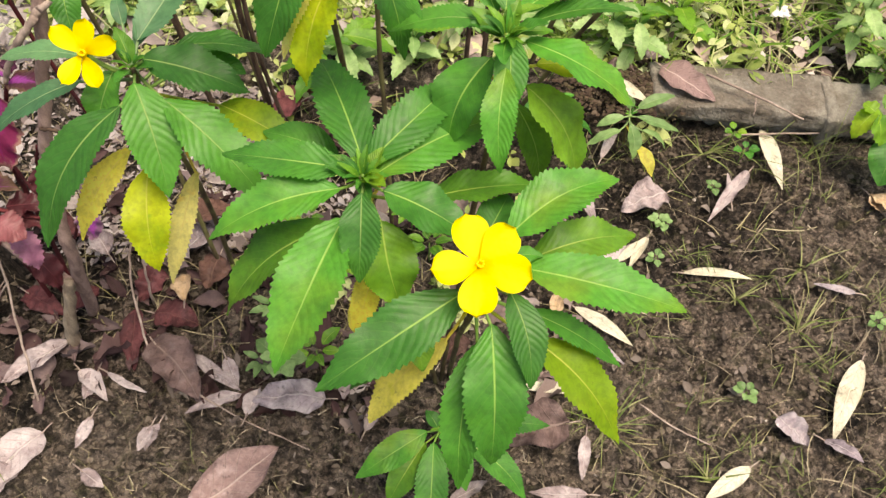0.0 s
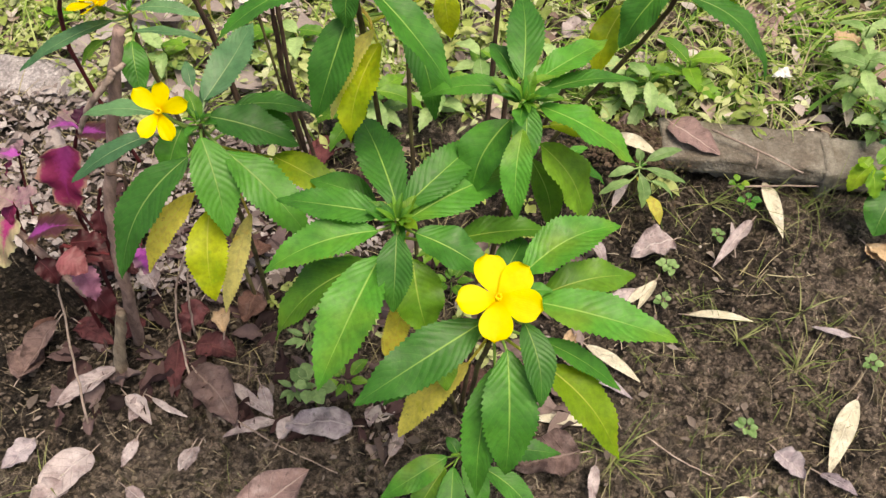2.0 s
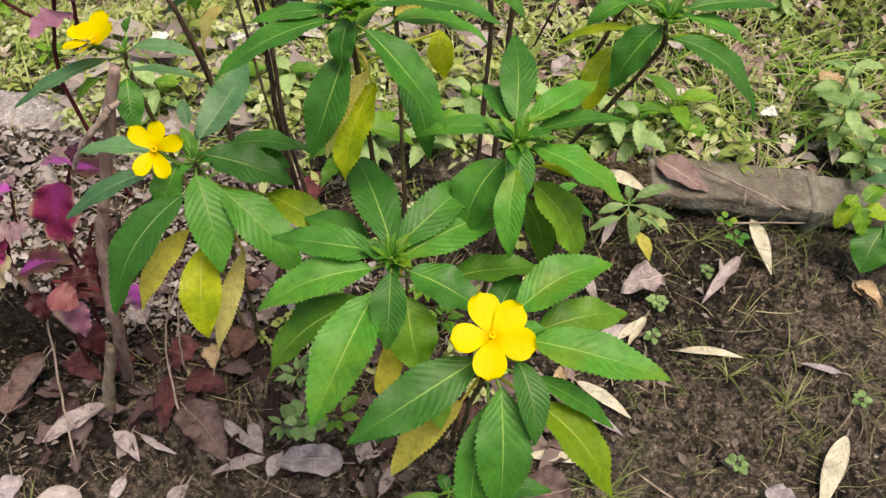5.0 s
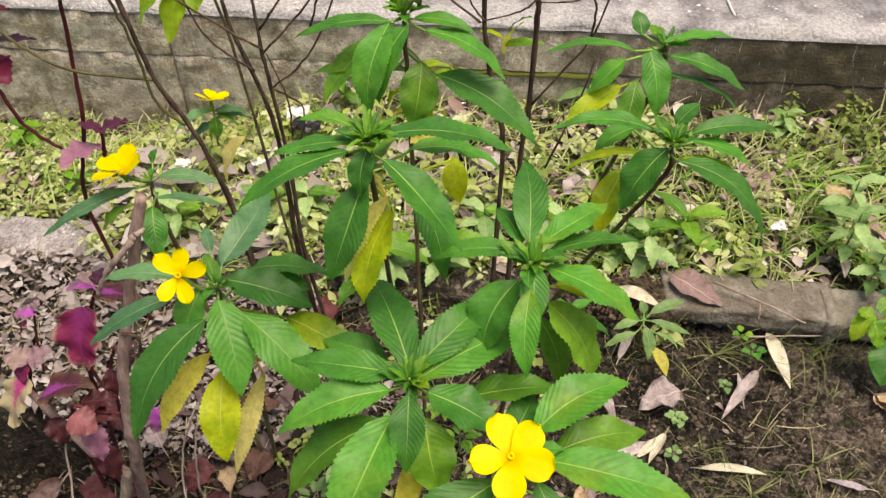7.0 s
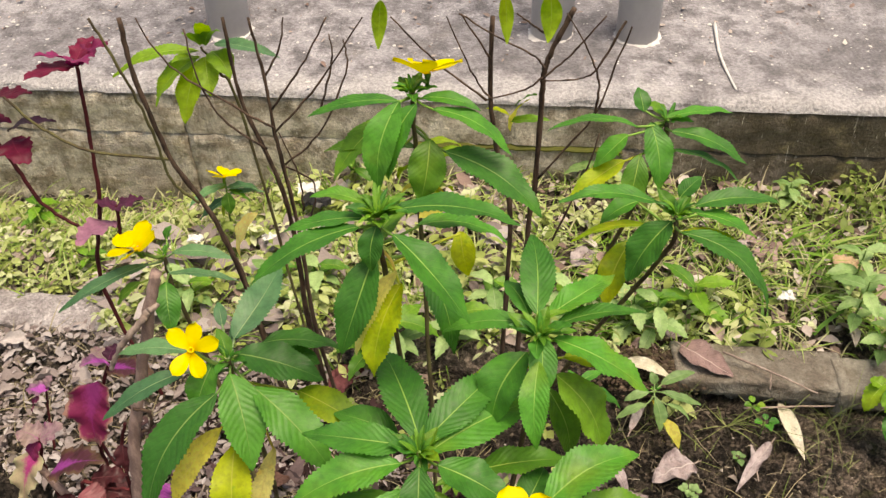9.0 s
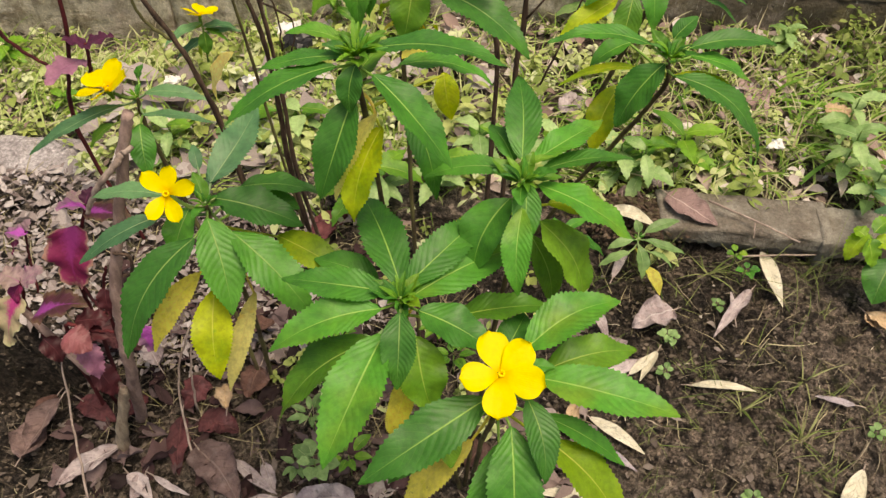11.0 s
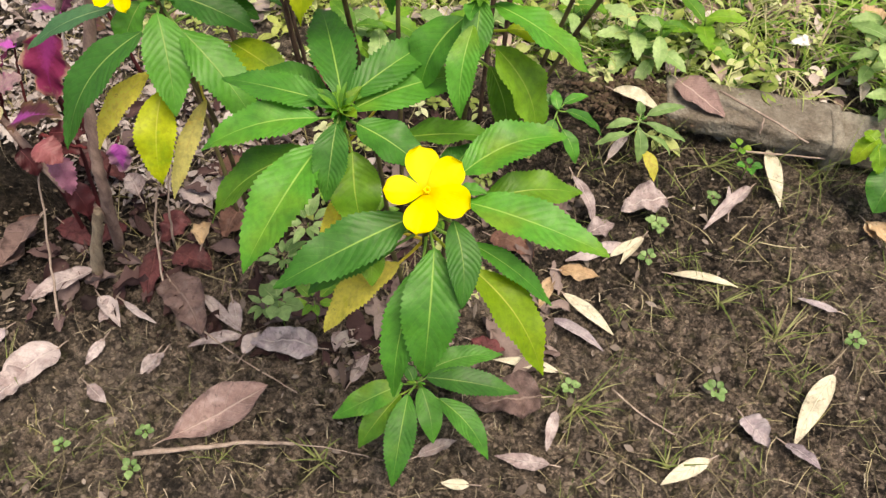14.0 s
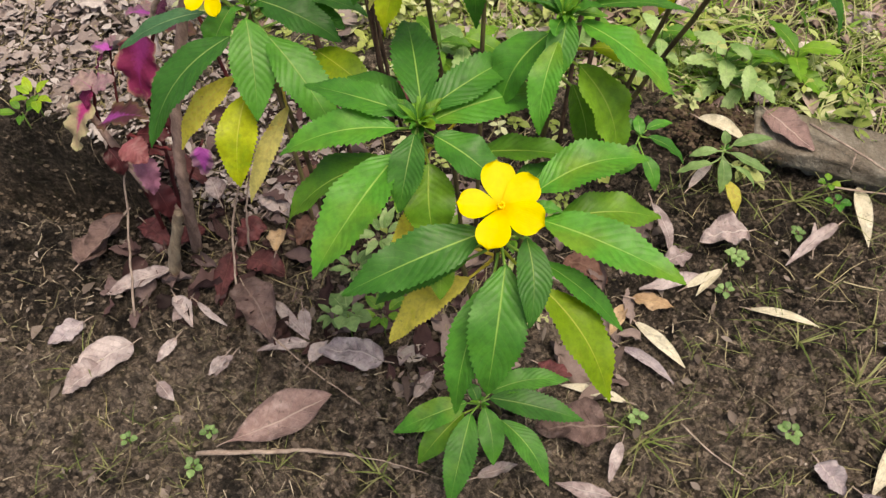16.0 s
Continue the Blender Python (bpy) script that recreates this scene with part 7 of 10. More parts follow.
fallen((-0.4496, 0.9603, 0.0450), (-0.4203, 0.9110, 0.0450), 0.0512, "pale", "pale dry leaf lying among the weeds", "ovate", 0.50, 0.06)
fallen((-0.3319, 0.9385, 0.0450), (-0.3152, 0.9905, 0.0450), 0.0432, "pale", "pale dry leaf lying among the weeds", "ovate", 0.50, 0.06)
fallen((0.1256, 0.9280, 0.0450), (0.1692, 0.9539, 0.0450), 0.0336, "pale", "pale dry leaf lying among the weeds", "ovate", 0.50, 0.06)
fallen((0.2492, 0.7971, 0.0450), (0.2746, 0.8137, 0.0450), 0.0233, "pale", "pale dry leaf lying among the weeds", "ovate", 0.50, 0.06)
fallen((0.2363, 0.7560, 0.0450), (0.1861, 0.7795, 0.0450), 0.0305, "pink", "pinkish dry leaf lying among the weeds", "ovate", 0.50, 0.06)
fallen((-0.2038, 0.6927, 0.0450), (-0.1631, 0.7277, 0.0450), 0.0328, "red", "reddish dry leaf lying among the weeds", "ovate", 0.50, 0.06)
fallen((-0.2462, 0.8806, 0.0450), (-0.2683, 0.9157, 0.0450), 0.0300, "pale", "pale dry leaf lying among the weeds", "ovate", 0.50, 0.06)


# ---- small growth and debris ----
def strips(name, roots, lean, length, width, bend, material, label, category, seed=0, kind="stuff", wild=0.5):
    """Many thin grass blades in one mesh."""
    r = random.Random(seed)
    verts, faces = [], []
    for x, y, z in roots:
        a = r.uniform(0, 2 * math.pi)
        ln = length * r.uniform(0.4, 1.3)
        w = width * r.uniform(0.6, 1.3)
        d = Vector((math.cos(a), math.sin(a), 0))
        s = Vector((-d.y, d.x, 0))
        tilt = r.uniform(*lean)
        bow = r.uniform(0.3, 1.0) * bend
        curve = r.uniform(-wild, wild)
        off = len(verts)
        p = Vector((x, y, z))
        for i in range(6):
            u = i / 5
            ang = tilt - bow * u
            if i:
                side = s * (curve * u)
                p = p + (d * math.cos(ang) + side + Vector((0, 0, math.sin(ang)))) * (ln / 5)
                p.z = max(p.z, top(p.x, p.y) + 0.001)
            ww = w * (1 - u**2) * 0.5 + 0.0001
            verts += [p - s * ww, p + s * ww + Vector((0, 0, w * 0.2))]
        for i in range(5):
            q = off + 2 * i
            faces.append((q, q + 1, q + 3, q + 2))
    return tagged(mesh_object(name, verts, faces, material), label, category, kind=kind)


def spot(r, x0, x1, y0, y1, keep=lambda x, y: True):
    while True:
        x, y = r.uniform(x0, x1), r.uniform(y0, y1)
        if keep(x, y):
            return x, y, top(x, y)


def clumps(seed, count, per, spreadr, area, keep=lambda x, y: True):
    r = random.Random(seed)
    out = []
    for _ in range(count):
        x, y, _z = spot(r, *area, keep)
        for _k in range(r.randint(max(1, per // 2), per)):
            px, py = x + r.gauss(0, spreadr), y + r.gauss(0, spreadr)
            out.append((px, py, top(px, py)))
    return out


def chips(name, places, size, material, label, category, seed=0, flat=0.35):
    """Crumbs and pebbles: small uneven lumps half sunk in the soil, in one mesh."""
    r = random.Random(seed)
    verts, faces = [], []
    for x, y, z in places:
        s = size * r.choice((0.4, 0.5, 0.6, 0.8, 1.0, 1.5)) * r.uniform(0.7, 1.2)
        off = len(verts)
        ring = 6
        for lvl, rr in ((-0.3, 0.8), (0.25, 1.0), (0.8, 0.55)):
            for k in range(ring):
                a = 2 * math.pi * k / ring + lvl
                q = s * rr * r.uniform(0.55, 1.35)
                verts.append((x + q * math.cos(a), y + q * math.sin(a) * 0.8, z + s * lvl * (1 - flat) * r.uniform(0.8, 1.2)))
        for lvl in range(2):
            for k in range(ring):
                a, b = off + lvl * ring + k, off + lvl * ring + (k + 1) % ring
                faces.append((a, b, b + ring, a + ring))
        faces.append(tuple(off + 2 * ring + k for k in range(ring)))
    return tagged(mesh_object(name, verts, faces, material, smooth=False), label, category, kind="stuff")


def flakes(name, places, size, material, label, category, seed=0, rise=0.5, stand=0.0, slim=0.45, group=""):
    """Many small leaves or leaf fragments in one mesh; rise: how steeply they stand, stand: how high over the ground."""
    r = random.Random(seed)
    verts, faces = [], []
    for x, y, z in places:
        a, s = r.uniform(0, 2 * math.pi), size * min(1.7, math.exp(r.gauss(-0.25, 0.45)))
        el = r.uniform(-0.15, rise)
        d = Vector((math.cos(a) * math.cos(el), math.sin(a) * math.cos(el), math.sin(el)))
        side = Vector((-math.sin(a), math.cos(a), r.uniform(-0.35, 0.35))).normalized()
        up = d.cross(side)
        if up.z < 0:
            up = -up
        p = Vector((x, y, z + 0.002 + r.uniform(0.15, 1.0) * stand))
        w = s * slim * r.uniform(0.6, 1.4)
        cup = r.uniform(-0.15, 0.5)
        off = len(verts)
        bend = r.uniform(-0.55, 0.25)
        for u, ww in ((0.0, 0.06), (0.2, 0.62), (0.45, 1.0), (0.72, 0.74), (1.0, 0.05)):
            c = p + d * (s * u) + up * (bend * s * u * u)
            k = cup * w * ww
            verts += [c - side * (w * ww * 0.5) + up * k, c, c + side * (w * ww * 0.5) + up * k]
        for i in range(4):
            for k in range(2):
                q = off + 3 * i + k
                faces.append((q, q + 1, q + 4, q + 3))
    return tagged(mesh_object(name, verts, faces, material), label, category, group, "stuff")


def weedlets(name, places, tall, size, material, label, category, seed=0, slim=0.5, lifts=(0.1, 0.7)):
    """Many small weeds in one mesh: each a thin stem with crossed pairs of oval leaves, larger below."""
    r = random.Random(seed)
    verts, faces = [], []
    for x, y, z in places:
        h, turn, levels = tall * r.uniform(0.25, 1.25), r.uniform(0, 6.28), r.randint(2, 4)
        lean = Vector((r.gauss(0, 0.25), r.gauss(0, 0.25), 1.0)) * h
        own = size * r.uniform(0.6, 1.35)
        foot = len(verts)
        verts += [Vector((x, y, z - 0.002)), Vector((x + 0.0014, y, z - 0.002))]
        for k in range(levels):
            q = (k + 1) / levels
            node = Vector((x, y, z + 0.003)) + lean * q
            here = len(verts)
            verts += [node, node + Vector((0.001, 0, 0))]
            faces.append((foot, foot + 1, here + 1, here))
            foot = here
            for m in range(2 if k < levels - 1 else 3):
                a = turn + k * 1.57 + m * (3.14 if k < levels - 1 else 2.09) + r.gauss(0, 0.3)
                ln = own * (1.1 - 0.5 * q) * r.uniform(0.7, 1.2)
                el = r.uniform(*lifts)
                d = Vector((math.cos(a) * math.cos(el), math.sin(a) * math.cos(el), math.sin(el)))
                side = Vector((-math.sin(a), math.cos(a), r.uniform(-0.25, 0.25)))
                up, w, droop = Vector((0, 0, 1)), ln * slim * r.uniform(0.8, 1.2), r.uniform(0.2, 0.75)
                off = len(verts)
                for u, ww in ((0.22, 0.30), (0.42, 0.86), (0.62, 1.0), (0.82, 0.66)):
                    c = node + d * (ln * u) - up * (droop * ln * u * u)
                    verts += [c - side * (w * ww * 0.5) + up * (0.12 * w), c, c + side * (w * ww * 0.5) + up * (0.12 * w)]
                verts.append(node + d * ln - up * (droop * ln))
                faces += [(here, off + 1, off), (here, off + 2, off + 1)]
                for i in range(3):
                    for j in range(2):
                        p = off + 3 * i + j
                        faces.append((p, p + 1, p + 4, p + 3))
                faces += [(off + 9, off + 10, off + 12), (off + 10, off + 11, off + 12)]
    return tagged(mesh_object(name, verts, faces, material), label, category, kind="stuff")


def curls(name, places, size, material, label, category, seed=0):
    """A drift of crumpled dry leaves in one mesh, each bent and tilted on its own."""
    r = random.Random(seed)
    verts, faces = [], []
    for n, (x, y, z) in enumerate(places):
        a, s = r.uniform(0, 2 * math.pi), size * r.uniform(0.55, 1.3)
        d = Vector((math.cos(a), math.sin(a), r.uniform(-0.15, 0.45))) * s
        b = Vector((x, y, z + 0.006)) - d / 2
        v, f, _ = blade(b, b + d, s * r.uniform(0.32, 0.6), r.choice(("lance", "ovate", "round")), r.uniform(-0.1, 0.2), 0.1, 5, 0.12, r.uniform(-0.6, 0.6), r.uniform(-0.3, 1.3), seed * 1000 + n, None, False, r.uniform(0.12, 0.28))
        low = min(q.z - top(q.x, q.y) for q in v) + r.uniform(0.001, 0.006)
        faces += [tuple(q + len(verts) for q in g) for g in f]
        verts += [q - Vector((0, 0, low)) for q in v]
    return tagged(mesh_object(name, verts, faces, material), label, category, kind="stuff")


def behind(x, y):
    return y > kerb_line(x) + (0.045 if x > 0.10 or x < -0.53 else -0.03)


def before(x, y):
    return y < kerb_line(x) - 0.045


rs = random.Random(21)
# soil crumbs, straw and grass on the bed
chips("soil_crumbs", [spot(rs, -0.75, 0.75, 0.10, 0.70, before) for _ in range(14000)], 0.0026, M_CRUMB, "small brown soil crumbs and grit on the bed", "soil crumbs", 3)
chips("pebbles", [spot(rs, -0.7, 0.7, 0.12, 0.70, before) for _ in range(60)], 0.0045, M_STONE, "scattered small pebbles lying on the soil", "pebbles", 4)
right = lambda x, y: before(x, y) and (x > 0.12 or y < 0.27)
strips("straw", [spot(rs, -0.6, 0.75, 0.12, 0.69, before) for _ in range(1350)], (-0.05, 0.4), 0.036, 0.0006, 0.6, M_STRAW, "thin dry straw and rootlets lying on soil", "straw", 5, wild=1.3)
strips("fine_debris", [spot(rs, -0.6, 0.7, 0.11, 0.68, before) for _ in range(600)] + [spot(rs, -0.55, 0.1, 0.12, 0.36) for _ in range(380)], (-0.1, 0.3), 0.014, 0.0010, 0.4, M_SPECK, "short pale bits of dry stem on the soil", "plant debris", 35, wild=0.6)
strips("rootlets", clumps(30, 46, 4, 0.02, (-0.45, 0.66, 0.12, 0.66), right), (-0.1, 0.5), 0.085, 0.0010, 1.4, M_ROOT, "pale curved rootlets and stems lying on soil", "rootlets", 31, wild=2.2)
strips("straw_long", clumps(8, 11, 9, 0.018, (0.16, 0.62, 0.2, 0.68), before), (0.0, 0.5), 0.06, 0.0009, 0.9, M_STRAW, "wispy half-dry grass stems on the soil", "dry grass", 6, wild=0.9)
strips("thin_grass", clumps(9, 95, 9, 0.009, (-0.5, 0.66, 0.12, 0.68), right), (0.4, 1.2), 0.030, 0.0008, 1.2, M_BEDGRASS, "sparse thin grass tufts growing in the soil", "grass", 7)
strips("kerb_grass", clumps(10, 8, 7, 0.012, (0.22, 0.62, 0.645, 0.69), before), (0.6, 1.4), 0.075, 0.0010, 1.5, M_BEDGRASS, "thin grass tufts at the foot of the kerb", "grass", 8)
rm = random.Random(88)
heap = [(rm.gauss(0.215, 0.035), rm.gauss(0.735, 0.018)) for _ in range(1700)]
chips("moss_heap", [(x, y, 0.036 + 0.022 * math.exp(-((x - 0.215) / 0.045) ** 2 - ((y - 0.74) / 0.025) ** 2) * rm.uniform(0.6, 1.0)) for x, y in heap], 0.0028, M_HEAP, "dark reddish crumbly moss and soil on the kerb", "moss", 89)
# growth between kerb and wall
strips("broad_grass", clumps(16, 70, 9, 0.012, (0.15, 1.0, 0.79, 1.02), behind), (0.5, 1.2), 0.065, 0.0052, 1.3, M_TUFT, "broad-bladed bright grass tufts behind the kerb", "grass", 21)
strips("verge_grass", clumps(11, 620, 16, 0.016, (-1.2, 1.2, 0.74, 1.15), behind), (0.5, 1.4), 0.062, 0.0026, 1.5, M_GRASS, "dense light green grass between kerb and wall", "grass", 9)
strips("far_verge_grass", clumps(45, 500, 14, 0.02, (-4.4, 4.4, 0.74, 1.13), lambda x, y: abs(x) > 1.15 and y > kerb_line(x) + 0.045), (0.5, 1.4), 0.075, 0.0030, 1.5, M_GRASS, "light green grass further along the wall", "grass", 46)
strips("litter_straw", [spot(rs, -0.9, 0.0, 0.40, 0.74, lambda x, y: y > 0.54 or x > -0.42) for _ in range(900)], (0.0, 0.4), 0.05, 0.0011, 0.5, M_ROOT, "dry stems tangled in the leaf litter", "dry grass", 19)
strips("verge_straw", clumps(12, 90, 8, 0.03, (-1.2, 1.2, 0.76, 1.15), behind), (0.1, 0.9), 0.09, 0.0016, 1.0, M_STRAW, "dry grass stems among the weeds", "dry grass", 10)
weedlets("weeds", clumps(13, 60, 5, 0.03, (-1.1, 0.40, 0.76, 1.12), behind), 0.05, 0.034, M_WEED, "low pale green weeds with paired oval leaves", "weeds", 11, 0.42)
weedlets("weeds_low", clumps(14, 210, 6, 0.03, (-1.1, -0.12, 0.75, 1.13), behind) + clumps(17, 80, 5, 0.03, (-0.12, 1.1, 0.77, 1.13), behind), 0.022, 0.017, M_WEED, "tiny ground-covering weeds", "weeds", 12, 0.6)
weedlets("shade_weeds", clumps(40, 15, 4, 0.02, (-0.22, 0.12, 0.38, 0.69)), 0.03, 0.020, M_WEED, "small pale green weeds beneath the shrub", "weeds", 41)
flakes("verge_litter", [spot(rs, -1.1, 1.1, 0.74, 1.14, behind) for _ in range(2300)], 0.026, M_BITS, "pale dry leaf fragments among the weeds", "leaf litter", 13, 0.25, 0.012)
flakes("pale_litter", [spot(rs, -0.95, -0.05, 0.50, 0.76, lambda x, y: y < kerb_line(x) - 0.02 and y > 0.47 - 0.25 * (x + 0.3) and x < -0.20 - 0.1 * math.sin(40 * y)) for _ in range(4300)], 0.0105, M_FINE, "pale pinkish dry leaf fragments covering the bed", "leaf litter", 14, 0.35, 0.006, 0.5)
flakes("bleached_litter", [spot(rs, -0.55, 0.02, 0.80, 1.02, behind) for _ in range(240)], 0.036, M_FINE, "bleached pinkish dry leaves among the weeds", "leaf litter", 25, 0.5, 0.025, 0.55)
curls("red_litter", [spot(rs, -0.46, -0.02, 0.33, 0.68) for _ in range(230)], 0.033, M_REDBITS, "dark red and brown curled dry leaves under the shrub", "leaf litter", 15)
curls("shrub_litter", [spot(rs, -0.10, 0.14, 0.30, 0.60) for _ in range(60)], 0.040, M_LITTER, "crumpled dry leaves beneath the flowering shrub", "leaf litter", 23)
curls("coarse_litter", [spot(rs, -0.95, -0.05, 0.52, 0.74, lambda x, y: y < kerb_line(x) - 0.02 and y > 0.47 - 0.25 * (x + 0.3) and x < -0.18) for _ in range(95)], 0.030, M_FINE, "curled pinkish-grey dry leaves on the bed", "leaf litter", 24)
flakes("fine_litter", [spot(random.Random(77 + k), -0.6, 0.35, 0.10, 0.62, before) for k in range(430)], 0.012, M_GREYBITS, "small grey leaf fragments on the soil", "leaf litter", 16, 0.3, 0.002)
flakes("slab_debris", [(x, y, 0.187) for x, y, _ in (spot(rs, -1.0, 1.0, 1.25, 2.0) for _ in range(700))], 0.010, M_BITS, "small dry debris scattered on the slab", "debris", 17, 0.2, 0.0)
chips("slab_flecks", [(x, y, 0.186) for x, y, _ in (spot(rs, -1.1, 1.1, 1.16, 1.75) for _ in range(1700))], 0.0024, M_LIME, "white flecks of lime and grit on the slab", "grit", 20, 0.6)
weedlets("wall_foot_weeds", clumps(15, 24, 5, 0.025, (0.2, 1.1, 1.03, 1.10), behind), 0.05, 0.022, M_FOOTWEED, "weeds along the foot of the wall", "weeds", 18)


def tuft(at, count, length, seed):
    """One small grass plant: blades fanning out of a single root."""
    r = random.Random(seed)
    x, y, _ = at
    z = top(x, y)
    roots = [(x + r.gauss(0, 0.003), y + r.gauss(0, 0.003), z) for _ in range(count)]
    return strips("grass_tuft", roots, (0.3, 1.3), length, 0.0016, 1.1, M_BEDGRASS, "small tuft of thin green grass in soil", "grass tuft", seed, "", 0.3)


plant = thing("seedling", (0.3168, 0.3590, 0.0000), "tiny green seedling with rounded leaves in the soil", "seedling", "seedlings")
stem(plant, [(0.3168, 0.3590, -0.0040), (0.3168, 0.3590, 0.0140)], 0.0009, 0.0008, M_YOUNG, steps=3, sides=5)
leaf(plant, (0.3195, 0.3586, 0.0145), (0.3278, 0.3576, 0.0160), 0.0064, "k", kind="round", teeth=6, arch=0.1, toothed=False)
leaf(plant, (0.3183, 0.3615, 0.0145), (0.3228, 0.3690, 0.0158), 0.0067, "k", kind="round", teeth=6, arch=0.1, toothed=False)
leaf(plant, (0.3146, 0.3615, 0.0144), (0.3079, 0.3691, 0.0154), 0.0077, "k", kind="round", teeth=6, arch=0.1, toothed=False)
leaf(plant, (0.3132, 0.3599, 0.0141), (0.3024, 0.3626, 0.0143), 0.0085, "k", kind="round", teeth=6, arch=0.1, toothed=False)
leaf(plant, (0.3153, 0.3564, 0.0149), (0.3110, 0.3488, 0.0176), 0.0068, "k", kind="round", teeth=6, arch=0.1, toothed=False)
leaf(plant, (0.3183, 0.3556, 0.0147), (0.3231, 0.3454, 0.0169), 0.0086, "k", kind="round", teeth=6, arch=0.1, toothed=False)
plant = thing("seedling", (0.3409, 0.6773, 0.0000), "tiny green seedling with rounded leaves in the soil", "seedling", "seedlings")
stem(plant, [(0.3409, 0.6773, -0.0040), (0.3409, 0.6773, 0.0400)], 0.0009, 0.0008, M_YOUNG, steps=3, sides=5)
leaf(plant, (0.3443, 0.6766, 0.0403), (0.3546, 0.6745, 0.0414), 0.0080, "l", kind="round", teeth=6, arch=0.1, toothed=False)
leaf(plant, (0.3405, 0.6807, 0.0403), (0.3391, 0.6908, 0.0411), 0.0078, "l", kind="round", teeth=6, arch=0.1, toothed=False)
leaf(plant, (0.3375, 0.6763, 0.0408), (0.3272, 0.6733, 0.0431), 0.0082, "l", kind="round", teeth=6, arch=0.1, toothed=False)
leaf(plant, (0.3417, 0.6743, 0.0405), (0.3438, 0.6650, 0.0419), 0.0073, "l", kind="round", teeth=6, arch=0.1, toothed=False)
plant = thing("seedling", (0.3529, 0.6583, 0.0000), "tiny green seedling with rounded leaves in the soil", "seedling", "seedlings")
stem(plant, [(0.3529, 0.6583, -0.0040), (0.3529, 0.6583, 0.0300)], 0.0009, 0.0008, M_YOUNG, steps=3, sides=5)
leaf(plant, (0.3573, 0.6581, 0.0305), (0.3704, 0.6574, 0.0319), 0.0101, "g", kind="round", teeth=6, arch=0.1, toothed=False)
leaf(plant, (0.3538, 0.6612, 0.0303), (0.3562, 0.6701, 0.0312), 0.0071, "g", kind="round", teeth=6, arch=0.1, toothed=False)
leaf(plant, (0.3493, 0.6575, 0.0305), (0.3384, 0.6553, 0.0321), 0.0086, "g", kind="round", teeth=6, arch=0.1, toothed=False)
leaf(plant, (0.3537, 0.6540, 0.0312), (0.3562, 0.6413, 0.0348), 0.0100, "g", kind="round", teeth=6, arch=0.1, toothed=False)
plant = thing("seedling", (0.3136, 0.6158, 0.0000), "tiny green seedling with rounded leaves in the soil", "seedling", "seedlings")
stem(plant, [(0.3136, 0.6158, -0.0040), (0.3136, 0.6158, 0.0140)], 0.0009, 0.0008, M_YOUNG, steps=3, sides=5)
leaf(plant, (0.3161, 0.6158, 0.0144), (0.3237, 0.6159, 0.0157), 0.0058, "k", kind="round", teeth=6, arch=0.1, toothed=False)
leaf(plant, (0.3145, 0.6179, 0.0142), (0.3171, 0.6243, 0.0146), 0.0053, "k", kind="round", teeth=6, arch=0.1, toothed=False)
leaf(plant, (0.3120, 0.6176, 0.0141), (0.3071, 0.6233, 0.0146), 0.0057, "k", kind="round", teeth=6, arch=0.1, toothed=False)
leaf(plant, (0.3118, 0.6146, 0.0148), (0.3064, 0.6113, 0.0170), 0.0049, "k", kind="round", teeth=6, arch=0.1, toothed=False)
leaf(plant, (0.3143, 0.6124, 0.0141), (0.3163, 0.6024, 0.0142), 0.0079, "k", kind="round", teeth=6, arch=0.1, toothed=False)
plant = thing("seedling", (0.2458, 0.5653, 0.0000), "tiny green seedling with rounded leaves in the soil", "seedling", "seedlings")
stem(plant, [(0.2458, 0.5653, -0.0040), (0.2458, 0.5653, 0.0140)], 0.0009, 0.0008, M_YOUNG, steps=3, sides=5)
leaf(plant, (0.2490, 0.5662, 0.0146), (0.2585, 0.5689, 0.0163), 0.0076, "k", kind="round", teeth=6, arch=0.1, toothed=False)
leaf(plant, (0.2479, 0.5675, 0.0141), (0.2541, 0.5740, 0.0143), 0.0070, "k", kind="round", teeth=6, arch=0.1, toothed=False)
leaf(plant, (0.2441, 0.5674, 0.0149), (0.2392, 0.5737, 0.0177), 0.0062, "k", kind="round", teeth=6, arch=0.1, toothed=False)
leaf(plant, (0.2425, 0.5659, 0.0147), (0.2326, 0.5676, 0.0168), 0.0077, "k", kind="round", teeth=6, arch=0.1, toothed=False)
leaf(plant, (0.2451, 0.5631, 0.0140), (0.2430, 0.5564, 0.0140), 0.0054, "k", kind="round", teeth=6, arch=0.1, toothed=False)
leaf(plant, (0.2467, 0.5629, 0.0148), (0.2497, 0.5559, 0.0171), 0.0059, "k", kind="round", teeth=6, arch=0.1, toothed=False)
plant = thing("seedling", (-0.2699, 0.2181, 0.0000), "tiny green seedling with rounded leaves in the soil", "seedling", "seedlings")
stem(plant, [(-0.2699, 0.2181, -0.0040), (-0.2699, 0.2181, 0.0120)], 0.0009, 0.0008, M_YOUNG, steps=3, sides=5)
leaf(plant, (-0.2675, 0.2186, 0.0121), (-0.2604, 0.2200, 0.0126), 0.0056, "k", kind="round", teeth=6, arch=0.1, toothed=False)
leaf(plant, (-0.2691, 0.2199, 0.0124), (-0.2668, 0.2255, 0.0137), 0.0046, "k", kind="round", teeth=6, arch=0.1, toothed=False)
leaf(plant, (-0.2715, 0.2196, 0.0121), (-0.2761, 0.2241, 0.0123), 0.0050, "k", kind="round", teeth=6, arch=0.1, toothed=False)
leaf(plant, (-0.2720, 0.2167, 0.0127), (-0.2784, 0.2126, 0.0148), 0.0059, "k", kind="round", teeth=6, arch=0.1, toothed=False)
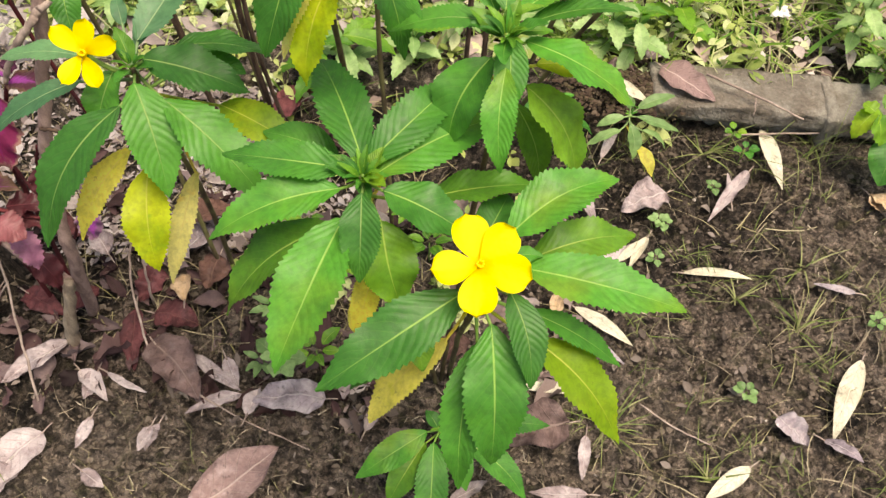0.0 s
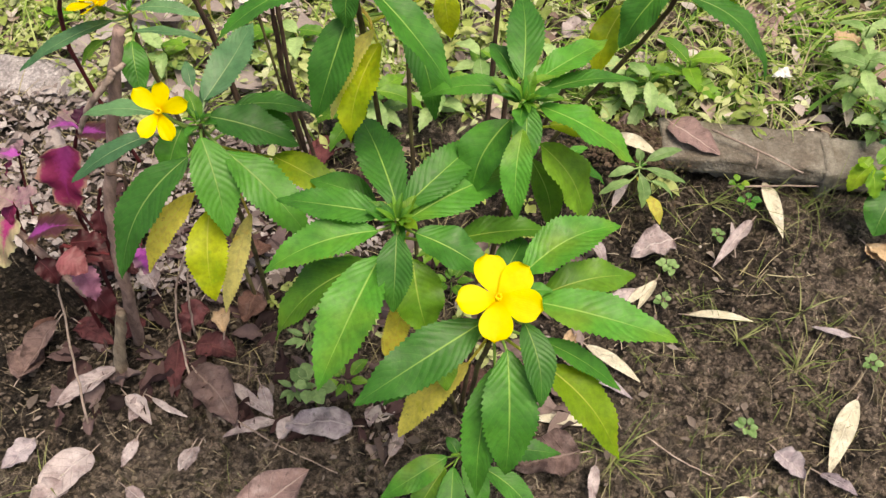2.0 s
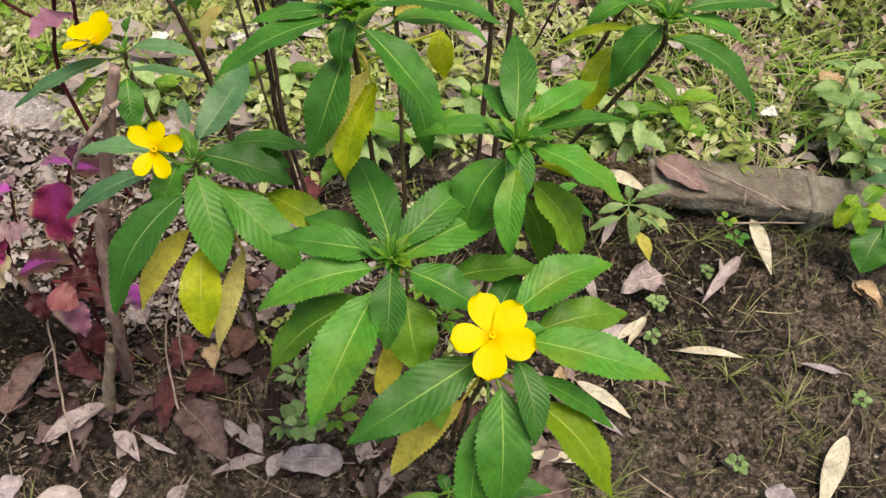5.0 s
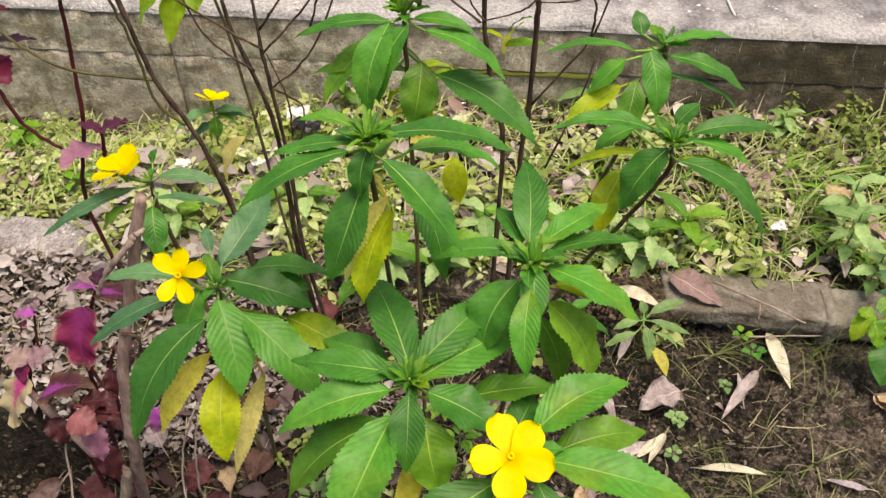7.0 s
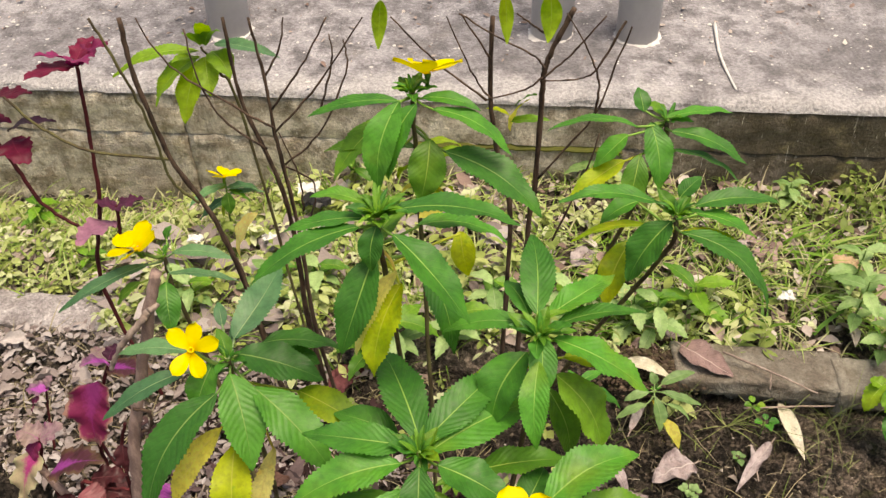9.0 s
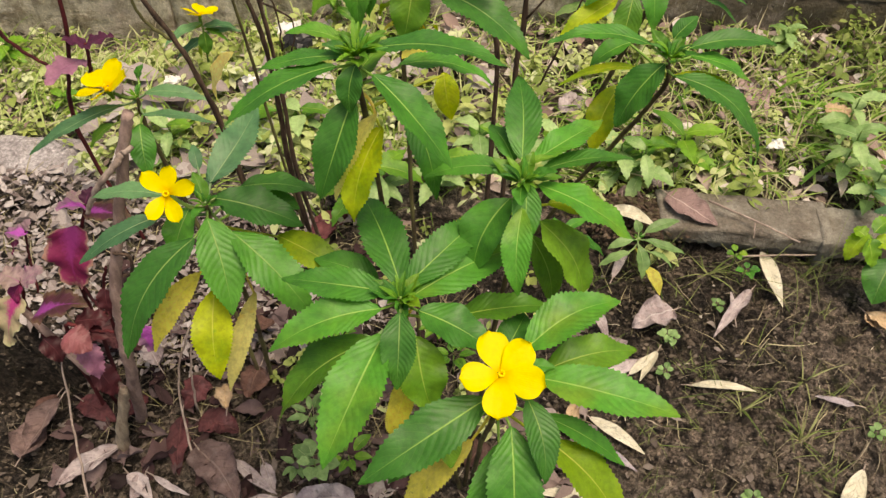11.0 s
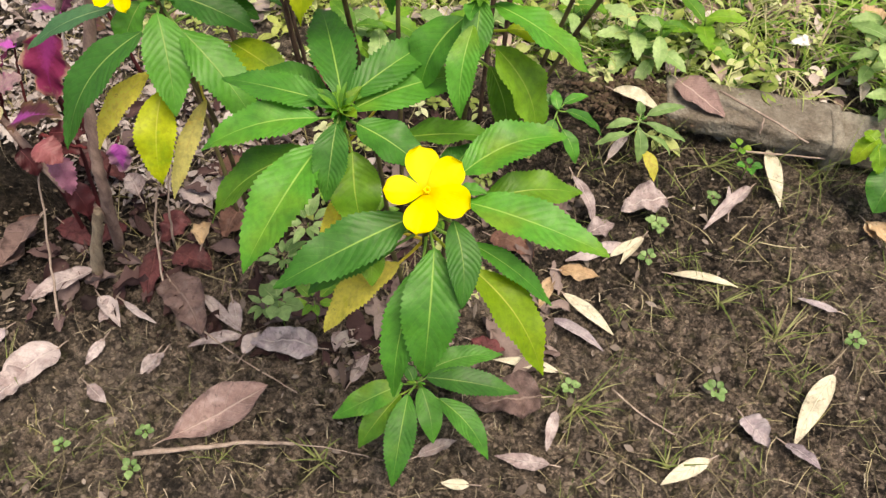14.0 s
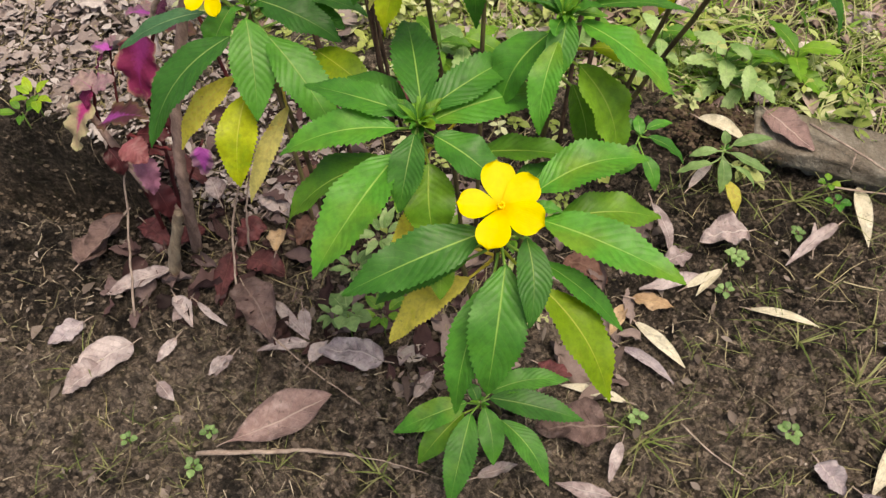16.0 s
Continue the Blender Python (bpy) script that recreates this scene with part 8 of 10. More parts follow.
leaf(plant, (-0.2692, 0.2161, 0.0122), (-0.2671, 0.2101, 0.0127), 0.0049, "k", kind="round", teeth=6, arch=0.1, toothed=False)
plant = thing("seedling", (-0.2726, 0.1795, 0.0000), "tiny green seedling with rounded leaves in the soil", "seedling", "seedlings")
stem(plant, [(-0.2726, 0.1795, -0.0040), (-0.2726, 0.1795, 0.0100)], 0.0009, 0.0008, M_YOUNG, steps=3, sides=5)
leaf(plant, (-0.2697, 0.1792, 0.0108), (-0.2609, 0.1784, 0.0130), 0.0067, "k", kind="round", teeth=6, arch=0.1, toothed=False)
leaf(plant, (-0.2717, 0.1816, 0.0106), (-0.2691, 0.1879, 0.0122), 0.0052, "k", kind="round", teeth=6, arch=0.1, toothed=False)
leaf(plant, (-0.2749, 0.1812, 0.0106), (-0.2819, 0.1864, 0.0122), 0.0067, "k", kind="round", teeth=6, arch=0.1, toothed=False)
leaf(plant, (-0.2745, 0.1786, 0.0104), (-0.2805, 0.1758, 0.0118), 0.0050, "k", kind="round", teeth=6, arch=0.1, toothed=False)
leaf(plant, (-0.2720, 0.1762, 0.0104), (-0.2705, 0.1664, 0.0117), 0.0076, "k", kind="round", teeth=6, arch=0.1, toothed=False)
plant = thing("seedling", (-0.3514, 0.1913, 0.0000), "tiny green seedling with rounded leaves in the soil", "seedling", "seedlings")
stem(plant, [(-0.3514, 0.1913, -0.0040), (-0.3514, 0.1913, 0.0080)], 0.0009, 0.0008, M_YOUNG, steps=3, sides=5)
leaf(plant, (-0.3488, 0.1920, 0.0085), (-0.3409, 0.1942, 0.0098), 0.0063, "k", kind="round", teeth=6, arch=0.1, toothed=False)
leaf(plant, (-0.3517, 0.1933, 0.0084), (-0.3527, 0.1995, 0.0097), 0.0048, "k", kind="round", teeth=6, arch=0.1, toothed=False)
leaf(plant, (-0.3534, 0.1916, 0.0087), (-0.3595, 0.1926, 0.0108), 0.0047, "k", kind="round", teeth=6, arch=0.1, toothed=False)
leaf(plant, (-0.3518, 0.1891, 0.0088), (-0.3531, 0.1825, 0.0112), 0.0052, "k", kind="round", teeth=6, arch=0.1, toothed=False)
plant = thing("seedling", (0.1611, 0.3378, 0.0000), "tiny green seedling with rounded leaves in the soil", "seedling", "seedlings")
stem(plant, [(0.1611, 0.3378, -0.0040), (0.1611, 0.3378, 0.0140)], 0.0009, 0.0008, M_YOUNG, steps=3, sides=5)
leaf(plant, (0.1638, 0.3386, 0.0145), (0.1719, 0.3409, 0.0159), 0.0065, "k", kind="round", teeth=6, arch=0.1, toothed=False)
leaf(plant, (0.1627, 0.3396, 0.0143), (0.1674, 0.3451, 0.0151), 0.0055, "k", kind="round", teeth=6, arch=0.1, toothed=False)
leaf(plant, (0.1600, 0.3402, 0.0142), (0.1566, 0.3474, 0.0148), 0.0061, "k", kind="round", teeth=6, arch=0.1, toothed=False)
leaf(plant, (0.1585, 0.3374, 0.0144), (0.1508, 0.3361, 0.0155), 0.0060, "k", kind="round", teeth=6, arch=0.1, toothed=False)
leaf(plant, (0.1593, 0.3359, 0.0142), (0.1538, 0.3302, 0.0147), 0.0061, "k", kind="round", teeth=6, arch=0.1, toothed=False)
leaf(plant, (0.1617, 0.3358, 0.0144), (0.1636, 0.3298, 0.0154), 0.0048, "k", kind="round", teeth=6, arch=0.1, toothed=False)
plant = thing("seedling", (0.2386, 0.5176, 0.0000), "tiny green seedling with rounded leaves in the soil", "seedling", "seedlings")
stem(plant, [(0.2386, 0.5176, -0.0040), (0.2386, 0.5176, 0.0120)], 0.0009, 0.0008, M_YOUNG, steps=3, sides=5)
leaf(plant, (0.2410, 0.5180, 0.0124), (0.2482, 0.5193, 0.0135), 0.0056, "k", kind="round", teeth=6, arch=0.1, toothed=False)
leaf(plant, (0.2397, 0.5204, 0.0122), (0.2430, 0.5288, 0.0129), 0.0069, "k", kind="round", teeth=6, arch=0.1, toothed=False)
leaf(plant, (0.2362, 0.5184, 0.0125), (0.2290, 0.5209, 0.0141), 0.0058, "k", kind="round", teeth=6, arch=0.1, toothed=False)
leaf(plant, (0.2355, 0.5165, 0.0121), (0.2264, 0.5132, 0.0123), 0.0074, "k", kind="round", teeth=6, arch=0.1, toothed=False)
leaf(plant, (0.2388, 0.5146, 0.0121), (0.2395, 0.5055, 0.0123), 0.0070, "k", kind="round", teeth=6, arch=0.1, toothed=False)
plant = thing("seedling", (0.2528, 0.5644, 0.0000), "tiny green seedling with rounded leaves in the soil", "seedling", "seedlings")
stem(plant, [(0.2528, 0.5644, -0.0040), (0.2528, 0.5644, 0.0120)], 0.0009, 0.0008, M_YOUNG, steps=3, sides=5)
leaf(plant, (0.2551, 0.5648, 0.0124), (0.2620, 0.5660, 0.0138), 0.0054, "k", kind="round", teeth=6, arch=0.1, toothed=False)
leaf(plant, (0.2536, 0.5670, 0.0129), (0.2563, 0.5746, 0.0156), 0.0062, "k", kind="round", teeth=6, arch=0.1, toothed=False)
leaf(plant, (0.2516, 0.5664, 0.0124), (0.2481, 0.5723, 0.0136), 0.0053, "k", kind="round", teeth=6, arch=0.1, toothed=False)
leaf(plant, (0.2497, 0.5635, 0.0128), (0.2405, 0.5609, 0.0154), 0.0074, "k", kind="round", teeth=6, arch=0.1, toothed=False)
leaf(plant, (0.2520, 0.5613, 0.0121), (0.2496, 0.5519, 0.0125), 0.0074, "k", kind="round", teeth=6, arch=0.1, toothed=False)
leaf(plant, (0.2533, 0.5622, 0.0120), (0.2548, 0.5558, 0.0121), 0.0051, "k", kind="round", teeth=6, arch=0.1, toothed=False)
plant = thing("seedling", (0.4701, 0.4450, 0.0000), "tiny green seedling with rounded leaves in the soil", "seedling", "seedlings")
stem(plant, [(0.4701, 0.4450, -0.0040), (0.4701, 0.4450, 0.0120)], 0.0009, 0.0008, M_YOUNG, steps=3, sides=5)
leaf(plant, (0.4735, 0.4446, 0.0125), (0.4837, 0.4436, 0.0139), 0.0079, "k", kind="round", teeth=6, arch=0.1, toothed=False)
leaf(plant, (0.4712, 0.4483, 0.0123), (0.4744, 0.4581, 0.0131), 0.0080, "k", kind="round", teeth=6, arch=0.1, toothed=False)
leaf(plant, (0.4683, 0.4466, 0.0126), (0.4630, 0.4514, 0.0145), 0.0055, "k", kind="round", teeth=6, arch=0.1, toothed=False)
leaf(plant, (0.4672, 0.4436, 0.0126), (0.4585, 0.4396, 0.0143), 0.0074, "k", kind="round", teeth=6, arch=0.1, toothed=False)
leaf(plant, (0.4708, 0.4423, 0.0124), (0.4727, 0.4343, 0.0134), 0.0063, "k", kind="round", teeth=6, arch=0.1, toothed=False)
plant = thing("seedling", (-0.1834, 0.5402, 0.0000), "small pale seedling beneath the shrub", "seedling", "seedlings")
stem(plant, [(-0.1834, 0.5402, -0.0040), (-0.1834, 0.5402, 0.0500)], 0.0009, 0.0008, M_YOUNG, steps=3, sides=5)
leaf(plant, (-0.1789, 0.5415, 0.0504), (-0.1652, 0.5456, 0.0515), 0.0109, "b", kind="round", teeth=6, arch=0.1, toothed=False)
leaf(plant, (-0.1800, 0.5437, 0.0502), (-0.1696, 0.5542, 0.0510), 0.0113, "b", kind="round", teeth=6, arch=0.1, toothed=False)
leaf(plant, (-0.1843, 0.5435, 0.0502), (-0.1870, 0.5535, 0.0509), 0.0079, "b", kind="round", teeth=6, arch=0.1, toothed=False)
leaf(plant, (-0.1867, 0.5431, 0.0513), (-0.1967, 0.5518, 0.0550), 0.0102, "b", kind="round", teeth=6, arch=0.1, toothed=False)
leaf(plant, (-0.1875, 0.5397, 0.0507), (-0.1995, 0.5383, 0.0529), 0.0094, "b", kind="round", teeth=6, arch=0.1, toothed=False)
leaf(plant, (-0.1860, 0.5383, 0.0511), (-0.1939, 0.5326, 0.0544), 0.0074, "b", kind="round", teeth=6, arch=0.1, toothed=False)
leaf(plant, (-0.1839, 0.5360, 0.0513), (-0.1855, 0.5234, 0.0551), 0.0097, "b", kind="round", teeth=6, arch=0.1, toothed=False)
leaf(plant, (-0.1814, 0.5374, 0.0506), (-0.1753, 0.5291, 0.0523), 0.0079, "b", kind="round", teeth=6, arch=0.1, toothed=False)
plant = thing("seedling", (-0.1490, 0.5339, 0.0000), "small leafy weed beneath the shrub", "seedling", "seedlings")
stem(plant, [(-0.1490, 0.5339, -0.0040), (-0.1490, 0.5339, 0.0500)], 0.0009, 0.0008, M_YOUNG, steps=3, sides=5)
leaf(plant, (-0.1444, 0.5337, 0.0506), (-0.1307, 0.5332, 0.0526), 0.0058, "l", kind="lance", teeth=6, arch=0.1, toothed=False)
leaf(plant, (-0.1461, 0.5386, 0.0516), (-0.1376, 0.5530, 0.0563), 0.0071, "l", kind="lance", teeth=6, arch=0.1, toothed=False)
leaf(plant, (-0.1502, 0.5403, 0.0500), (-0.1537, 0.5598, 0.0501), 0.0084, "l", kind="lance", teeth=6, arch=0.1, toothed=False)
leaf(plant, (-0.1524, 0.5387, 0.0504), (-0.1625, 0.5531, 0.0517), 0.0075, "l", kind="lance", teeth=6, arch=0.1, toothed=False)
leaf(plant, (-0.1552, 0.5320, 0.0512), (-0.1741, 0.5266, 0.0546), 0.0084, "l", kind="lance", teeth=6, arch=0.1, toothed=False)
leaf(plant, (-0.1509, 0.5304, 0.0510), (-0.1568, 0.5198, 0.0539), 0.0051, "l", kind="lance", teeth=6, arch=0.1, toothed=False)
leaf(plant, (-0.1477, 0.5273, 0.0502), (-0.1440, 0.5075, 0.0510), 0.0086, "l", kind="lance", teeth=6, arch=0.1, toothed=False)
leaf(plant, (-0.1453, 0.5299, 0.0509), (-0.1344, 0.5181, 0.0536), 0.0069, "l", kind="lance", teeth=6, arch=0.1, toothed=False)
plant = thing("seedling", (-0.1116, 0.4875, 0.0000), "small leafy weed beneath the shrub", "seedling", "seedlings")
stem(plant, [(-0.1116, 0.4875, -0.0040), (-0.1116, 0.4875, 0.0400)], 0.0009, 0.0008, M_YOUNG, steps=3, sides=5)
leaf(plant, (-0.1062, 0.4888, 0.0407), (-0.0900, 0.4926, 0.0427), 0.0071, "l", kind="lance", teeth=6, arch=0.1, toothed=False)
leaf(plant, (-0.1066, 0.4897, 0.0418), (-0.0915, 0.4964, 0.0472), 0.0070, "l", kind="lance", teeth=6, arch=0.1, toothed=False)
leaf(plant, (-0.1103, 0.4930, 0.0402), (-0.1065, 0.5096, 0.0410), 0.0073, "l", kind="lance", teeth=6, arch=0.1, toothed=False)
leaf(plant, (-0.1143, 0.4928, 0.0402), (-0.1225, 0.5088, 0.0407), 0.0076, "l", kind="lance", teeth=6, arch=0.1, toothed=False)
leaf(plant, (-0.1183, 0.4881, 0.0404), (-0.1387, 0.4900, 0.0416), 0.0087, "l", kind="lance", teeth=6, arch=0.1, toothed=False)
leaf(plant, (-0.1177, 0.4856, 0.0415), (-0.1362, 0.4800, 0.0460), 0.0082, "l", kind="lance", teeth=6, arch=0.1, toothed=False)
leaf(plant, (-0.1161, 0.4818, 0.0415), (-0.1297, 0.4645, 0.0462), 0.0094, "l", kind="lance", teeth=6, arch=0.1, toothed=False)
leaf(plant, (-0.1117, 0.4829, 0.0405), (-0.1121, 0.4692, 0.0421), 0.0059, "l", kind="lance", teeth=6, arch=0.1, toothed=False)
leaf(plant, (-0.1075, 0.4830, 0.0400), (-0.0951, 0.4694, 0.0400), 0.0078, "l", kind="lance", teeth=6, arch=0.1, toothed=False)
plant = thing("seedling", (-0.1588, 0.3630, 0.0000), "pale green seedling with rounded leaves beside dry leaves", "seedling", "seedlings")
stem(plant, [(-0.1588, 0.3630, -0.0040), (-0.1588, 0.3630, 0.0600)], 0.0009, 0.0008, M_YOUNG, steps=3, sides=5)
leaf(plant, (-0.1517, 0.3623, 0.0604), (-0.1305, 0.3604, 0.0617), 0.0164, "k", kind="round", teeth=6, arch=0.1, toothed=False)
leaf(plant, (-0.1549, 0.3656, 0.0609), (-0.1431, 0.3737, 0.0638), 0.0110, "k", kind="round", teeth=6, arch=0.1, toothed=False)
leaf(plant, (-0.1616, 0.3692, 0.0609), (-0.1701, 0.3878, 0.0634), 0.0157, "k", kind="round", teeth=6, arch=0.1, toothed=False)
leaf(plant, (-0.1647, 0.3669, 0.0611), (-0.1824, 0.3787, 0.0644), 0.0163, "k", kind="round", teeth=6, arch=0.1, toothed=False)
leaf(plant, (-0.1632, 0.3623, 0.0612), (-0.1765, 0.3602, 0.0648), 0.0103, "k", kind="round", teeth=6, arch=0.1, toothed=False)
leaf(plant, (-0.1590, 0.3565, 0.0623), (-0.1595, 0.3373, 0.0691), 0.0148, "k", kind="round", teeth=6, arch=0.1, toothed=False)
leaf(plant, (-0.1546, 0.3568, 0.0625), (-0.1419, 0.3382, 0.0702), 0.0173, "k", kind="round", teeth=6, arch=0.1, toothed=False)
plant = thing("seedling", (-0.0799, 0.5043, 0.0000), "small leafy weed beneath the shrub", "seedling", "seedlings")
stem(plant, [(-0.0799, 0.5043, -0.0040), (-0.0799, 0.5043, 0.0400)], 0.0009, 0.0008, M_YOUNG, steps=3, sides=5)
leaf(plant, (-0.0743, 0.5057, 0.0412), (-0.0576, 0.5102, 0.0447), 0.0074, "l", kind="lance", teeth=6, arch=0.1, toothed=False)
leaf(plant, (-0.0739, 0.5069, 0.0407), (-0.0557, 0.5148, 0.0429), 0.0084, "l", kind="lance", teeth=6, arch=0.1, toothed=False)
leaf(plant, (-0.0789, 0.5101, 0.0412), (-0.0760, 0.5278, 0.0449), 0.0076, "l", kind="lance", teeth=6, arch=0.1, toothed=False)
leaf(plant, (-0.0821, 0.5083, 0.0404), (-0.0886, 0.5205, 0.0417), 0.0059, "l", kind="lance", teeth=6, arch=0.1, toothed=False)
leaf(plant, (-0.0864, 0.5048, 0.0408), (-0.1060, 0.5063, 0.0432), 0.0084, "l", kind="lance", teeth=6, arch=0.1, toothed=False)
leaf(plant, (-0.0839, 0.5025, 0.0406), (-0.0957, 0.4973, 0.0424), 0.0055, "l", kind="lance", teeth=6, arch=0.1, toothed=False)
leaf(plant, (-0.0842, 0.4994, 0.0418), (-0.0970, 0.4849, 0.0474), 0.0083, "l", kind="lance", teeth=6, arch=0.1, toothed=False)
leaf(plant, (-0.0773, 0.4988, 0.0401), (-0.0695, 0.4824, 0.0406), 0.0078, "l", kind="lance", teeth=6, arch=0.1, toothed=False)
leaf(plant, (-0.0758, 0.4995, 0.0412), (-0.0633, 0.4852, 0.0450), 0.0081, "l", kind="lance", teeth=6, arch=0.1, toothed=False)
plant = thing("seedling", (-0.0356, 0.5473, 0.0000), "small leafy weed beneath the shrub", "seedling", "seedlings")
stem(plant, [(-0.0356, 0.5473, -0.0040), (-0.0356, 0.5473, 0.0500)], 0.0009, 0.0008, M_YOUNG, steps=3, sides=5)
leaf(plant, (-0.0291, 0.5459, 0.0519), (-0.0099, 0.5418, 0.0574), 0.0084, "l", kind="lance", teeth=6, arch=0.1, toothed=False)
leaf(plant, (-0.0323, 0.5508, 0.0503), (-0.0225, 0.5613, 0.0513), 0.0061, "l", kind="lance", teeth=6, arch=0.1, toothed=False)
leaf(plant, (-0.0334, 0.5517, 0.0507), (-0.0267, 0.5649, 0.0527), 0.0063, "l", kind="lance", teeth=6, arch=0.1, toothed=False)
leaf(plant, (-0.0381, 0.5515, 0.0514), (-0.0457, 0.5640, 0.0556), 0.0062, "l", kind="lance", teeth=6, arch=0.1, toothed=False)
leaf(plant, (-0.0402, 0.5500, 0.0501), (-0.0539, 0.5580, 0.0504), 0.0068, "l", kind="lance", teeth=6, arch=0.1, toothed=False)
leaf(plant, (-0.0410, 0.5445, 0.0513), (-0.0571, 0.5359, 0.0551), 0.0078, "l", kind="lance", teeth=6, arch=0.1, toothed=False)
leaf(plant, (-0.0390, 0.5422, 0.0506), (-0.0491, 0.5269, 0.0523), 0.0078, "l", kind="lance", teeth=6, arch=0.1, toothed=False)
leaf(plant, (-0.0349, 0.5415, 0.0514), (-0.0328, 0.5239, 0.0556), 0.0076, "l", kind="lance", teeth=6, arch=0.1, toothed=False)
leaf(plant, (-0.0321, 0.5424, 0.0519), (-0.0218, 0.5278, 0.0576), 0.0076, "l", kind="lance", teeth=6, arch=0.1, toothed=False)
plant = thing("seedling", (-0.0150, 0.5114, 0.0000), "small leafy weed beneath the shrub", "seedling", "seedlings")
stem(plant, [(-0.0150, 0.5114, -0.0040), (-0.0150, 0.5114, 0.0400)], 0.0009, 0.0008, M_YOUNG, steps=3, sides=5)
leaf(plant, (-0.0085, 0.5112, 0.0423), (0.0109, 0.5107, 0.0492), 0.0083, "l", kind="lance", teeth=6, arch=0.1, toothed=False)
leaf(plant, (-0.0104, 0.5178, 0.0415), (0.0032, 0.5367, 0.0458), 0.0100, "l", kind="lance", teeth=6, arch=0.1, toothed=False)
leaf(plant, (-0.0151, 0.5192, 0.0421), (-0.0156, 0.5426, 0.0486), 0.0100, "l", kind="lance", teeth=6, arch=0.1, toothed=False)
leaf(plant, (-0.0166, 0.5160, 0.0401), (-0.0215, 0.5296, 0.0403), 0.0062, "l", kind="lance", teeth=6, arch=0.1, toothed=False)
leaf(plant, (-0.0212, 0.5120, 0.0421), (-0.0399, 0.5137, 0.0483), 0.0080, "l", kind="lance", teeth=6, arch=0.1, toothed=False)
leaf(plant, (-0.0217, 0.5093, 0.0410), (-0.0420, 0.5030, 0.0438), 0.0091, "l", kind="lance", teeth=6, arch=0.1, toothed=False)
leaf(plant, (-0.0199, 0.5062, 0.0424), (-0.0345, 0.4906, 0.0495), 0.0091, "l", kind="lance", teeth=6, arch=0.1, toothed=False)
leaf(plant, (-0.0121, 0.5052, 0.0418), (-0.0034, 0.4865, 0.0473), 0.0088, "l", kind="lance", teeth=6, arch=0.1, toothed=False)
leaf(plant, (-0.0109, 0.5064, 0.0419), (0.0011, 0.4912, 0.0477), 0.0083, "l", kind="lance", teeth=6, arch=0.1, toothed=False)
plant = thing("seedling", (-0.1242, 0.3757, 0.0000), "small leafy weed beneath the shrub", "seedling", "seedlings")
stem(plant, [(-0.1242, 0.3757, -0.0040), (-0.1242, 0.3757, 0.0500)], 0.0009, 0.0008, M_YOUNG, steps=3, sides=5)
leaf(plant, (-0.1177, 0.3753, 0.0507), (-0.0982, 0.3739, 0.0526), 0.0094, "l", kind="lance", teeth=6, arch=0.1, toothed=False)
leaf(plant, (-0.1186, 0.3822, 0.0503), (-0.1021, 0.4015, 0.0514), 0.0122, "l", kind="lance", teeth=6, arch=0.1, toothed=False)
leaf(plant, (-0.1270, 0.3808, 0.0520), (-0.1355, 0.3959, 0.0579), 0.0083, "l", kind="lance", teeth=6, arch=0.1, toothed=False)
leaf(plant, (-0.1302, 0.3794, 0.0514), (-0.1481, 0.3902, 0.0555), 0.0101, "l", kind="lance", teeth=6, arch=0.1, toothed=False)
leaf(plant, (-0.1315, 0.3729, 0.0503), (-0.1534, 0.3646, 0.0511), 0.0113, "l", kind="lance", teeth=6, arch=0.1, toothed=False)
leaf(plant, (-0.1259, 0.3701, 0.0518), (-0.1310, 0.3531, 0.0573), 0.0085, "l", kind="lance", teeth=6, arch=0.1, toothed=False)
leaf(plant, (-0.1218, 0.3712, 0.0509), (-0.1147, 0.3574, 0.0537), 0.0074, "l", kind="lance", teeth=6, arch=0.1, toothed=False)
tuft((0.3885, 0.4383, 0.0000), 18, 0.05, 1374)
tuft((0.3210, 0.4688, 0.0000), 8, 0.055, 1267)
tuft((0.1721, 0.3220, 0.0000), 14, 0.05, 1022)
tuft((0.4055, 0.5171, 0.0000), 9, 0.045, 1395)
tuft((-0.4385, 0.2596, 0.0000), 10, 0.045, 60)
tuft((0.3107, 0.6657, 0.0000), 12, 0.055, 1300)
tuft((0.4502, 0.6933, 0.0000), 12, 0.05, 1500)
tuft((0.2689, 0.2682, 0.0000), 12, 0.04, 1180)
tuft((-0.0848, 0.2182, 0.0000), 12, 0.035, 600)
plant = thing("seedling", (-0.1715, 0.4248, 0.0000), "pale leafy weed beneath the shrub", "seedling", "seedlings")
stem(plant, [(-0.1715, 0.4248, -0.0040), (-0.1715, 0.4248, 0.0500)], 0.0009, 0.0008, M_YOUNG, steps=3, sides=5)
leaf(plant, (-0.1653, 0.4255, 0.0523), (-0.1466, 0.4273, 0.0592), 0.0072, "k", kind="lance", teeth=6, arch=0.1, toothed=False)
leaf(plant, (-0.1649, 0.4284, 0.0544), (-0.1449, 0.4389, 0.0675), 0.0087, "k", kind="lance", teeth=6, arch=0.1, toothed=False)
leaf(plant, (-0.1686, 0.4306, 0.0525), (-0.1598, 0.4479, 0.0599), 0.0074, "k", kind="lance", teeth=6, arch=0.1, toothed=False)
leaf(plant, (-0.1728, 0.4299, 0.0508), (-0.1766, 0.4451, 0.0532), 0.0060, "k", kind="lance", teeth=6, arch=0.1, toothed=False)
leaf(plant, (-0.1771, 0.4258, 0.0527), (-0.1938, 0.4286, 0.0610), 0.0065, "k", kind="lance", teeth=6, arch=0.1, toothed=False)
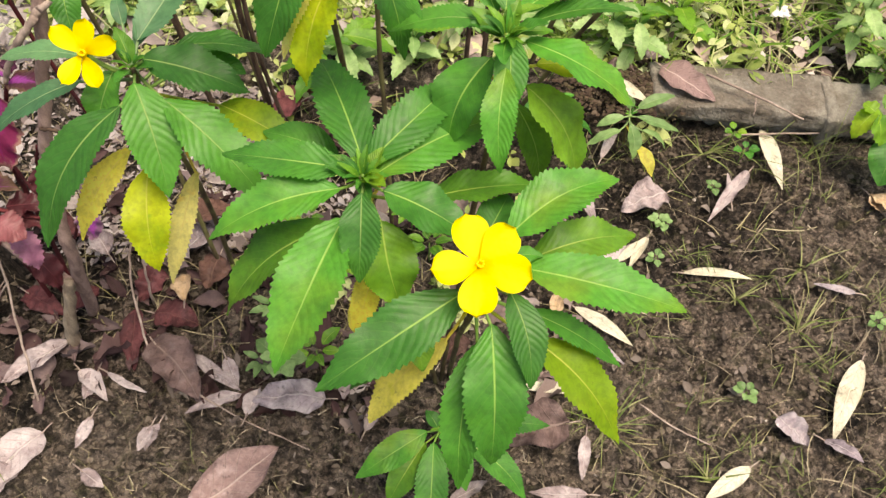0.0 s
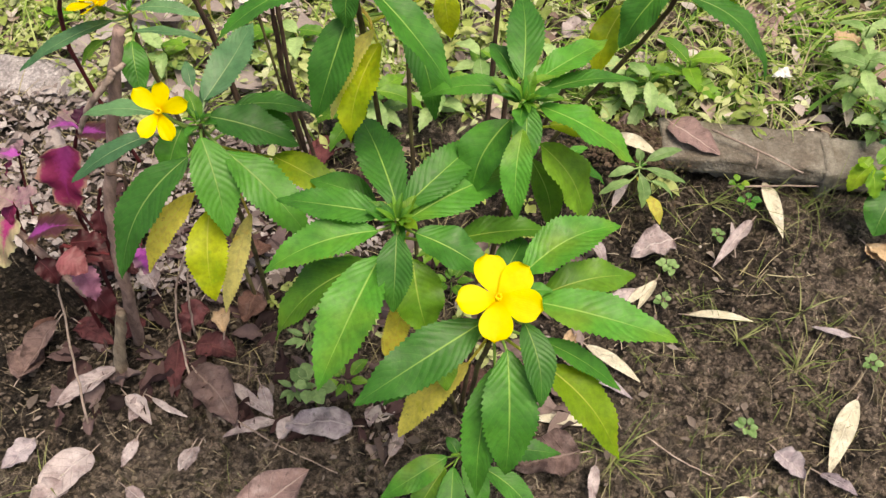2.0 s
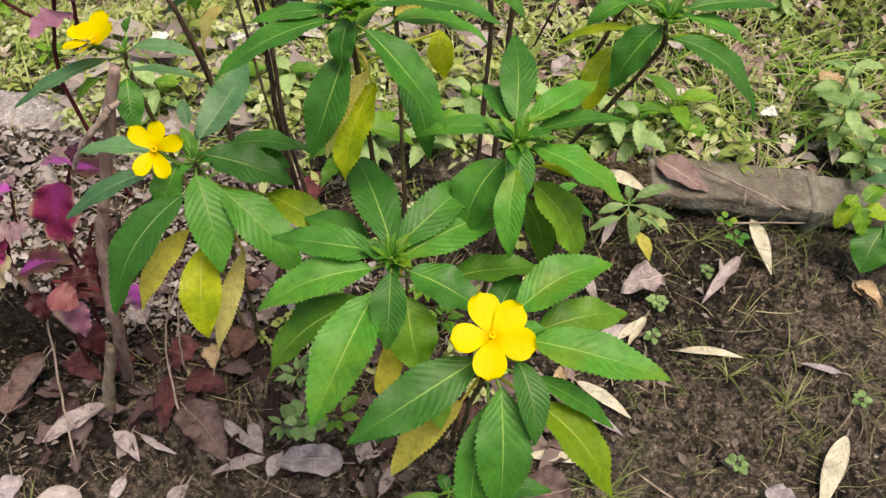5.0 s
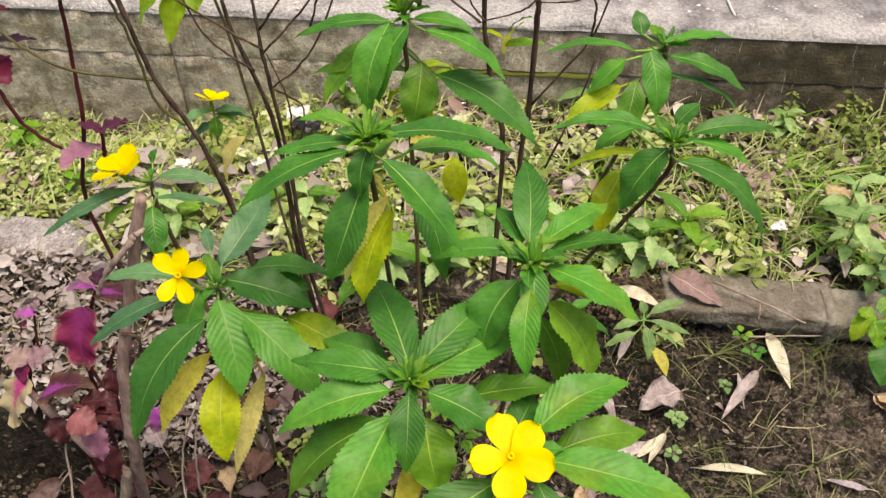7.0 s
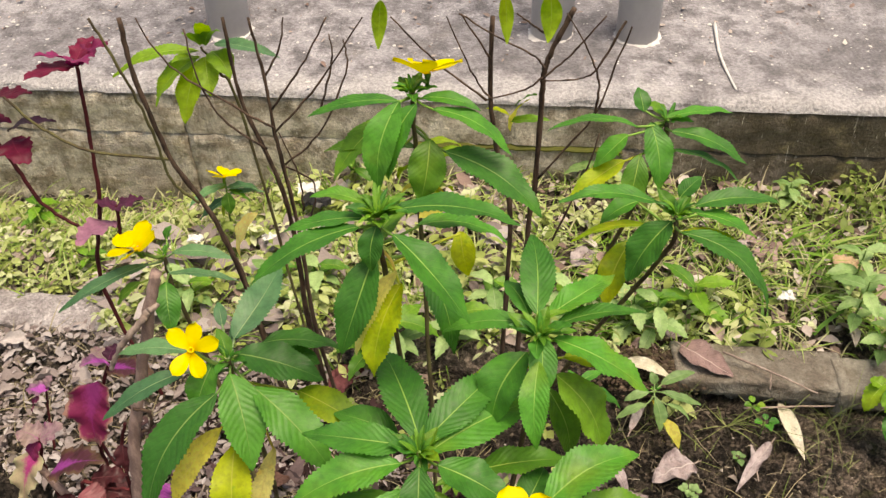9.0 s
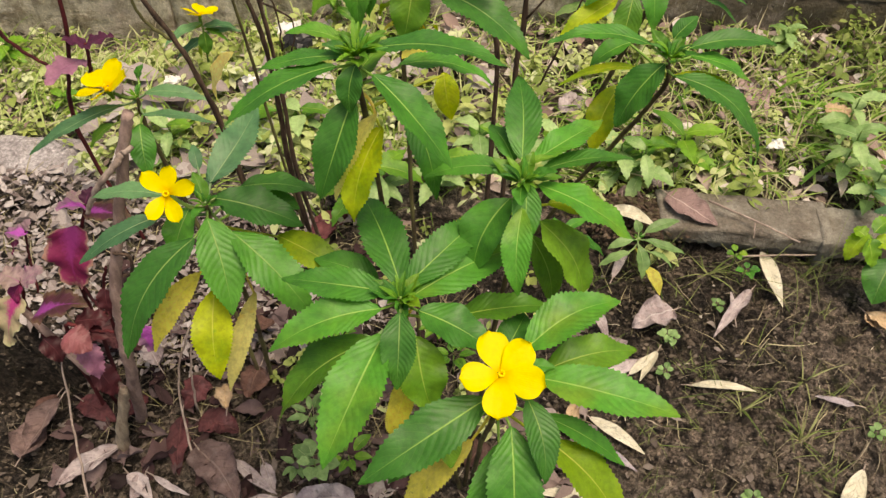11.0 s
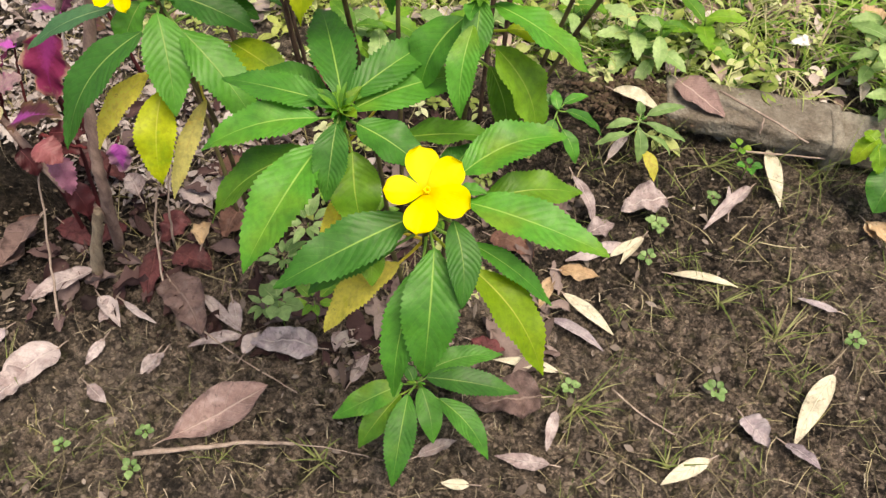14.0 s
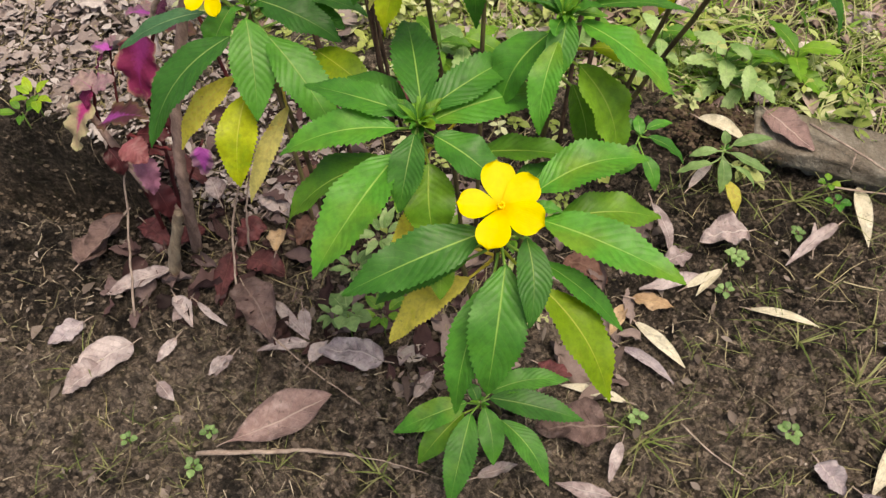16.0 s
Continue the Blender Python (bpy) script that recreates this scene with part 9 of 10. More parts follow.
leaf(plant, (-0.1776, 0.4218, 0.0513), (-0.1959, 0.4127, 0.0551), 0.0078, "k", kind="lance", teeth=6, arch=0.1, toothed=False)
leaf(plant, (-0.1739, 0.4205, 0.0521), (-0.1812, 0.4074, 0.0582), 0.0058, "k", kind="lance", teeth=6, arch=0.1, toothed=False)
leaf(plant, (-0.1702, 0.4197, 0.0518), (-0.1662, 0.4041, 0.0573), 0.0062, "k", kind="lance", teeth=6, arch=0.1, toothed=False)
leaf(plant, (-0.1676, 0.4220, 0.0503), (-0.1557, 0.4135, 0.0512), 0.0056, "k", kind="lance", teeth=6, arch=0.1, toothed=False)
plant = thing("seedling", (-0.1490, 0.4610, 0.0000), "pale leafy weed beneath the shrub", "seedling", "seedlings")
stem(plant, [(-0.1490, 0.4610, -0.0040), (-0.1490, 0.4610, 0.0700)], 0.0009, 0.0008, M_YOUNG, steps=3, sides=5)
leaf(plant, (-0.1427, 0.4605, 0.0705), (-0.1236, 0.4588, 0.0718), 0.0074, "p", kind="lance", teeth=6, arch=0.1, toothed=False)
leaf(plant, (-0.1420, 0.4650, 0.0735), (-0.1210, 0.4769, 0.0839), 0.0093, "p", kind="lance", teeth=6, arch=0.1, toothed=False)
leaf(plant, (-0.1470, 0.4685, 0.0743), (-0.1410, 0.4909, 0.0872), 0.0089, "p", kind="lance", teeth=6, arch=0.1, toothed=False)
leaf(plant, (-0.1496, 0.4682, 0.0736), (-0.1511, 0.4899, 0.0846), 0.0084, "p", kind="lance", teeth=6, arch=0.1, toothed=False)
leaf(plant, (-0.1536, 0.4667, 0.0703), (-0.1673, 0.4837, 0.0713), 0.0084, "p", kind="lance", teeth=6, arch=0.1, toothed=False)
leaf(plant, (-0.1559, 0.4601, 0.0702), (-0.1764, 0.4576, 0.0708), 0.0079, "p", kind="lance", teeth=6, arch=0.1, toothed=False)
leaf(plant, (-0.1567, 0.4581, 0.0707), (-0.1798, 0.4493, 0.0728), 0.0095, "p", kind="lance", teeth=6, arch=0.1, toothed=False)
leaf(plant, (-0.1512, 0.4535, 0.0702), (-0.1578, 0.4311, 0.0708), 0.0090, "p", kind="lance", teeth=6, arch=0.1, toothed=False)
leaf(plant, (-0.1462, 0.4554, 0.0711), (-0.1376, 0.4385, 0.0744), 0.0073, "p", kind="lance", teeth=6, arch=0.1, toothed=False)
leaf(plant, (-0.1446, 0.4566, 0.0715), (-0.1313, 0.4436, 0.0761), 0.0072, "p", kind="lance", teeth=6, arch=0.1, toothed=False)
plant = thing("seedling", (-0.1802, 0.3730, 0.0000), "pale leafy weed beneath the shrub", "seedling", "seedlings")
stem(plant, [(-0.1802, 0.3730, -0.0040), (-0.1802, 0.3730, 0.0300)], 0.0009, 0.0008, M_YOUNG, steps=3, sides=5)
leaf(plant, (-0.1742, 0.3736, 0.0309), (-0.1560, 0.3755, 0.0336), 0.0070, "k", kind="lance", teeth=6, arch=0.1, toothed=False)
leaf(plant, (-0.1763, 0.3759, 0.0305), (-0.1644, 0.3849, 0.0320), 0.0057, "k", kind="lance", teeth=6, arch=0.1, toothed=False)
leaf(plant, (-0.1813, 0.3786, 0.0307), (-0.1845, 0.3955, 0.0328), 0.0066, "k", kind="lance", teeth=6, arch=0.1, toothed=False)
leaf(plant, (-0.1852, 0.3742, 0.0316), (-0.2002, 0.3780, 0.0363), 0.0059, "k", kind="lance", teeth=6, arch=0.1, toothed=False)
leaf(plant, (-0.1841, 0.3693, 0.0305), (-0.1959, 0.3585, 0.0319), 0.0061, "k", kind="lance", teeth=6, arch=0.1, toothed=False)
leaf(plant, (-0.1816, 0.3673, 0.0313), (-0.1857, 0.3502, 0.0352), 0.0068, "k", kind="lance", teeth=6, arch=0.1, toothed=False)
leaf(plant, (-0.1781, 0.3682, 0.0317), (-0.1718, 0.3539, 0.0369), 0.0060, "k", kind="lance", teeth=6, arch=0.1, toothed=False)
plant = thing("seedling", (-0.1011, 0.4924, 0.0000), "pale leafy weed beneath the shrub", "seedling", "seedlings")
stem(plant, [(-0.1011, 0.4924, -0.0040), (-0.1011, 0.4924, 0.0700)], 0.0009, 0.0008, M_YOUNG, steps=3, sides=5)
leaf(plant, (-0.0955, 0.4913, 0.0728), (-0.0787, 0.4880, 0.0811), 0.0066, "p", kind="lance", teeth=6, arch=0.1, toothed=False)
leaf(plant, (-0.0958, 0.4956, 0.0704), (-0.0799, 0.5052, 0.0716), 0.0071, "p", kind="lance", teeth=6, arch=0.1, toothed=False)
leaf(plant, (-0.1005, 0.4997, 0.0715), (-0.0985, 0.5218, 0.0762), 0.0085, "p", kind="lance", teeth=6, arch=0.1, toothed=False)
leaf(plant, (-0.1053, 0.4982, 0.0710), (-0.1180, 0.5158, 0.0738), 0.0083, "p", kind="lance", teeth=6, arch=0.1, toothed=False)
leaf(plant, (-0.1080, 0.4933, 0.0736), (-0.1286, 0.4962, 0.0845), 0.0080, "p", kind="lance", teeth=6, arch=0.1, toothed=False)
leaf(plant, (-0.1075, 0.4885, 0.0708), (-0.1266, 0.4767, 0.0731), 0.0086, "p", kind="lance", teeth=6, arch=0.1, toothed=False)
leaf(plant, (-0.1035, 0.4877, 0.0723), (-0.1105, 0.4735, 0.0791), 0.0061, "p", kind="lance", teeth=6, arch=0.1, toothed=False)
leaf(plant, (-0.0988, 0.4877, 0.0728), (-0.0918, 0.4737, 0.0812), 0.0060, "p", kind="lance", teeth=6, arch=0.1, toothed=False)
leaf(plant, (-0.0955, 0.4898, 0.0728), (-0.0788, 0.4820, 0.0810), 0.0071, "p", kind="lance", teeth=6, arch=0.1, toothed=False)
plant = thing("seedling", (-0.6050, 0.5386, 0.0000), "yellow-green leafy seedling on the litter bank", "seedling", "seedlings")
stem(plant, [(-0.6050, 0.5386, -0.0040), (-0.6050, 0.5386, 0.1000)], 0.0009, 0.0008, M_YOUNG, steps=3, sides=5)
leaf(plant, (-0.5985, 0.5377, 0.1003), (-0.5788, 0.5351, 0.1013), 0.0089, "lime", kind="lance", teeth=6, arch=0.1, toothed=False)
leaf(plant, (-0.6029, 0.5450, 0.1011), (-0.5967, 0.5643, 0.1046), 0.0091, "lime", kind="lance", teeth=6, arch=0.1, toothed=False)
leaf(plant, (-0.6102, 0.5437, 0.1022), (-0.6259, 0.5593, 0.1088), 0.0099, "lime", kind="lance", teeth=6, arch=0.1, toothed=False)
leaf(plant, (-0.6116, 0.5401, 0.1015), (-0.6314, 0.5446, 0.1059), 0.0091, "lime", kind="lance", teeth=6, arch=0.1, toothed=False)
leaf(plant, (-0.6097, 0.5339, 0.1018), (-0.6236, 0.5198, 0.1071), 0.0089, "lime", kind="lance", teeth=6, arch=0.1, toothed=False)
leaf(plant, (-0.5996, 0.5322, 0.1009), (-0.5834, 0.5133, 0.1035), 0.0112, "lime", kind="lance", teeth=6, arch=0.1, toothed=False)
plant = thing("seedling", (-0.6226, 0.5268, 0.0000), "green leafy seedling on the litter bank", "seedling", "seedlings")
stem(plant, [(-0.6226, 0.5268, -0.0040), (-0.6226, 0.5268, 0.0800)], 0.0009, 0.0008, M_YOUNG, steps=3, sides=5)
leaf(plant, (-0.6175, 0.5280, 0.0824), (-0.6021, 0.5314, 0.0896), 0.0071, "l", kind="lance", teeth=6, arch=0.1, toothed=False)
leaf(plant, (-0.6196, 0.5335, 0.0818), (-0.6106, 0.5533, 0.0874), 0.0098, "l", kind="lance", teeth=6, arch=0.1, toothed=False)
leaf(plant, (-0.6279, 0.5300, 0.0811), (-0.6438, 0.5396, 0.0844), 0.0083, "l", kind="lance", teeth=6, arch=0.1, toothed=False)
leaf(plant, (-0.6295, 0.5232, 0.0818), (-0.6503, 0.5125, 0.0870), 0.0105, "l", kind="lance", teeth=6, arch=0.1, toothed=False)
leaf(plant, (-0.6193, 0.5206, 0.0821), (-0.6095, 0.5021, 0.0884), 0.0094, "l", kind="lance", teeth=6, arch=0.1, toothed=False)
plant = thing("weed_plant", (0.5032, 0.6671, 0.0000), "yellow-green leafy weed beside the kerb", "weed")
stem(plant, [(0.5232, 0.6671, -0.0050), (0.5132, 0.6671, 0.0600), (0.4832, 0.6671, 0.1000)], 0.002, 0.0012, M_YOUNG, steps=4)
leaf(plant, (0.4832, 0.6671, 0.1000), (0.4608, 0.6480, 0.0700), 0.0236, "lime", kind="ovate", teeth=8)
leaf(plant, (0.4787, 0.6625, 0.1000), (0.4679, 0.6752, 0.1000), 0.0207, "lime", kind="ovate", teeth=8)
leaf(plant, (0.4811, 0.6582, 0.1000), (0.4911, 0.6382, 0.0700), 0.0276, "l", kind="ovate", teeth=8)
leaf(plant, (0.4902, 0.6675, 0.1000), (0.5223, 0.6914, 0.1000), 0.0208, "l", kind="ovate", teeth=8)
leaf(plant, (0.4927, 0.6623, 0.0900), (0.5256, 0.6541, 0.0800), 0.0250, "lime", kind="ovate", teeth=8)
leaf(plant, (0.5223, 0.6528, 0.0700), (0.4970, 0.6078, 0.0350), 0.0500, "d", kind="round", teeth=12, toothed=False)
leaf(plant, (0.5281, 0.6619, 0.0700), (0.5490, 0.6154, 0.0400), 0.0450, "d", kind="round", teeth=12, toothed=False)
leaf(plant, (0.5350, 0.6974, 0.1100), (0.4982, 0.7012, 0.1000), 0.0182, "b", kind="ovate", teeth=8)
leaf(plant, (0.5351, 0.7111, 0.1100), (0.5068, 0.7371, 0.1000), 0.0184, "b", kind="ovate", teeth=8)
leaf(plant, (0.5518, 0.7501, 0.1200), (0.5198, 0.7772, 0.1100), 0.0215, "l", kind="ovate", teeth=8)
plant = thing("weed_plant", (0.4989, 0.8221, 0.0200), "pale green leafy weed behind the kerb", "weed", "weeds behind the kerb")
stem(plant, [(0.5089, 0.8221, 0.0100), (0.5019, 0.8181, 0.0650), (0.4989, 0.8121, 0.1300)], 0.0018, 0.001, M_YOUNG, steps=4, sides=6)
leaf(plant, (0.4989, 0.8121, 0.1300), (0.5453, 0.8121, 0.1363), 0.0144, "p", teeth=8, arch=0.12, reach=0.72)
leaf(plant, (0.4989, 0.8121, 0.1213), (0.4493, 0.8575, 0.1006), 0.0209, "p", teeth=8, arch=0.12, reach=0.72)
leaf(plant, (0.4989, 0.8121, 0.1127), (0.5040, 0.7539, 0.1032), 0.0181, "p", teeth=8, arch=0.12, reach=0.72)
leaf(plant, (0.4989, 0.8121, 0.1040), (0.5375, 0.8625, 0.1098), 0.0198, "p", teeth=8, arch=0.12, reach=0.72)
leaf(plant, (0.4989, 0.8121, 0.0953), (0.4545, 0.8042, 0.0737), 0.0140, "p", teeth=8, arch=0.12, reach=0.72)
leaf(plant, (0.4989, 0.8121, 0.0867), (0.5576, 0.7747, 0.0745), 0.0216, "p", teeth=8, arch=0.12, reach=0.72)
leaf(plant, (0.4989, 0.8121, 0.0780), (0.4814, 0.8769, 0.0445), 0.0209, "p", teeth=8, arch=0.12, reach=0.72)
leaf(plant, (0.4989, 0.8121, 0.0693), (0.4727, 0.7617, 0.0717), 0.0176, "p", teeth=8, arch=0.12, reach=0.72)
leaf(plant, (0.4989, 0.8121, 0.0607), (0.5454, 0.8291, 0.0710), 0.0154, "p", teeth=8, arch=0.12, reach=0.72)
plant = thing("weed_plant", (0.5248, 0.7770, 0.0200), "pale green leafy weed behind the kerb", "weed", "weeds behind the kerb")
stem(plant, [(0.5348, 0.7770, 0.0100), (0.5278, 0.7730, 0.0500), (0.5248, 0.7670, 0.1000)], 0.0018, 0.001, M_YOUNG, steps=4, sides=6)
leaf(plant, (0.5248, 0.7670, 0.1000), (0.5861, 0.7670, 0.1129), 0.0190, "p", teeth=8, arch=0.12, reach=0.72)
leaf(plant, (0.5248, 0.7670, 0.0925), (0.4978, 0.7916, 0.0765), 0.0114, "p", teeth=8, arch=0.12, reach=0.72)
leaf(plant, (0.5248, 0.7670, 0.0850), (0.5298, 0.7092, 0.0880), 0.0181, "p", teeth=8, arch=0.12, reach=0.72)
leaf(plant, (0.5248, 0.7670, 0.0775), (0.5573, 0.8094, 0.0631), 0.0166, "p", teeth=8, arch=0.12, reach=0.72)
leaf(plant, (0.5248, 0.7670, 0.0700), (0.4739, 0.7580, 0.0677), 0.0161, "p", teeth=8, arch=0.12, reach=0.72)
leaf(plant, (0.5248, 0.7670, 0.0625), (0.5678, 0.7396, 0.0431), 0.0158, "p", teeth=8, arch=0.12, reach=0.72)
leaf(plant, (0.5248, 0.7670, 0.0550), (0.5126, 0.8122, 0.0454), 0.0146, "p", teeth=8, arch=0.12, reach=0.72)
leaf(plant, (0.5248, 0.7670, 0.0475), (0.4995, 0.7182, 0.0610), 0.0171, "p", teeth=8, arch=0.12, reach=0.72)
plant = thing("weed_plant", (0.2266, 0.8057, 0.0200), "pale green leafy weed behind the kerb", "weed", "weeds behind the kerb")
stem(plant, [(0.2366, 0.8057, 0.0100), (0.2296, 0.8017, 0.0550), (0.2266, 0.7957, 0.1100)], 0.0018, 0.001, M_YOUNG, steps=4, sides=6)
leaf(plant, (0.2266, 0.7957, 0.1100), (0.2598, 0.7957, 0.1069), 0.0140, "l", teeth=8, arch=0.12)
leaf(plant, (0.2266, 0.7957, 0.1018), (0.1999, 0.8201, 0.1000), 0.0152, "p", teeth=8, arch=0.12)
leaf(plant, (0.2266, 0.7957, 0.0935), (0.2302, 0.7541, 0.0747), 0.0175, "p", teeth=8, arch=0.12)
leaf(plant, (0.2266, 0.7957, 0.0852), (0.2438, 0.8182, 0.0889), 0.0119, "l", teeth=8, arch=0.12)
leaf(plant, (0.2266, 0.7957, 0.0770), (0.1934, 0.7898, 0.0661), 0.0142, "p", teeth=8, arch=0.12)
leaf(plant, (0.2266, 0.7957, 0.0688), (0.2687, 0.7689, 0.0614), 0.0210, "p", teeth=8, arch=0.12)
leaf(plant, (0.2266, 0.7957, 0.0605), (0.2145, 0.8405, 0.0539), 0.0195, "l", teeth=8, arch=0.12)
leaf(plant, (0.2266, 0.7957, 0.0523), (0.2072, 0.7584, 0.0360), 0.0177, "p", teeth=8, arch=0.12)
plant = thing("weed_plant", (0.1797, 1.1575, 0.0200), "pale green leafy weed behind the kerb", "weed", "weeds behind the kerb")
stem(plant, [(0.1897, 1.1575, 0.0100), (0.1827, 1.1535, 0.0450), (0.1797, 1.1475, 0.0900)], 0.0018, 0.001, M_YOUNG, steps=4, sides=6)
leaf(plant, (0.1797, 1.1475, 0.0900), (0.2212, 1.1475, 0.0725), 0.0174, "l", teeth=8, arch=0.12)
leaf(plant, (0.1797, 1.1475, 0.0840), (0.1458, 1.1785, 0.0664), 0.0193, "p", teeth=8, arch=0.12)
leaf(plant, (0.1797, 1.1475, 0.0780), (0.1829, 1.1108, 0.0707), 0.0155, "p", teeth=8, arch=0.12)
leaf(plant, (0.1797, 1.1475, 0.0720), (0.2163, 1.1953, 0.0780), 0.0253, "l", teeth=8, arch=0.12)
leaf(plant, (0.1797, 1.1475, 0.0660), (0.1245, 1.1378, 0.0473), 0.0235, "p", teeth=8, arch=0.12)
leaf(plant, (0.1797, 1.1475, 0.0600), (0.2217, 1.1208, 0.0454), 0.0209, "p", teeth=8, arch=0.12)
leaf(plant, (0.1797, 1.1475, 0.0540), (0.1694, 1.1859, 0.0373), 0.0167, "l", teeth=8, arch=0.12)
leaf(plant, (0.1797, 1.1475, 0.0480), (0.1608, 1.1112, 0.0560), 0.0172, "p", teeth=8, arch=0.12)
leaf(plant, (0.1797, 1.1475, 0.0420), (0.2340, 1.1674, 0.0481), 0.0243, "p", teeth=8, arch=0.12)
plant = thing("weed_plant", (0.2863, 0.8509, 0.0200), "pale green leafy weed behind the kerb", "weed", "weeds behind the kerb")
stem(plant, [(0.2963, 0.8509, 0.0100), (0.2893, 0.8469, 0.0450), (0.2863, 0.8409, 0.0900)], 0.0018, 0.001, M_YOUNG, steps=4, sides=6)
leaf(plant, (0.2863, 0.8409, 0.0900), (0.3385, 0.8409, 0.0929), 0.0219, "l", teeth=8, arch=0.12)
leaf(plant, (0.2863, 0.8409, 0.0832), (0.2444, 0.8793, 0.0950), 0.0239, "l", teeth=8, arch=0.12)
leaf(plant, (0.2863, 0.8409, 0.0765), (0.2912, 0.7857, 0.0871), 0.0232, "l", teeth=8, arch=0.12)
leaf(plant, (0.2863, 0.8409, 0.0697), (0.3081, 0.8693, 0.0644), 0.0150, "l", teeth=8, arch=0.12)
leaf(plant, (0.2863, 0.8409, 0.0630), (0.2263, 0.8302, 0.0622), 0.0256, "l", teeth=8, arch=0.12)
leaf(plant, (0.2863, 0.8409, 0.0563), (0.3368, 0.8088, 0.0350), 0.0251, "l", teeth=8, arch=0.12)
leaf(plant, (0.2863, 0.8409, 0.0495), (0.2739, 0.8871, 0.0350), 0.0201, "l", teeth=8, arch=0.12)
leaf(plant, (0.2863, 0.8409, 0.0427), (0.2633, 0.7965, 0.0393), 0.0210, "l", teeth=8, arch=0.12)
plant = thing("weed_plant", (-0.0440, 0.7871, 0.0200), "pale green leafy weed behind the kerb", "weed", "weeds behind the kerb")
stem(plant, [(-0.0340, 0.7871, 0.0100), (-0.0410, 0.7831, 0.0450), (-0.0440, 0.7771, 0.0900)], 0.0018, 0.001, M_YOUNG, steps=4, sides=6)
leaf(plant, (-0.0440, 0.7771, 0.0900), (0.0128, 0.7771, 0.0966), 0.0239, "l", teeth=8, arch=0.12)
leaf(plant, (-0.0440, 0.7771, 0.0840), (-0.0797, 0.8098, 0.0693), 0.0203, "p", teeth=8, arch=0.12)
leaf(plant, (-0.0440, 0.7771, 0.0780), (-0.0410, 0.7422, 0.0779), 0.0147, "p", teeth=8, arch=0.12)
leaf(plant, (-0.0440, 0.7771, 0.0720), (-0.0149, 0.8151, 0.0753), 0.0201, "l", teeth=8, arch=0.12)
leaf(plant, (-0.0440, 0.7771, 0.0660), (-0.0886, 0.7692, 0.0695), 0.0190, "p", teeth=8, arch=0.12)
leaf(plant, (-0.0440, 0.7771, 0.0600), (-0.0082, 0.7543, 0.0643), 0.0178, "p", teeth=8, arch=0.12)
leaf(plant, (-0.0440, 0.7771, 0.0540), (-0.0583, 0.8303, 0.0436), 0.0231, "l", teeth=8, arch=0.12)
leaf(plant, (-0.0440, 0.7771, 0.0480), (-0.0670, 0.7329, 0.0486), 0.0209, "p", teeth=8, arch=0.12)
leaf(plant, (-0.0440, 0.7771, 0.0420), (-0.0062, 0.7909, 0.0386), 0.0169, "p", teeth=8, arch=0.12)
plant = thing("weed_plant", (0.0080, 0.8429, 0.0200), "pale green leafy weed behind the kerb", "weed", "weeds behind the kerb")
stem(plant, [(0.0180, 0.8429, 0.0100), (0.0110, 0.8389, 0.0500), (0.0080, 0.8329, 0.1000)], 0.0018, 0.001, M_YOUNG, steps=4, sides=6)
leaf(plant, (0.0080, 0.8329, 0.1000), (0.0519, 0.8329, 0.0830), 0.0184, "l", teeth=8, arch=0.12)
leaf(plant, (0.0080, 0.8329, 0.0933), (-0.0310, 0.8687, 0.0698), 0.0222, "p", teeth=8, arch=0.12)
leaf(plant, (0.0080, 0.8329, 0.0867), (0.0124, 0.7834, 0.0754), 0.0209, "p", teeth=8, arch=0.12)
leaf(plant, (0.0080, 0.8329, 0.0800), (0.0303, 0.8620, 0.0756), 0.0154, "l", teeth=8, arch=0.12)
leaf(plant, (0.0080, 0.8329, 0.0733), (-0.0274, 0.8267, 0.0670), 0.0151, "p", teeth=8, arch=0.12)
leaf(plant, (0.0080, 0.8329, 0.0667), (0.0392, 0.8131, 0.0507), 0.0155, "p", teeth=8, arch=0.12)
leaf(plant, (0.0080, 0.8329, 0.0600), (-0.0041, 0.8780, 0.0656), 0.0196, "l", teeth=8, arch=0.12)
leaf(plant, (0.0080, 0.8329, 0.0533), (-0.0097, 0.7989, 0.0406), 0.0161, "p", teeth=8, arch=0.12)
leaf(plant, (0.0080, 0.8329, 0.0467), (0.0571, 0.8509, 0.0577), 0.0219, "p", teeth=8, arch=0.12)
plant = thing("weed_plant", (-0.3131, 0.8759, 0.0200), "pale green leafy weed behind the kerb", "weed", "weeds behind the kerb")
stem(plant, [(-0.3031, 0.8759, 0.0100), (-0.3101, 0.8719, 0.0400), (-0.3131, 0.8659, 0.0800)], 0.0018, 0.001, M_YOUNG, steps=4, sides=6)
leaf(plant, (-0.3131, 0.8659, 0.0800), (-0.2719, 0.8659, 0.0891), 0.0173, "l", teeth=8, arch=0.12)
leaf(plant, (-0.3131, 0.8659, 0.0740), (-0.3415, 0.8919, 0.0751), 0.0162, "p", teeth=8, arch=0.12)
leaf(plant, (-0.3131, 0.8659, 0.0680), (-0.3098, 0.8287, 0.0563), 0.0157, "p", teeth=8, arch=0.12)
leaf(plant, (-0.3131, 0.8659, 0.0620), (-0.2751, 0.9155, 0.0406), 0.0262, "l", teeth=8, arch=0.12)
leaf(plant, (-0.3131, 0.8659, 0.0560), (-0.3650, 0.8567, 0.0478), 0.0221, "p", teeth=8, arch=0.12)
leaf(plant, (-0.3131, 0.8659, 0.0500), (-0.2731, 0.8404, 0.0439), 0.0199, "p", teeth=8, arch=0.12)
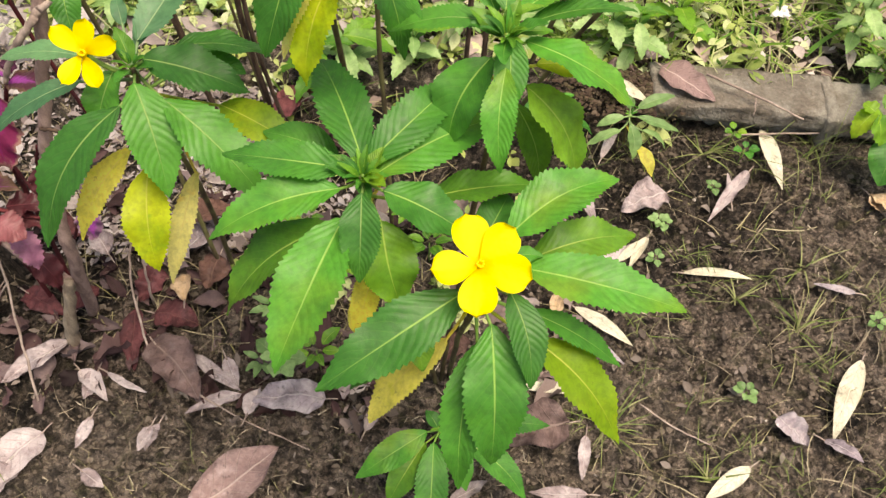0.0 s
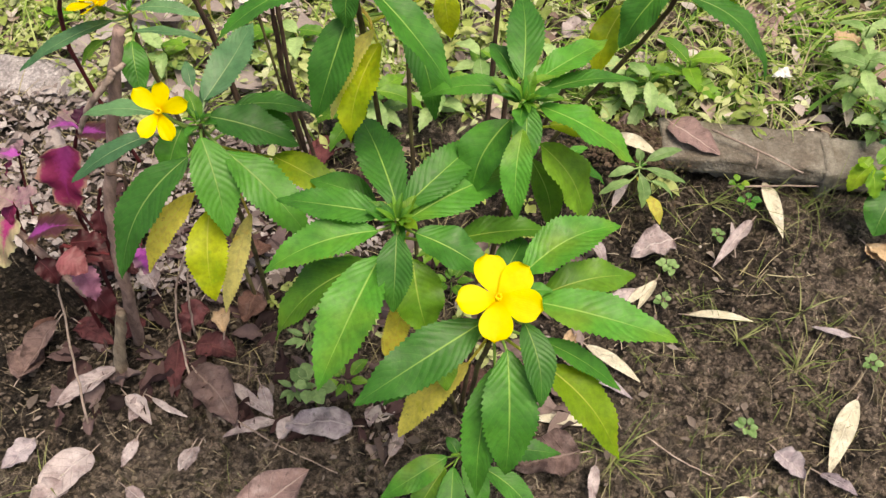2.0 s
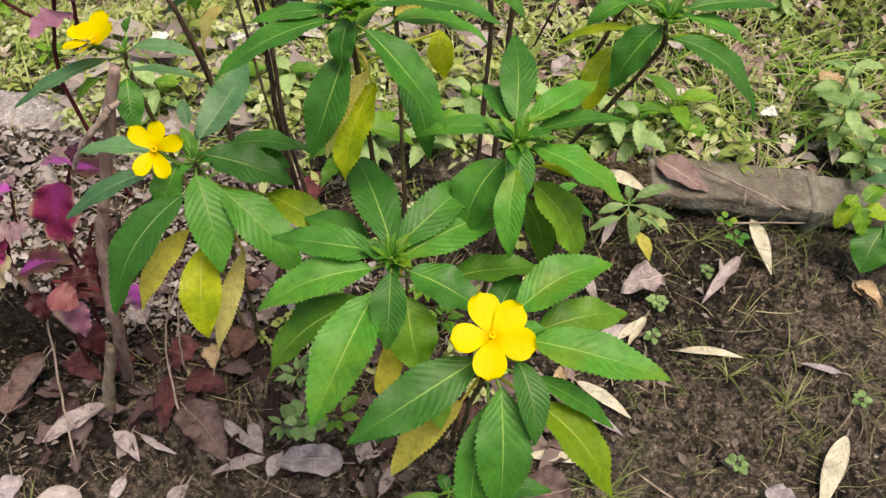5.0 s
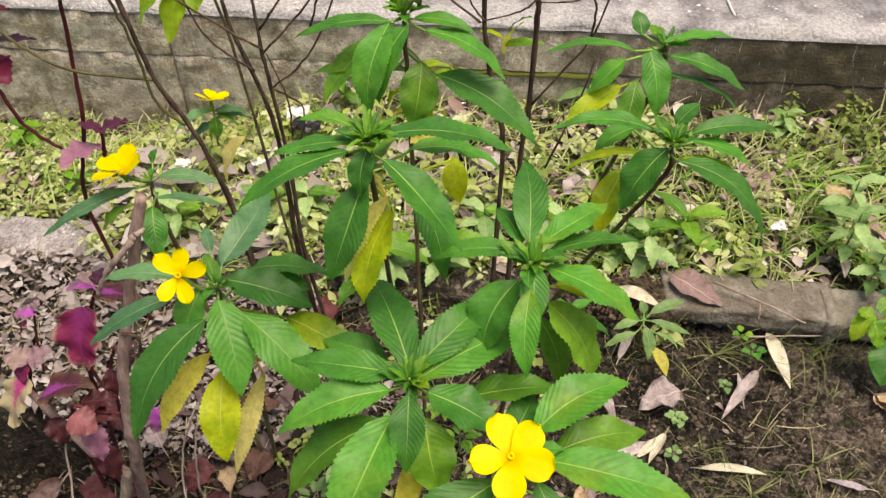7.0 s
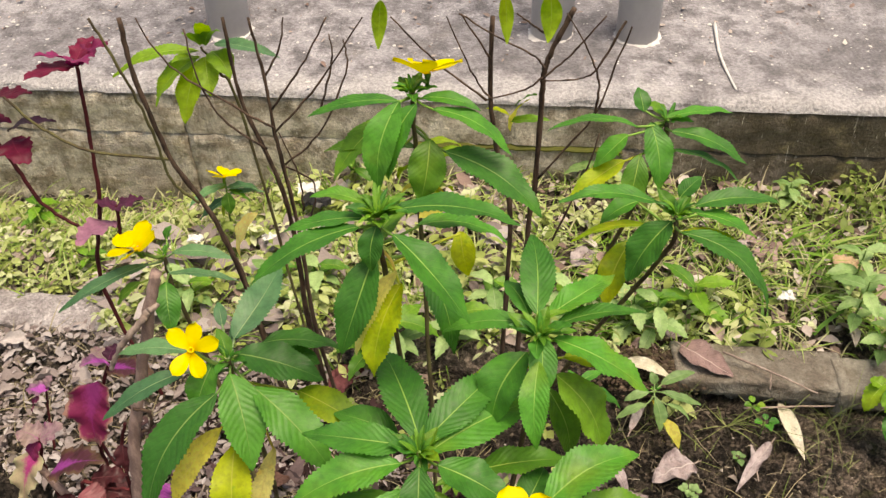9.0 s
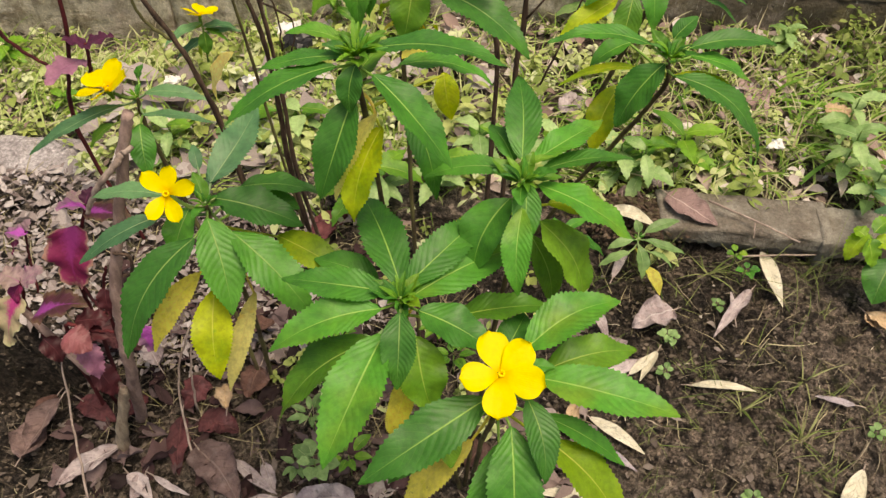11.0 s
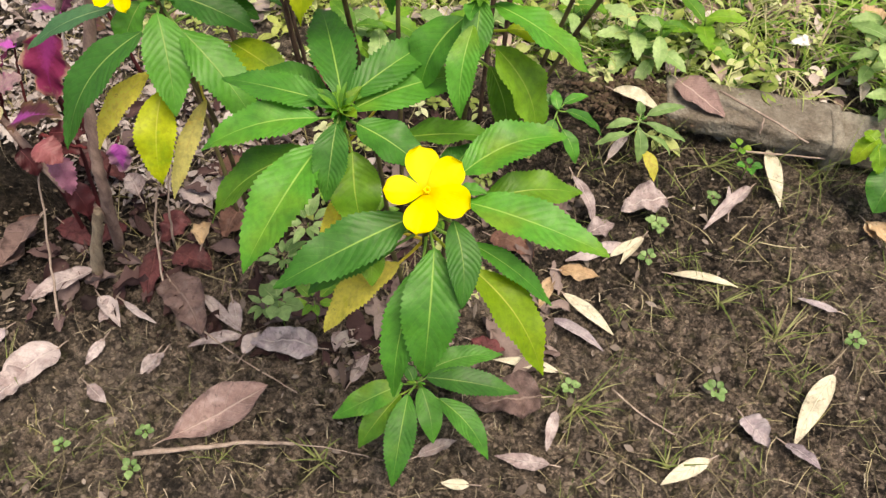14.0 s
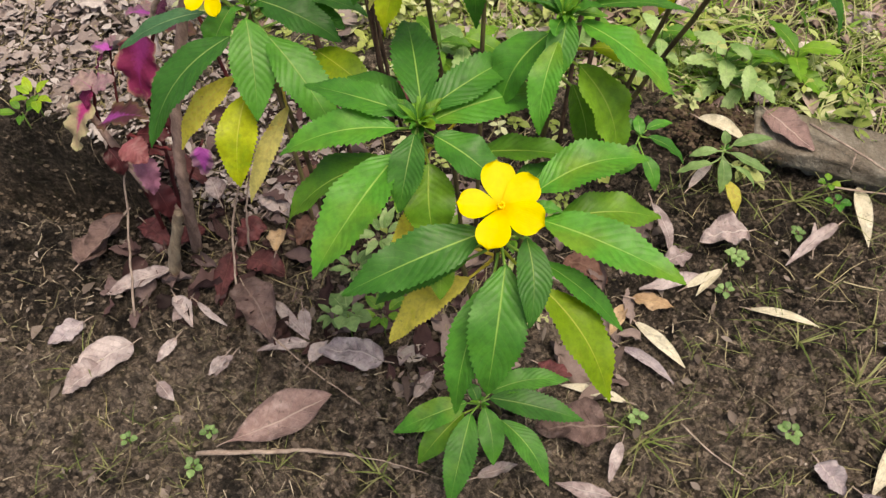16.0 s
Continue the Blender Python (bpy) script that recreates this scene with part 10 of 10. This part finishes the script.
leaf(plant, (-0.3131, 0.8659, 0.0440), (-0.3236, 0.9048, 0.0490), 0.0169, "l", teeth=8, arch=0.12)
leaf(plant, (-0.3131, 0.8659, 0.0380), (-0.3304, 0.8327, 0.0350), 0.0157, "p", teeth=8, arch=0.12)
plant = thing("weed_plant", (0.1167, 0.8455, 0.0200), "pale green leafy weed behind the kerb", "weed", "weeds behind the kerb")
stem(plant, [(0.1267, 0.8455, 0.0100), (0.1197, 0.8415, 0.0450), (0.1167, 0.8355, 0.0900)], 0.0018, 0.001, M_YOUNG, steps=4, sides=6)
leaf(plant, (0.1167, 0.8355, 0.0900), (0.1644, 0.8355, 0.0795), 0.0200, "l", teeth=8, arch=0.12)
leaf(plant, (0.1167, 0.8355, 0.0832), (0.0881, 0.8617, 0.0891), 0.0163, "p", teeth=8, arch=0.12)
leaf(plant, (0.1167, 0.8355, 0.0765), (0.1198, 0.8004, 0.0722), 0.0148, "p", teeth=8, arch=0.12)
leaf(plant, (0.1167, 0.8355, 0.0697), (0.1530, 0.8828, 0.0435), 0.0251, "l", teeth=8, arch=0.12)
leaf(plant, (0.1167, 0.8355, 0.0630), (0.0672, 0.8267, 0.0611), 0.0211, "p", teeth=8, arch=0.12)
leaf(plant, (0.1167, 0.8355, 0.0563), (0.1472, 0.8161, 0.0485), 0.0152, "p", teeth=8, arch=0.12)
leaf(plant, (0.1167, 0.8355, 0.0495), (0.1026, 0.8879, 0.0408), 0.0228, "l", teeth=8, arch=0.12)
leaf(plant, (0.1167, 0.8355, 0.0427), (0.0914, 0.7867, 0.0350), 0.0231, "p", teeth=8, arch=0.12)
plant = thing("weed_plant", (-0.2422, 0.8898, 0.0200), "pale green leafy weed behind the kerb", "weed", "weeds behind the kerb")
stem(plant, [(-0.2322, 0.8898, 0.0100), (-0.2392, 0.8858, 0.0400), (-0.2422, 0.8798, 0.0800)], 0.0018, 0.001, M_YOUNG, steps=4, sides=6)
leaf(plant, (-0.2422, 0.8798, 0.0800), (-0.1966, 0.8798, 0.0719), 0.0192, "l", teeth=8, arch=0.12)
leaf(plant, (-0.2422, 0.8798, 0.0740), (-0.2760, 0.9107, 0.0582), 0.0192, "p", teeth=8, arch=0.12)
leaf(plant, (-0.2422, 0.8798, 0.0680), (-0.2377, 0.8284, 0.0741), 0.0217, "p", teeth=8, arch=0.12)
leaf(plant, (-0.2422, 0.8798, 0.0620), (-0.2132, 0.9176, 0.0439), 0.0200, "l", teeth=8, arch=0.12)
leaf(plant, (-0.2422, 0.8798, 0.0560), (-0.2859, 0.8721, 0.0447), 0.0186, "p", teeth=8, arch=0.12)
leaf(plant, (-0.2422, 0.8798, 0.0500), (-0.2104, 0.8596, 0.0581), 0.0158, "p", teeth=8, arch=0.12)
leaf(plant, (-0.2422, 0.8798, 0.0440), (-0.2568, 0.9340, 0.0350), 0.0236, "l", teeth=8, arch=0.12)
leaf(plant, (-0.2422, 0.8798, 0.0380), (-0.2666, 0.8329, 0.0355), 0.0222, "p", teeth=8, arch=0.12)
plant = thing("weed_plant", (0.1993, 0.8265, 0.0200), "pale green leafy weed behind the kerb", "weed", "weeds behind the kerb")
stem(plant, [(0.2093, 0.8265, 0.0100), (0.2023, 0.8225, 0.0450), (0.1993, 0.8165, 0.0900)], 0.0018, 0.001, M_YOUNG, steps=4, sides=6)
leaf(plant, (0.1993, 0.8165, 0.0900), (0.2468, 0.8165, 0.0862), 0.0199, "l", teeth=8, arch=0.12)
leaf(plant, (0.1993, 0.8165, 0.0832), (0.1548, 0.8573, 0.0741), 0.0254, "p", teeth=8, arch=0.12)
leaf(plant, (0.1993, 0.8165, 0.0765), (0.2036, 0.7677, 0.0736), 0.0206, "p", teeth=8, arch=0.12)
leaf(plant, (0.1993, 0.8165, 0.0697), (0.2237, 0.8483, 0.0651), 0.0168, "l", teeth=8, arch=0.12)
leaf(plant, (0.1993, 0.8165, 0.0630), (0.1478, 0.8073, 0.0680), 0.0220, "p", teeth=8, arch=0.12)
leaf(plant, (0.1993, 0.8165, 0.0563), (0.2311, 0.7963, 0.0460), 0.0158, "p", teeth=8, arch=0.12)
leaf(plant, (0.1993, 0.8165, 0.0495), (0.1896, 0.8527, 0.0535), 0.0157, "l", teeth=8, arch=0.12)
leaf(plant, (0.1993, 0.8165, 0.0427), (0.1744, 0.7685, 0.0350), 0.0227, "p", teeth=8, arch=0.12)
plant = thing("weed_plant", (0.5174, 0.8939, 0.0200), "pale green leafy weed behind the kerb", "weed", "weeds behind the kerb")
stem(plant, [(0.5274, 0.8939, 0.0100), (0.5204, 0.8899, 0.0600), (0.5174, 0.8839, 0.1200)], 0.0018, 0.001, M_YOUNG, steps=4, sides=6)
leaf(plant, (0.5174, 0.8839, 0.1200), (0.5751, 0.8839, 0.1196), 0.0179, "p", teeth=8, arch=0.12, reach=0.72)
leaf(plant, (0.5174, 0.8839, 0.1110), (0.4702, 0.9271, 0.0858), 0.0199, "p", teeth=8, arch=0.12, reach=0.72)
leaf(plant, (0.5174, 0.8839, 0.1020), (0.5211, 0.8417, 0.0927), 0.0132, "p", teeth=8, arch=0.12, reach=0.72)
leaf(plant, (0.5174, 0.8839, 0.0930), (0.5484, 0.9244, 0.0985), 0.0158, "p", teeth=8, arch=0.12, reach=0.72)
leaf(plant, (0.5174, 0.8839, 0.0840), (0.4536, 0.8726, 0.0808), 0.0201, "p", teeth=8, arch=0.12, reach=0.72)
leaf(plant, (0.5174, 0.8839, 0.0750), (0.5684, 0.8514, 0.0748), 0.0188, "p", teeth=8, arch=0.12, reach=0.72)
leaf(plant, (0.5174, 0.8839, 0.0660), (0.5052, 0.9290, 0.0580), 0.0146, "p", teeth=8, arch=0.12, reach=0.72)
leaf(plant, (0.5174, 0.8839, 0.0570), (0.4956, 0.8418, 0.0655), 0.0147, "p", teeth=8, arch=0.12, reach=0.72)
plant = thing("weed_plant", (-0.1511, 0.7506, 0.0200), "pale green leafy weed behind the kerb", "weed", "weeds behind the kerb")
stem(plant, [(-0.1411, 0.7506, 0.0100), (-0.1481, 0.7466, 0.0500), (-0.1511, 0.7406, 0.1000)], 0.0018, 0.001, M_YOUNG, steps=4, sides=6)
leaf(plant, (-0.1511, 0.7406, 0.1000), (-0.1090, 0.7406, 0.1006), 0.0177, "l", teeth=8, arch=0.12)
leaf(plant, (-0.1511, 0.7406, 0.0940), (-0.1908, 0.7770, 0.1014), 0.0226, "l", teeth=8, arch=0.12)
leaf(plant, (-0.1511, 0.7406, 0.0880), (-0.1476, 0.7007, 0.0749), 0.0168, "l", teeth=8, arch=0.12)
leaf(plant, (-0.1511, 0.7406, 0.0820), (-0.1273, 0.7716, 0.0691), 0.0164, "l", teeth=8, arch=0.12)
leaf(plant, (-0.1511, 0.7406, 0.0760), (-0.2054, 0.7310, 0.0538), 0.0232, "l", teeth=8, arch=0.12)
leaf(plant, (-0.1511, 0.7406, 0.0700), (-0.1092, 0.7140, 0.0532), 0.0208, "l", teeth=8, arch=0.12)
leaf(plant, (-0.1511, 0.7406, 0.0640), (-0.1623, 0.7822, 0.0564), 0.0181, "l", teeth=8, arch=0.12)
leaf(plant, (-0.1511, 0.7406, 0.0580), (-0.1778, 0.6891, 0.0555), 0.0244, "l", teeth=8, arch=0.12)
leaf(plant, (-0.1511, 0.7406, 0.0520), (-0.1178, 0.7528, 0.0416), 0.0149, "l", teeth=8, arch=0.12)
leaf(plant, (-0.1511, 0.7406, 0.0460), (-0.1872, 0.7555, 0.0520), 0.0164, "l", teeth=8, arch=0.12)
plant = thing("weed_plant", (-0.4206, 0.8496, 0.0200), "pale green leafy weed behind the kerb", "weed", "weeds behind the kerb")
stem(plant, [(-0.4106, 0.8496, 0.0100), (-0.4176, 0.8456, 0.0400), (-0.4206, 0.8396, 0.0800)], 0.0018, 0.001, M_YOUNG, steps=4, sides=6)
leaf(plant, (-0.4206, 0.8396, 0.0800), (-0.3864, 0.8396, 0.0809), 0.0143, "l", teeth=8, arch=0.12)
leaf(plant, (-0.4206, 0.8396, 0.0740), (-0.4557, 0.8718, 0.0838), 0.0200, "p", teeth=8, arch=0.12)
leaf(plant, (-0.4206, 0.8396, 0.0680), (-0.4172, 0.8016, 0.0562), 0.0160, "p", teeth=8, arch=0.12)
leaf(plant, (-0.4206, 0.8396, 0.0620), (-0.3904, 0.8790, 0.0617), 0.0209, "l", teeth=8, arch=0.12)
leaf(plant, (-0.4206, 0.8396, 0.0560), (-0.4590, 0.8328, 0.0565), 0.0164, "p", teeth=8, arch=0.12)
leaf(plant, (-0.4206, 0.8396, 0.0500), (-0.3857, 0.8175, 0.0534), 0.0174, "p", teeth=8, arch=0.12)
leaf(plant, (-0.4206, 0.8396, 0.0440), (-0.4295, 0.8729, 0.0350), 0.0145, "l", teeth=8, arch=0.12)
leaf(plant, (-0.4206, 0.8396, 0.0380), (-0.4454, 0.7919, 0.0350), 0.0226, "p", teeth=8, arch=0.12)
plant = thing("weed_plant", (-0.1247, 0.7649, 0.0200), "pale green leafy weed behind the kerb", "weed", "weeds behind the kerb")
stem(plant, [(-0.1147, 0.7649, 0.0100), (-0.1217, 0.7609, 0.0500), (-0.1247, 0.7549, 0.1000)], 0.0018, 0.001, M_YOUNG, steps=4, sides=6)
leaf(plant, (-0.1247, 0.7549, 0.1000), (-0.0632, 0.7549, 0.0698), 0.0258, "l", teeth=8, arch=0.12)
leaf(plant, (-0.1247, 0.7549, 0.0933), (-0.1655, 0.7922, 0.0723), 0.0232, "p", teeth=8, arch=0.12)
leaf(plant, (-0.1247, 0.7549, 0.0867), (-0.1193, 0.6930, 0.0564), 0.0261, "p", teeth=8, arch=0.12)
leaf(plant, (-0.1247, 0.7549, 0.0800), (-0.0887, 0.8019, 0.0807), 0.0249, "l", teeth=8, arch=0.12)
leaf(plant, (-0.1247, 0.7549, 0.0733), (-0.1824, 0.7447, 0.0880), 0.0246, "p", teeth=8, arch=0.12)
leaf(plant, (-0.1247, 0.7549, 0.0667), (-0.0896, 0.7326, 0.0564), 0.0175, "p", teeth=8, arch=0.12)
leaf(plant, (-0.1247, 0.7549, 0.0600), (-0.1389, 0.8075, 0.0442), 0.0229, "l", teeth=8, arch=0.12)
leaf(plant, (-0.1247, 0.7549, 0.0533), (-0.1442, 0.7174, 0.0395), 0.0177, "p", teeth=8, arch=0.12)
leaf(plant, (-0.1247, 0.7549, 0.0467), (-0.0697, 0.7750, 0.0558), 0.0246, "p", teeth=8, arch=0.12)
plant = thing("weed_plant", (-0.2186, 1.1287, 0.0200), "pale green leafy weed behind the kerb", "weed", "weeds behind the kerb")
stem(plant, [(-0.2086, 1.1287, 0.0100), (-0.2156, 1.1247, 0.0600), (-0.2186, 1.1187, 0.1200)], 0.0018, 0.001, M_YOUNG, steps=4, sides=6)
leaf(plant, (-0.2186, 1.1187, 0.1200), (-0.1826, 1.1187, 0.1150), 0.0151, "l", teeth=8, arch=0.12)
leaf(plant, (-0.2186, 1.1187, 0.1097), (-0.2460, 1.1438, 0.1036), 0.0156, "l", teeth=8, arch=0.12)
leaf(plant, (-0.2186, 1.1187, 0.0994), (-0.2153, 1.0818, 0.0992), 0.0155, "l", teeth=8, arch=0.12)
leaf(plant, (-0.2186, 1.1187, 0.0891), (-0.1981, 1.1454, 0.0883), 0.0142, "l", teeth=8, arch=0.12)
leaf(plant, (-0.2186, 1.1187, 0.0789), (-0.2464, 1.1138, 0.0711), 0.0119, "l", teeth=8, arch=0.12)
leaf(plant, (-0.2186, 1.1187, 0.0686), (-0.1887, 1.0997, 0.0547), 0.0149, "l", teeth=8, arch=0.12)
leaf(plant, (-0.2186, 1.1187, 0.0583), (-0.2301, 1.1615, 0.0464), 0.0186, "l", teeth=8, arch=0.12)
plant = thing("weed_plant", (-0.7178, 1.0391, -0.0250), "pale green leafy weed behind the kerb", "weed", "weeds behind the kerb")
stem(plant, [(-0.7078, 1.0391, -0.0400), (-0.7148, 1.0351, 0.0300), (-0.7178, 1.0291, 0.0600)], 0.0018, 0.001, M_YOUNG, steps=4, sides=6)
leaf(plant, (-0.7178, 1.0291, 0.0600), (-0.6832, 1.0291, 0.0636), 0.0145, "l", teeth=8, arch=0.12)
leaf(plant, (-0.7178, 1.0291, 0.0560), (-0.7495, 1.0581, 0.0438), 0.0181, "l", teeth=8, arch=0.12)
leaf(plant, (-0.7178, 1.0291, 0.0520), (-0.7144, 0.9900, 0.0531), 0.0165, "l", teeth=8, arch=0.12)
leaf(plant, (-0.7178, 1.0291, 0.0480), (-0.6951, 1.0586, 0.0350), 0.0156, "l", teeth=8, arch=0.12)
leaf(plant, (-0.7178, 1.0291, 0.0440), (-0.7424, 1.0247, 0.0387), 0.0105, "l", teeth=8, arch=0.12)
leaf(plant, (-0.7178, 1.0291, 0.0400), (-0.6850, 1.0082, 0.0350), 0.0163, "l", teeth=8, arch=0.12)
leaf(plant, (-0.7178, 1.0291, 0.0360), (-0.7267, 1.0621, 0.0350), 0.0143, "l", teeth=8, arch=0.12)
leaf(plant, (-0.7178, 1.0291, 0.0320), (-0.7366, 0.9929, 0.0405), 0.0171, "l", teeth=8, arch=0.12)
leaf(plant, (-0.7178, 1.0291, 0.0280), (-0.6875, 1.0402, 0.0360), 0.0135, "l", teeth=8, arch=0.12)
plant = thing("weed_plant", (0.4731, 1.0909, 0.0200), "pale green leafy weed behind the kerb", "weed", "weeds behind the kerb")
stem(plant, [(0.4831, 1.0909, 0.0100), (0.4761, 1.0869, 0.0400), (0.4731, 1.0809, 0.0800)], 0.0018, 0.001, M_YOUNG, steps=4, sides=6)
leaf(plant, (0.4731, 1.0809, 0.0800), (0.5011, 1.0809, 0.0799), 0.0118, "p", teeth=8, arch=0.12)
leaf(plant, (0.4731, 1.0809, 0.0752), (0.4503, 1.1018, 0.0643), 0.0130, "p", teeth=8, arch=0.12)
leaf(plant, (0.4731, 1.0809, 0.0704), (0.4761, 1.0471, 0.0660), 0.0142, "p", teeth=8, arch=0.12)
leaf(plant, (0.4731, 1.0809, 0.0656), (0.4936, 1.1076, 0.0603), 0.0142, "p", teeth=8, arch=0.12)
leaf(plant, (0.4731, 1.0809, 0.0608), (0.4440, 1.0757, 0.0516), 0.0124, "p", teeth=8, arch=0.12)
leaf(plant, (0.4731, 1.0809, 0.0560), (0.5050, 1.0606, 0.0463), 0.0159, "p", teeth=8, arch=0.12)
leaf(plant, (0.4731, 1.0809, 0.0512), (0.4633, 1.1171, 0.0546), 0.0157, "p", teeth=8, arch=0.12)
leaf(plant, (0.4731, 1.0809, 0.0464), (0.4541, 1.0443, 0.0550), 0.0173, "p", teeth=8, arch=0.12)
leaf(plant, (0.4731, 1.0809, 0.0416), (0.5003, 1.0908, 0.0350), 0.0122, "p", teeth=8, arch=0.12)
leaf(plant, (0.4731, 1.0809, 0.0368), (0.4374, 1.0956, 0.0350), 0.0162, "p", teeth=8, arch=0.12)
plant = thing("weed_plant", (-0.5971, 0.9242, 0.0200), "pale green leafy weed behind the kerb", "weed", "weeds behind the kerb")
stem(plant, [(-0.5871, 0.9242, 0.0100), (-0.5941, 0.9202, 0.0300), (-0.5971, 0.9142, 0.0600)], 0.0018, 0.001, M_YOUNG, steps=4, sides=6)
leaf(plant, (-0.5971, 0.9142, 0.0600), (-0.5649, 0.9142, 0.0629), 0.0135, "l", teeth=8, arch=0.12)
leaf(plant, (-0.5971, 0.9142, 0.0555), (-0.6189, 0.9342, 0.0521), 0.0124, "l", teeth=8, arch=0.12)
leaf(plant, (-0.5971, 0.9142, 0.0510), (-0.5947, 0.8868, 0.0578), 0.0115, "l", teeth=8, arch=0.12)
leaf(plant, (-0.5971, 0.9142, 0.0465), (-0.5814, 0.9346, 0.0365), 0.0108, "l", teeth=8, arch=0.12)
leaf(plant, (-0.5971, 0.9142, 0.0420), (-0.6220, 0.9098, 0.0350), 0.0106, "l", teeth=8, arch=0.12)
leaf(plant, (-0.5971, 0.9142, 0.0375), (-0.5748, 0.9000, 0.0350), 0.0111, "l", teeth=8, arch=0.12)
leaf(plant, (-0.5971, 0.9142, 0.0330), (-0.6030, 0.9362, 0.0350), 0.0096, "l", teeth=8, arch=0.12)
leaf(plant, (-0.5971, 0.9142, 0.0285), (-0.6091, 0.8910, 0.0350), 0.0110, "l", teeth=8, arch=0.12)
stick = thing("twig", (-0.2731, 0.1919, 0.0140), "pale dry twig lying on the soil", "twig", "fallen twigs")
stem(stick, [(-0.2731, 0.1919, 0.0140), (-0.2009, 0.2111, 0.0150), (-0.1622, 0.2223, 0.0150), (-0.1148, 0.2282, 0.0140)], 0.0028, 0.00196, M_TWIG, "twig", 0.08, 0.0005, sides=6, steps=5)
stick = thing("twig", (-0.1187, 0.2274, 0.0140), "thin pale rootlet lying on the soil", "twig", "fallen twigs")
stem(stick, [(-0.1187, 0.2274, 0.0140), (-0.0752, 0.2312, 0.0100), (-0.0210, 0.2278, 0.0080)], 0.0008, 0.00056, M_TWIG, "twig", 0.08, 0.0005, sides=6, steps=5)
stick = thing("twig", (0.3100, 0.7457, 0.0620), "thin pale dry stem lying over the kerb", "twig", "fallen twigs")
stem(stick, [(0.3100, 0.7457, 0.0620), (0.3705, 0.7105, 0.0620), (0.4210, 0.6901, 0.0500)], 0.0016, 0.00112, M_TWIG, "twig", 0.08, 0.0005, sides=6, steps=5)
stick = thing("twig", (0.3657, 0.7128, 0.0600), "short pale dry stem hooked over the kerb", "twig", "fallen twigs")
stem(stick, [(0.3657, 0.7128, 0.0600), (0.3618, 0.6977, 0.0600), (0.3606, 0.6905, 0.0550)], 0.0012, 0.00084, M_TWIG, "twig", 0.08, 0.0005, sides=6, steps=5)
stick = thing("twig", (0.3307, 0.6790, 0.0300), "thin pale straight stem along the kerb foot", "twig", "fallen twigs")
stem(stick, [(0.3307, 0.6790, 0.0300), (0.4310, 0.6934, 0.0200), (0.5122, 0.6946, 0.0200)], 0.0014, 0.00098, M_TWIG, "twig", 0.08, 0.0005, sides=6, steps=5)
stick = thing("twig", (0.3869, 1.3836, 0.1890), "pale dry stem lying on the slab", "twig", "fallen twigs")
stem(stick, [(0.3869, 1.3836, 0.1890), (0.3773, 1.2726, 0.1890), (0.3840, 1.1760, 0.1890)], 0.003, 0.0021, M_LIME, "twig", 0.08, 0.0005, sides=6, steps=5)
stick = thing("twig", (0.2071, 0.3461, 0.0050), "thin dry stem lying on soil", "twig", "fallen twigs")
stem(stick, [(0.2071, 0.3461, 0.0050), (0.2386, 0.3230, 0.0050), (0.2748, 0.3047, 0.0050)], 0.0012, 0.00084, M_TWIG, "twig", 0.08, 0.0005, sides=6, steps=5)
stick = thing("twig", (-0.2561, 0.3465, 0.0100), "thin dry stem lying on soil", "twig", "fallen twigs")
stem(stick, [(-0.2561, 0.3465, 0.0100), (-0.1988, 0.3173, 0.0060), (-0.1270, 0.2876, 0.0050)], 0.0011, 0.00077, M_TWIG, "twig", 0.08, 0.0005, sides=6, steps=5)
stick = thing("twig", (-0.5875, 0.5431, 0.0600), "pale dry twig in the leaf litter", "twig", "fallen twigs")
stem(stick, [(-0.5875, 0.5431, 0.0600), (-0.5584, 0.5669, 0.0500), (-0.4932, 0.5983, 0.0400)], 0.0018, 0.00126, M_TWIG, "twig", 0.08, 0.0005, sides=6, steps=5)
stick = thing("twig", (-0.6205, 0.6361, 0.0400), "pale dry twig in the leaf litter", "twig", "fallen twigs")
stem(stick, [(-0.6205, 0.6361, 0.0400), (-0.5817, 0.6423, 0.0300), (-0.5231, 0.6453, 0.0300)], 0.0016, 0.00112, M_TWIG, "twig", 0.08, 0.0005, sides=6, steps=5)

def scrap(at, size, label, material, seed):
    """A crumpled scrap: a small sheet folded at random."""
    r = random.Random(seed)
    x, y, z = at
    n = 6
    verts = [(x + size * (i / n - 0.5) + r.gauss(0, size * 0.05), y + size * 0.7 * (j / n - 0.5) + r.gauss(0, size * 0.05), z + 0.004 + size * (0.25 * abs(math.sin(2.3 * i + j)) + 0.1 * r.random())) for j in range(n + 1) for i in range(n + 1)]
    faces = [(j * (n + 1) + i, j * (n + 1) + i + 1, (j + 1) * (n + 1) + i + 1, (j + 1) * (n + 1) + i) for j in range(n) for i in range(n)]
    return tagged(mesh_object("scrap", verts, faces, material, smooth=False), label, "litter", "scraps")


M_PAPER = plain_material("white_scrap_paper", (0.70, 0.69, 0.67), 0.7, 0.12, 90.0)
M_BLACK = plain_material("black_scrap_plastic", (0.015, 0.015, 0.016), 0.35, 0.3, 90.0)
scrap((0.4142, 0.8513, 0.0550), 0.024, "crumpled white paper scrap among the grass", M_PAPER, 1352)
scrap((-0.2872, 1.0707, 0.0550), 0.034, "crumpled white paper scrap near the wall", M_PAPER, 545)
scrap((-0.2686, 1.0374, 0.0550), 0.045, "black plastic scrap beside the paper", M_BLACK, 560)
scrap((-0.4413, 0.9487, 0.0550), 0.022, "white paper scrap among weeds", M_PAPER, 345)
scrap((-0.3258, 0.9536, 0.0550), 0.024, "pale paper scrap among weeds", M_PAPER, 435)
